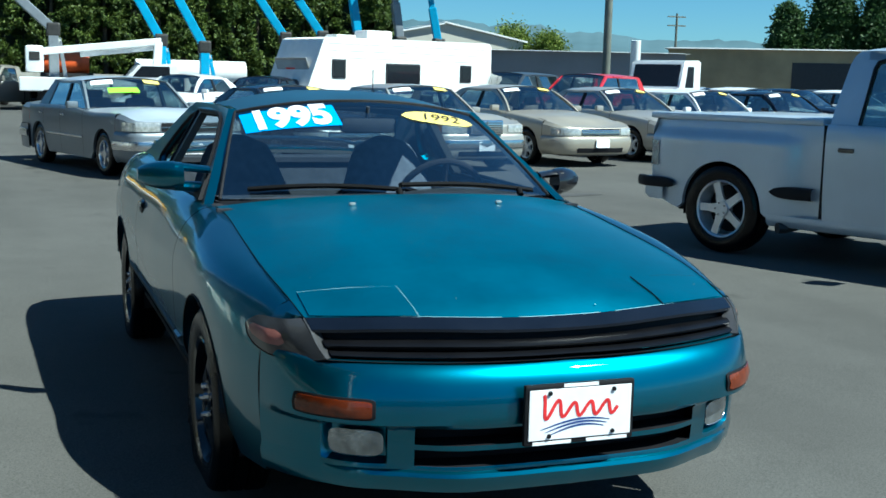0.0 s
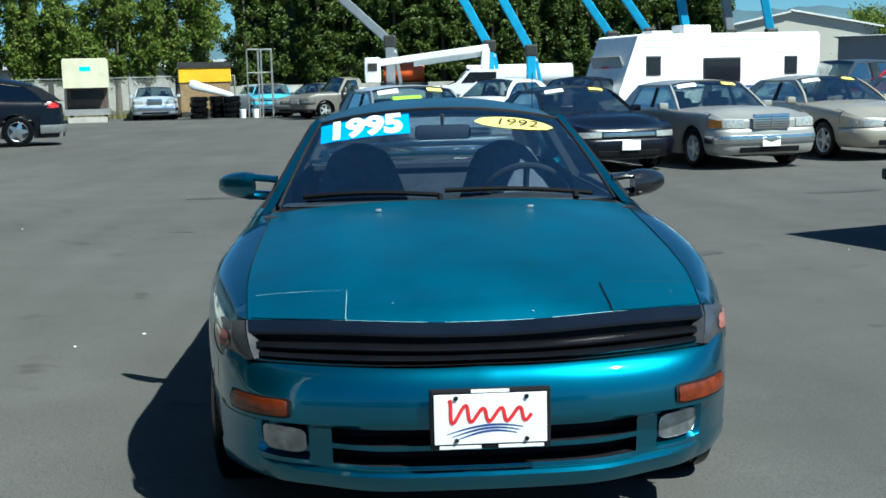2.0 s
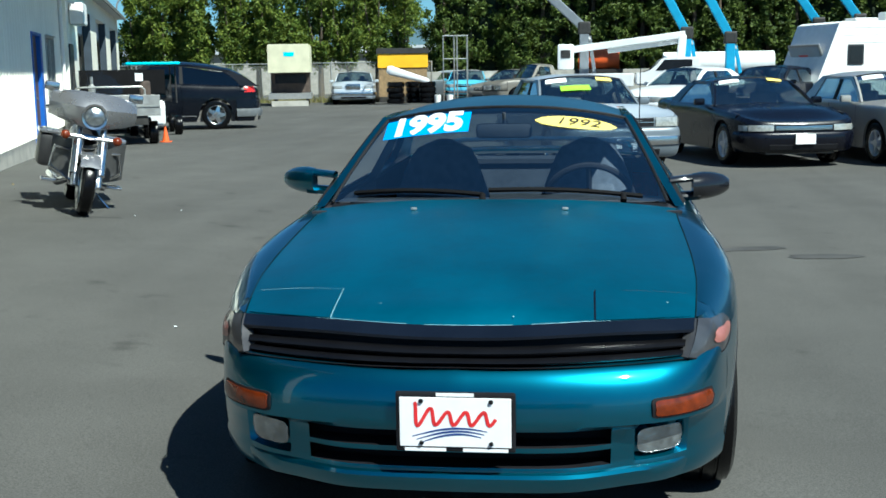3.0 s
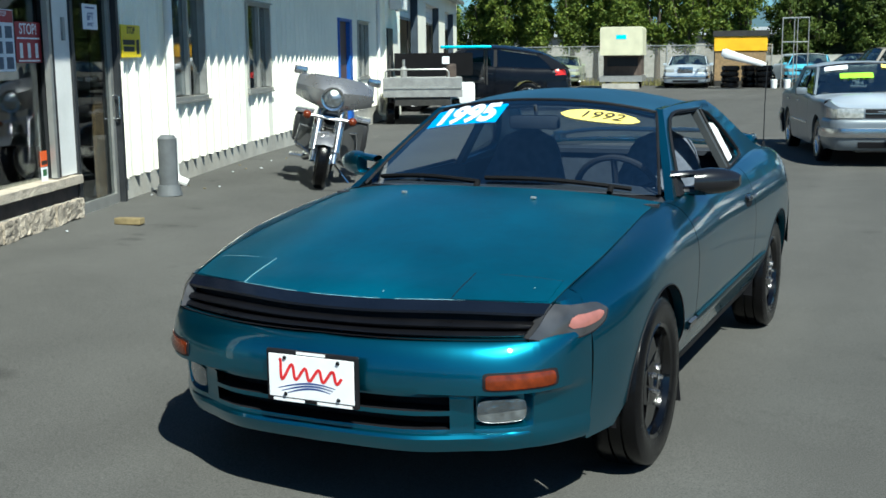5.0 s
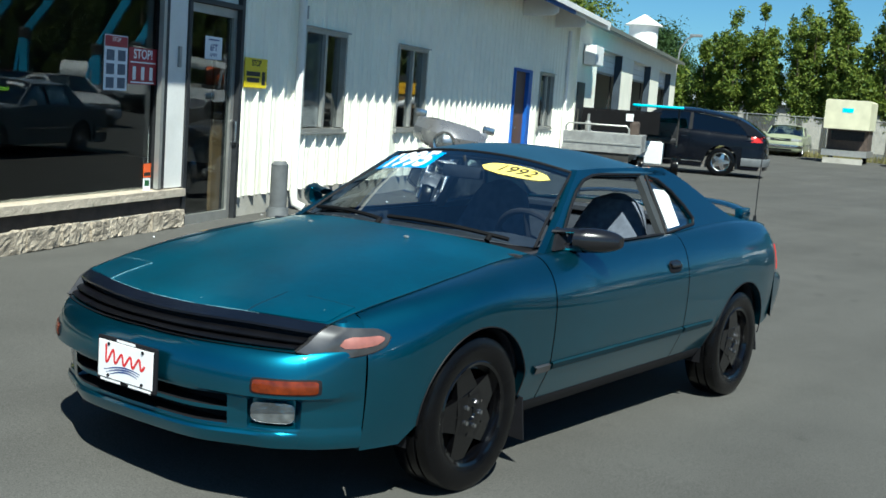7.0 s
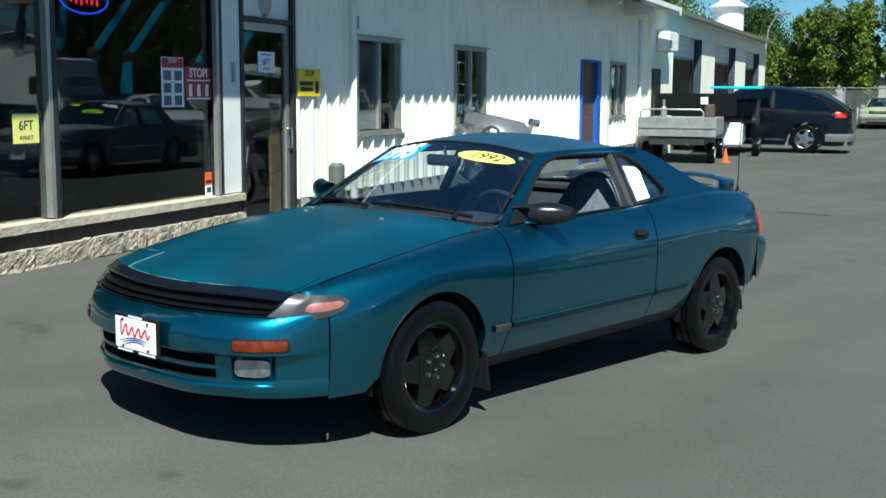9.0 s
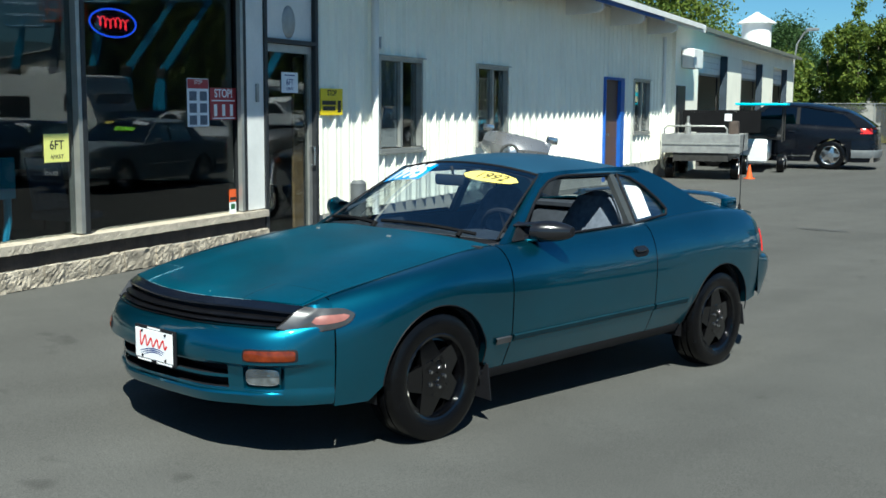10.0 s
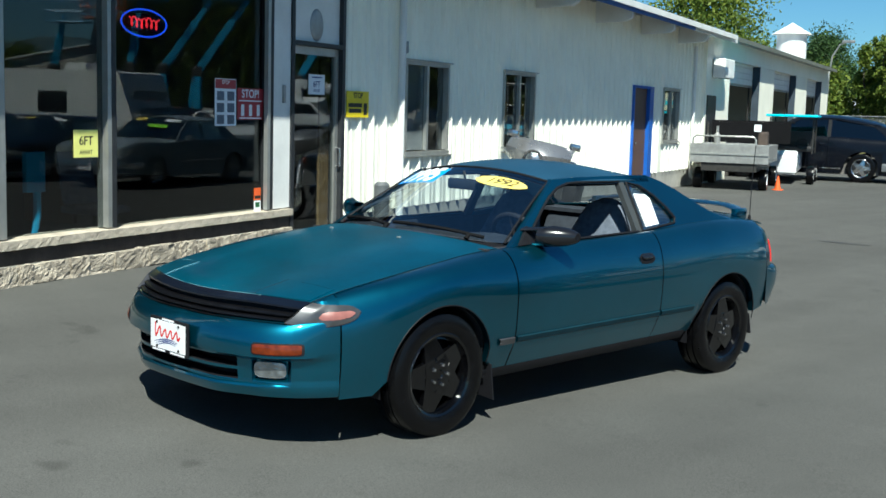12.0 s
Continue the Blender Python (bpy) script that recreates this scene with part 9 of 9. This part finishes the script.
r, f, w, h = card("stop_sign_board", -1.545, -1.06, 1.485, 1.775, 0.052, M["sign_yellow"], "yellow metal notice with black lettering on the siding", "sign", 0.01)
text("STOP", 0.085, Matrix.Translation((0, 0.095, 0.0062)), M["black_ink"], f, bold=0.002)
bars(f, [(-0.06, -0.01, 0.30, 0.045), (-0.06, -0.07, 0.27, 0.045), (0.165, -0.05, 0.075, 0.13)], M["black_ink"], 0.006)
r, f, w, h = card("red_stop_notice", -3.46, -3.03, 1.45, 1.75, -0.026, M["sign_red"], "dark red notice taped inside the shop window", "sign")
text("STOP!", 0.11, Matrix.Translation((0, 0.095, 0.0025)), M["plate_white"], f, bold=0.002)
bars(f, [(0, 0.03, 0.38, 0.012), (-0.13, -0.06, 0.05, 0.11), (0.0, -0.06, 0.05, 0.11), (0.13, -0.06, 0.05, 0.11), (0, -0.135, 0.36, 0.012)], M["plate_white"], 0.0025)
r, f, w, h = card("rules_sheet", -3.81, -3.48, 1.39, 1.83, -0.026, M["paper"], "white printed rules sheet with a red heading", "sign")
bars(f, [(0, 0.17, 0.32, 0.085)], M["sign_red"], 0.0025)
text("STOP", 0.05, Matrix.Translation((0, 0.185, 0.0035)), M["plate_white"], f)
bars(f, [(sx, sy, 0.11, 0.085) for sx in (-0.08, 0.08) for sy in (0.06, -0.05, -0.16)], M["seat_grey"], 0.0025)
r, f, w, h = card("distance_note", -5.63, -5.36, 1.14, 1.36, -0.026, M["note_yellow"], "pale yellow distance note inside the window", "sign")
text("6FT", 0.1, Matrix.Translation((0, 0.02, 0.0025)), M["black_ink"], f, bold=0.001)
text("APART", 0.048, Matrix.Translation((0, -0.07, 0.0025)), M["black_ink"], f)
r, f, w, h = card("door_note", -2.22, -1.90, 1.72, 1.93, -0.016, M["paper"], "white distance note taped to the glass door", "sign")
text("6FT", 0.09, Matrix.Translation((0, 0.0, 0.0025)), M["navy_ink"], f, bold=0.001)
text("APART", 0.045, Matrix.Translation((0, -0.065, 0.0025)), M["navy_ink"], f)
bars(f, [(0, 0.075, 0.2, 0.012)], M["navy_ink"], 0.0025)
r, f, w, h = card("window_decal", -3.17, -3.06, 0.66, 0.78, -0.026, M["orange"], "small orange decal on the window", "decal")
bars(f, [(0, -0.03, 0.1, 0.03)], M["black_ink"], 0.0025)
r, f, w, h = card("window_decal", -3.17, -3.06, 0.55, 0.655, -0.026, M["paper"], "small green and white decal on the window", "decal")
bars(f, [(0, 0.01, 0.07, 0.05)], M["green_bin"], 0.0025)
# neon oval
nr = thing("neon_sign", on_wall(-4.7, -0.10, 2.26), "red and blue oval neon sign hung inside the window", "neon sign")
bm = B()
tube(bm, [(0.29 * math.cos(q), 0.115 * math.sin(q), 0) for q in np.linspace(0, 2 * math.pi, 40)], 0.008, 6)
part("blue_tube", bm, M["neon_blue"], nr, "blue neon oval", smooth=True)
bm = B()
tube(bm, [(-0.19 + 0.38 * k / 40 + 0.02 * math.sin(k * 0.95), 0.042 * math.cos(k * 0.95) + 0.01 * math.sin(k * 0.31), 0) for k in range(41)], 0.0065, 6)
part("red_tube", bm, M["neon_red"], nr, "looping red neon tube", smooth=True)
part("backing", box(B(), (0, 0, -0.03), (0.5, 0.16, 0.01)), M["black_plastic"], nr)

# things inside the showroom
def inside(u, o):
    p = wall(u, o, 0.1)
    return Matrix.Translation(p) @ Matrix.Rotation(BA + math.pi / 2, 4, "Z")


ch = thing("office_chair", inside(-4.1, -1.2), "pale office chair inside the showroom", "chair")
part("seat", box(B(), (0, 0, 0.46), (0.48, 0.46, 0.07), 0.03), M["seat_grey"], ch, smooth=True)
bm = B()
grid(bm, [[(x, 0.2 + 0.1 * v, 0.5 + 0.5 * v) for v in np.linspace(0, 1, 5)] for x in (-0.22, 0, 0.22)], thick=0.03)
part("backrest", bm, M["seat_grey"], ch, smooth=True)
part("stem", cyl(B(), (0, 0, 0.05), (0, 0, 0.43), 0.03), M["steel_dark"], ch)
part("foot", cyl(B(), (0, 0, 0), (0, 0, 0.05), 0.27, 0.2, 5), M["steel_dark"], ch)
bs = thing("blue_stand", inside(-5.78, -0.3), "bright blue display stand with a curved leg", "stand")
part("panel", box(B(), (0, 0, 0.92), (0.2, 0.05, 0.32), 0.01), M["lift_blue"], bs)
bm = B()
tube(bm, [(0.03, 0, 0.78), (0.03, 0, 0.58), (0.0, 0, 0.44), (-0.06, 0, 0.3), (-0.08, 0, 0.0)], 0.03, 8)
part("leg", bm, M["lift_blue"], bs, smooth=True)
gb = thing("green_cabinet", inside(-7.0, -1.3), "dark green steel cabinet inside the showroom", "cabinet")
part("body", box(B(), (0, 0, 0.75), (0.8, 0.5, 1.4), 0.02), M["green_bin"], gb)
part("foot", box(B(), (0, 0, 0.025), (0.7, 0.4, 0.05)), M["steel_dark"], gb)
part("handle", box(B(), (0.3, -0.27, 0.9), (0.02, 0.03, 0.2)), M["chrome"], gb)
dk = thing("sales_desk", inside(-3.4, -3.2), "brown sales desk inside the showroom", "desk")
part("top", box(B(), (0, 0, 0.74), (1.6, 0.8, 0.04), 0.01), M["brown_door"], dk)
for sx in (-0.75, 0.75):
    part("side_panel", box(B(), (sx, 0, 0.36), (0.04, 0.76, 0.72)), M["brown_door"], dk)
tb = thing("tan_board", inside(-1.72, -0.13), "tan plywood sheet leaning behind the glass door", "board")
part("sheet", box(B(), (0, 0, 1.0), (0.2, 0.03, 2.0)), M["wood"], tb)
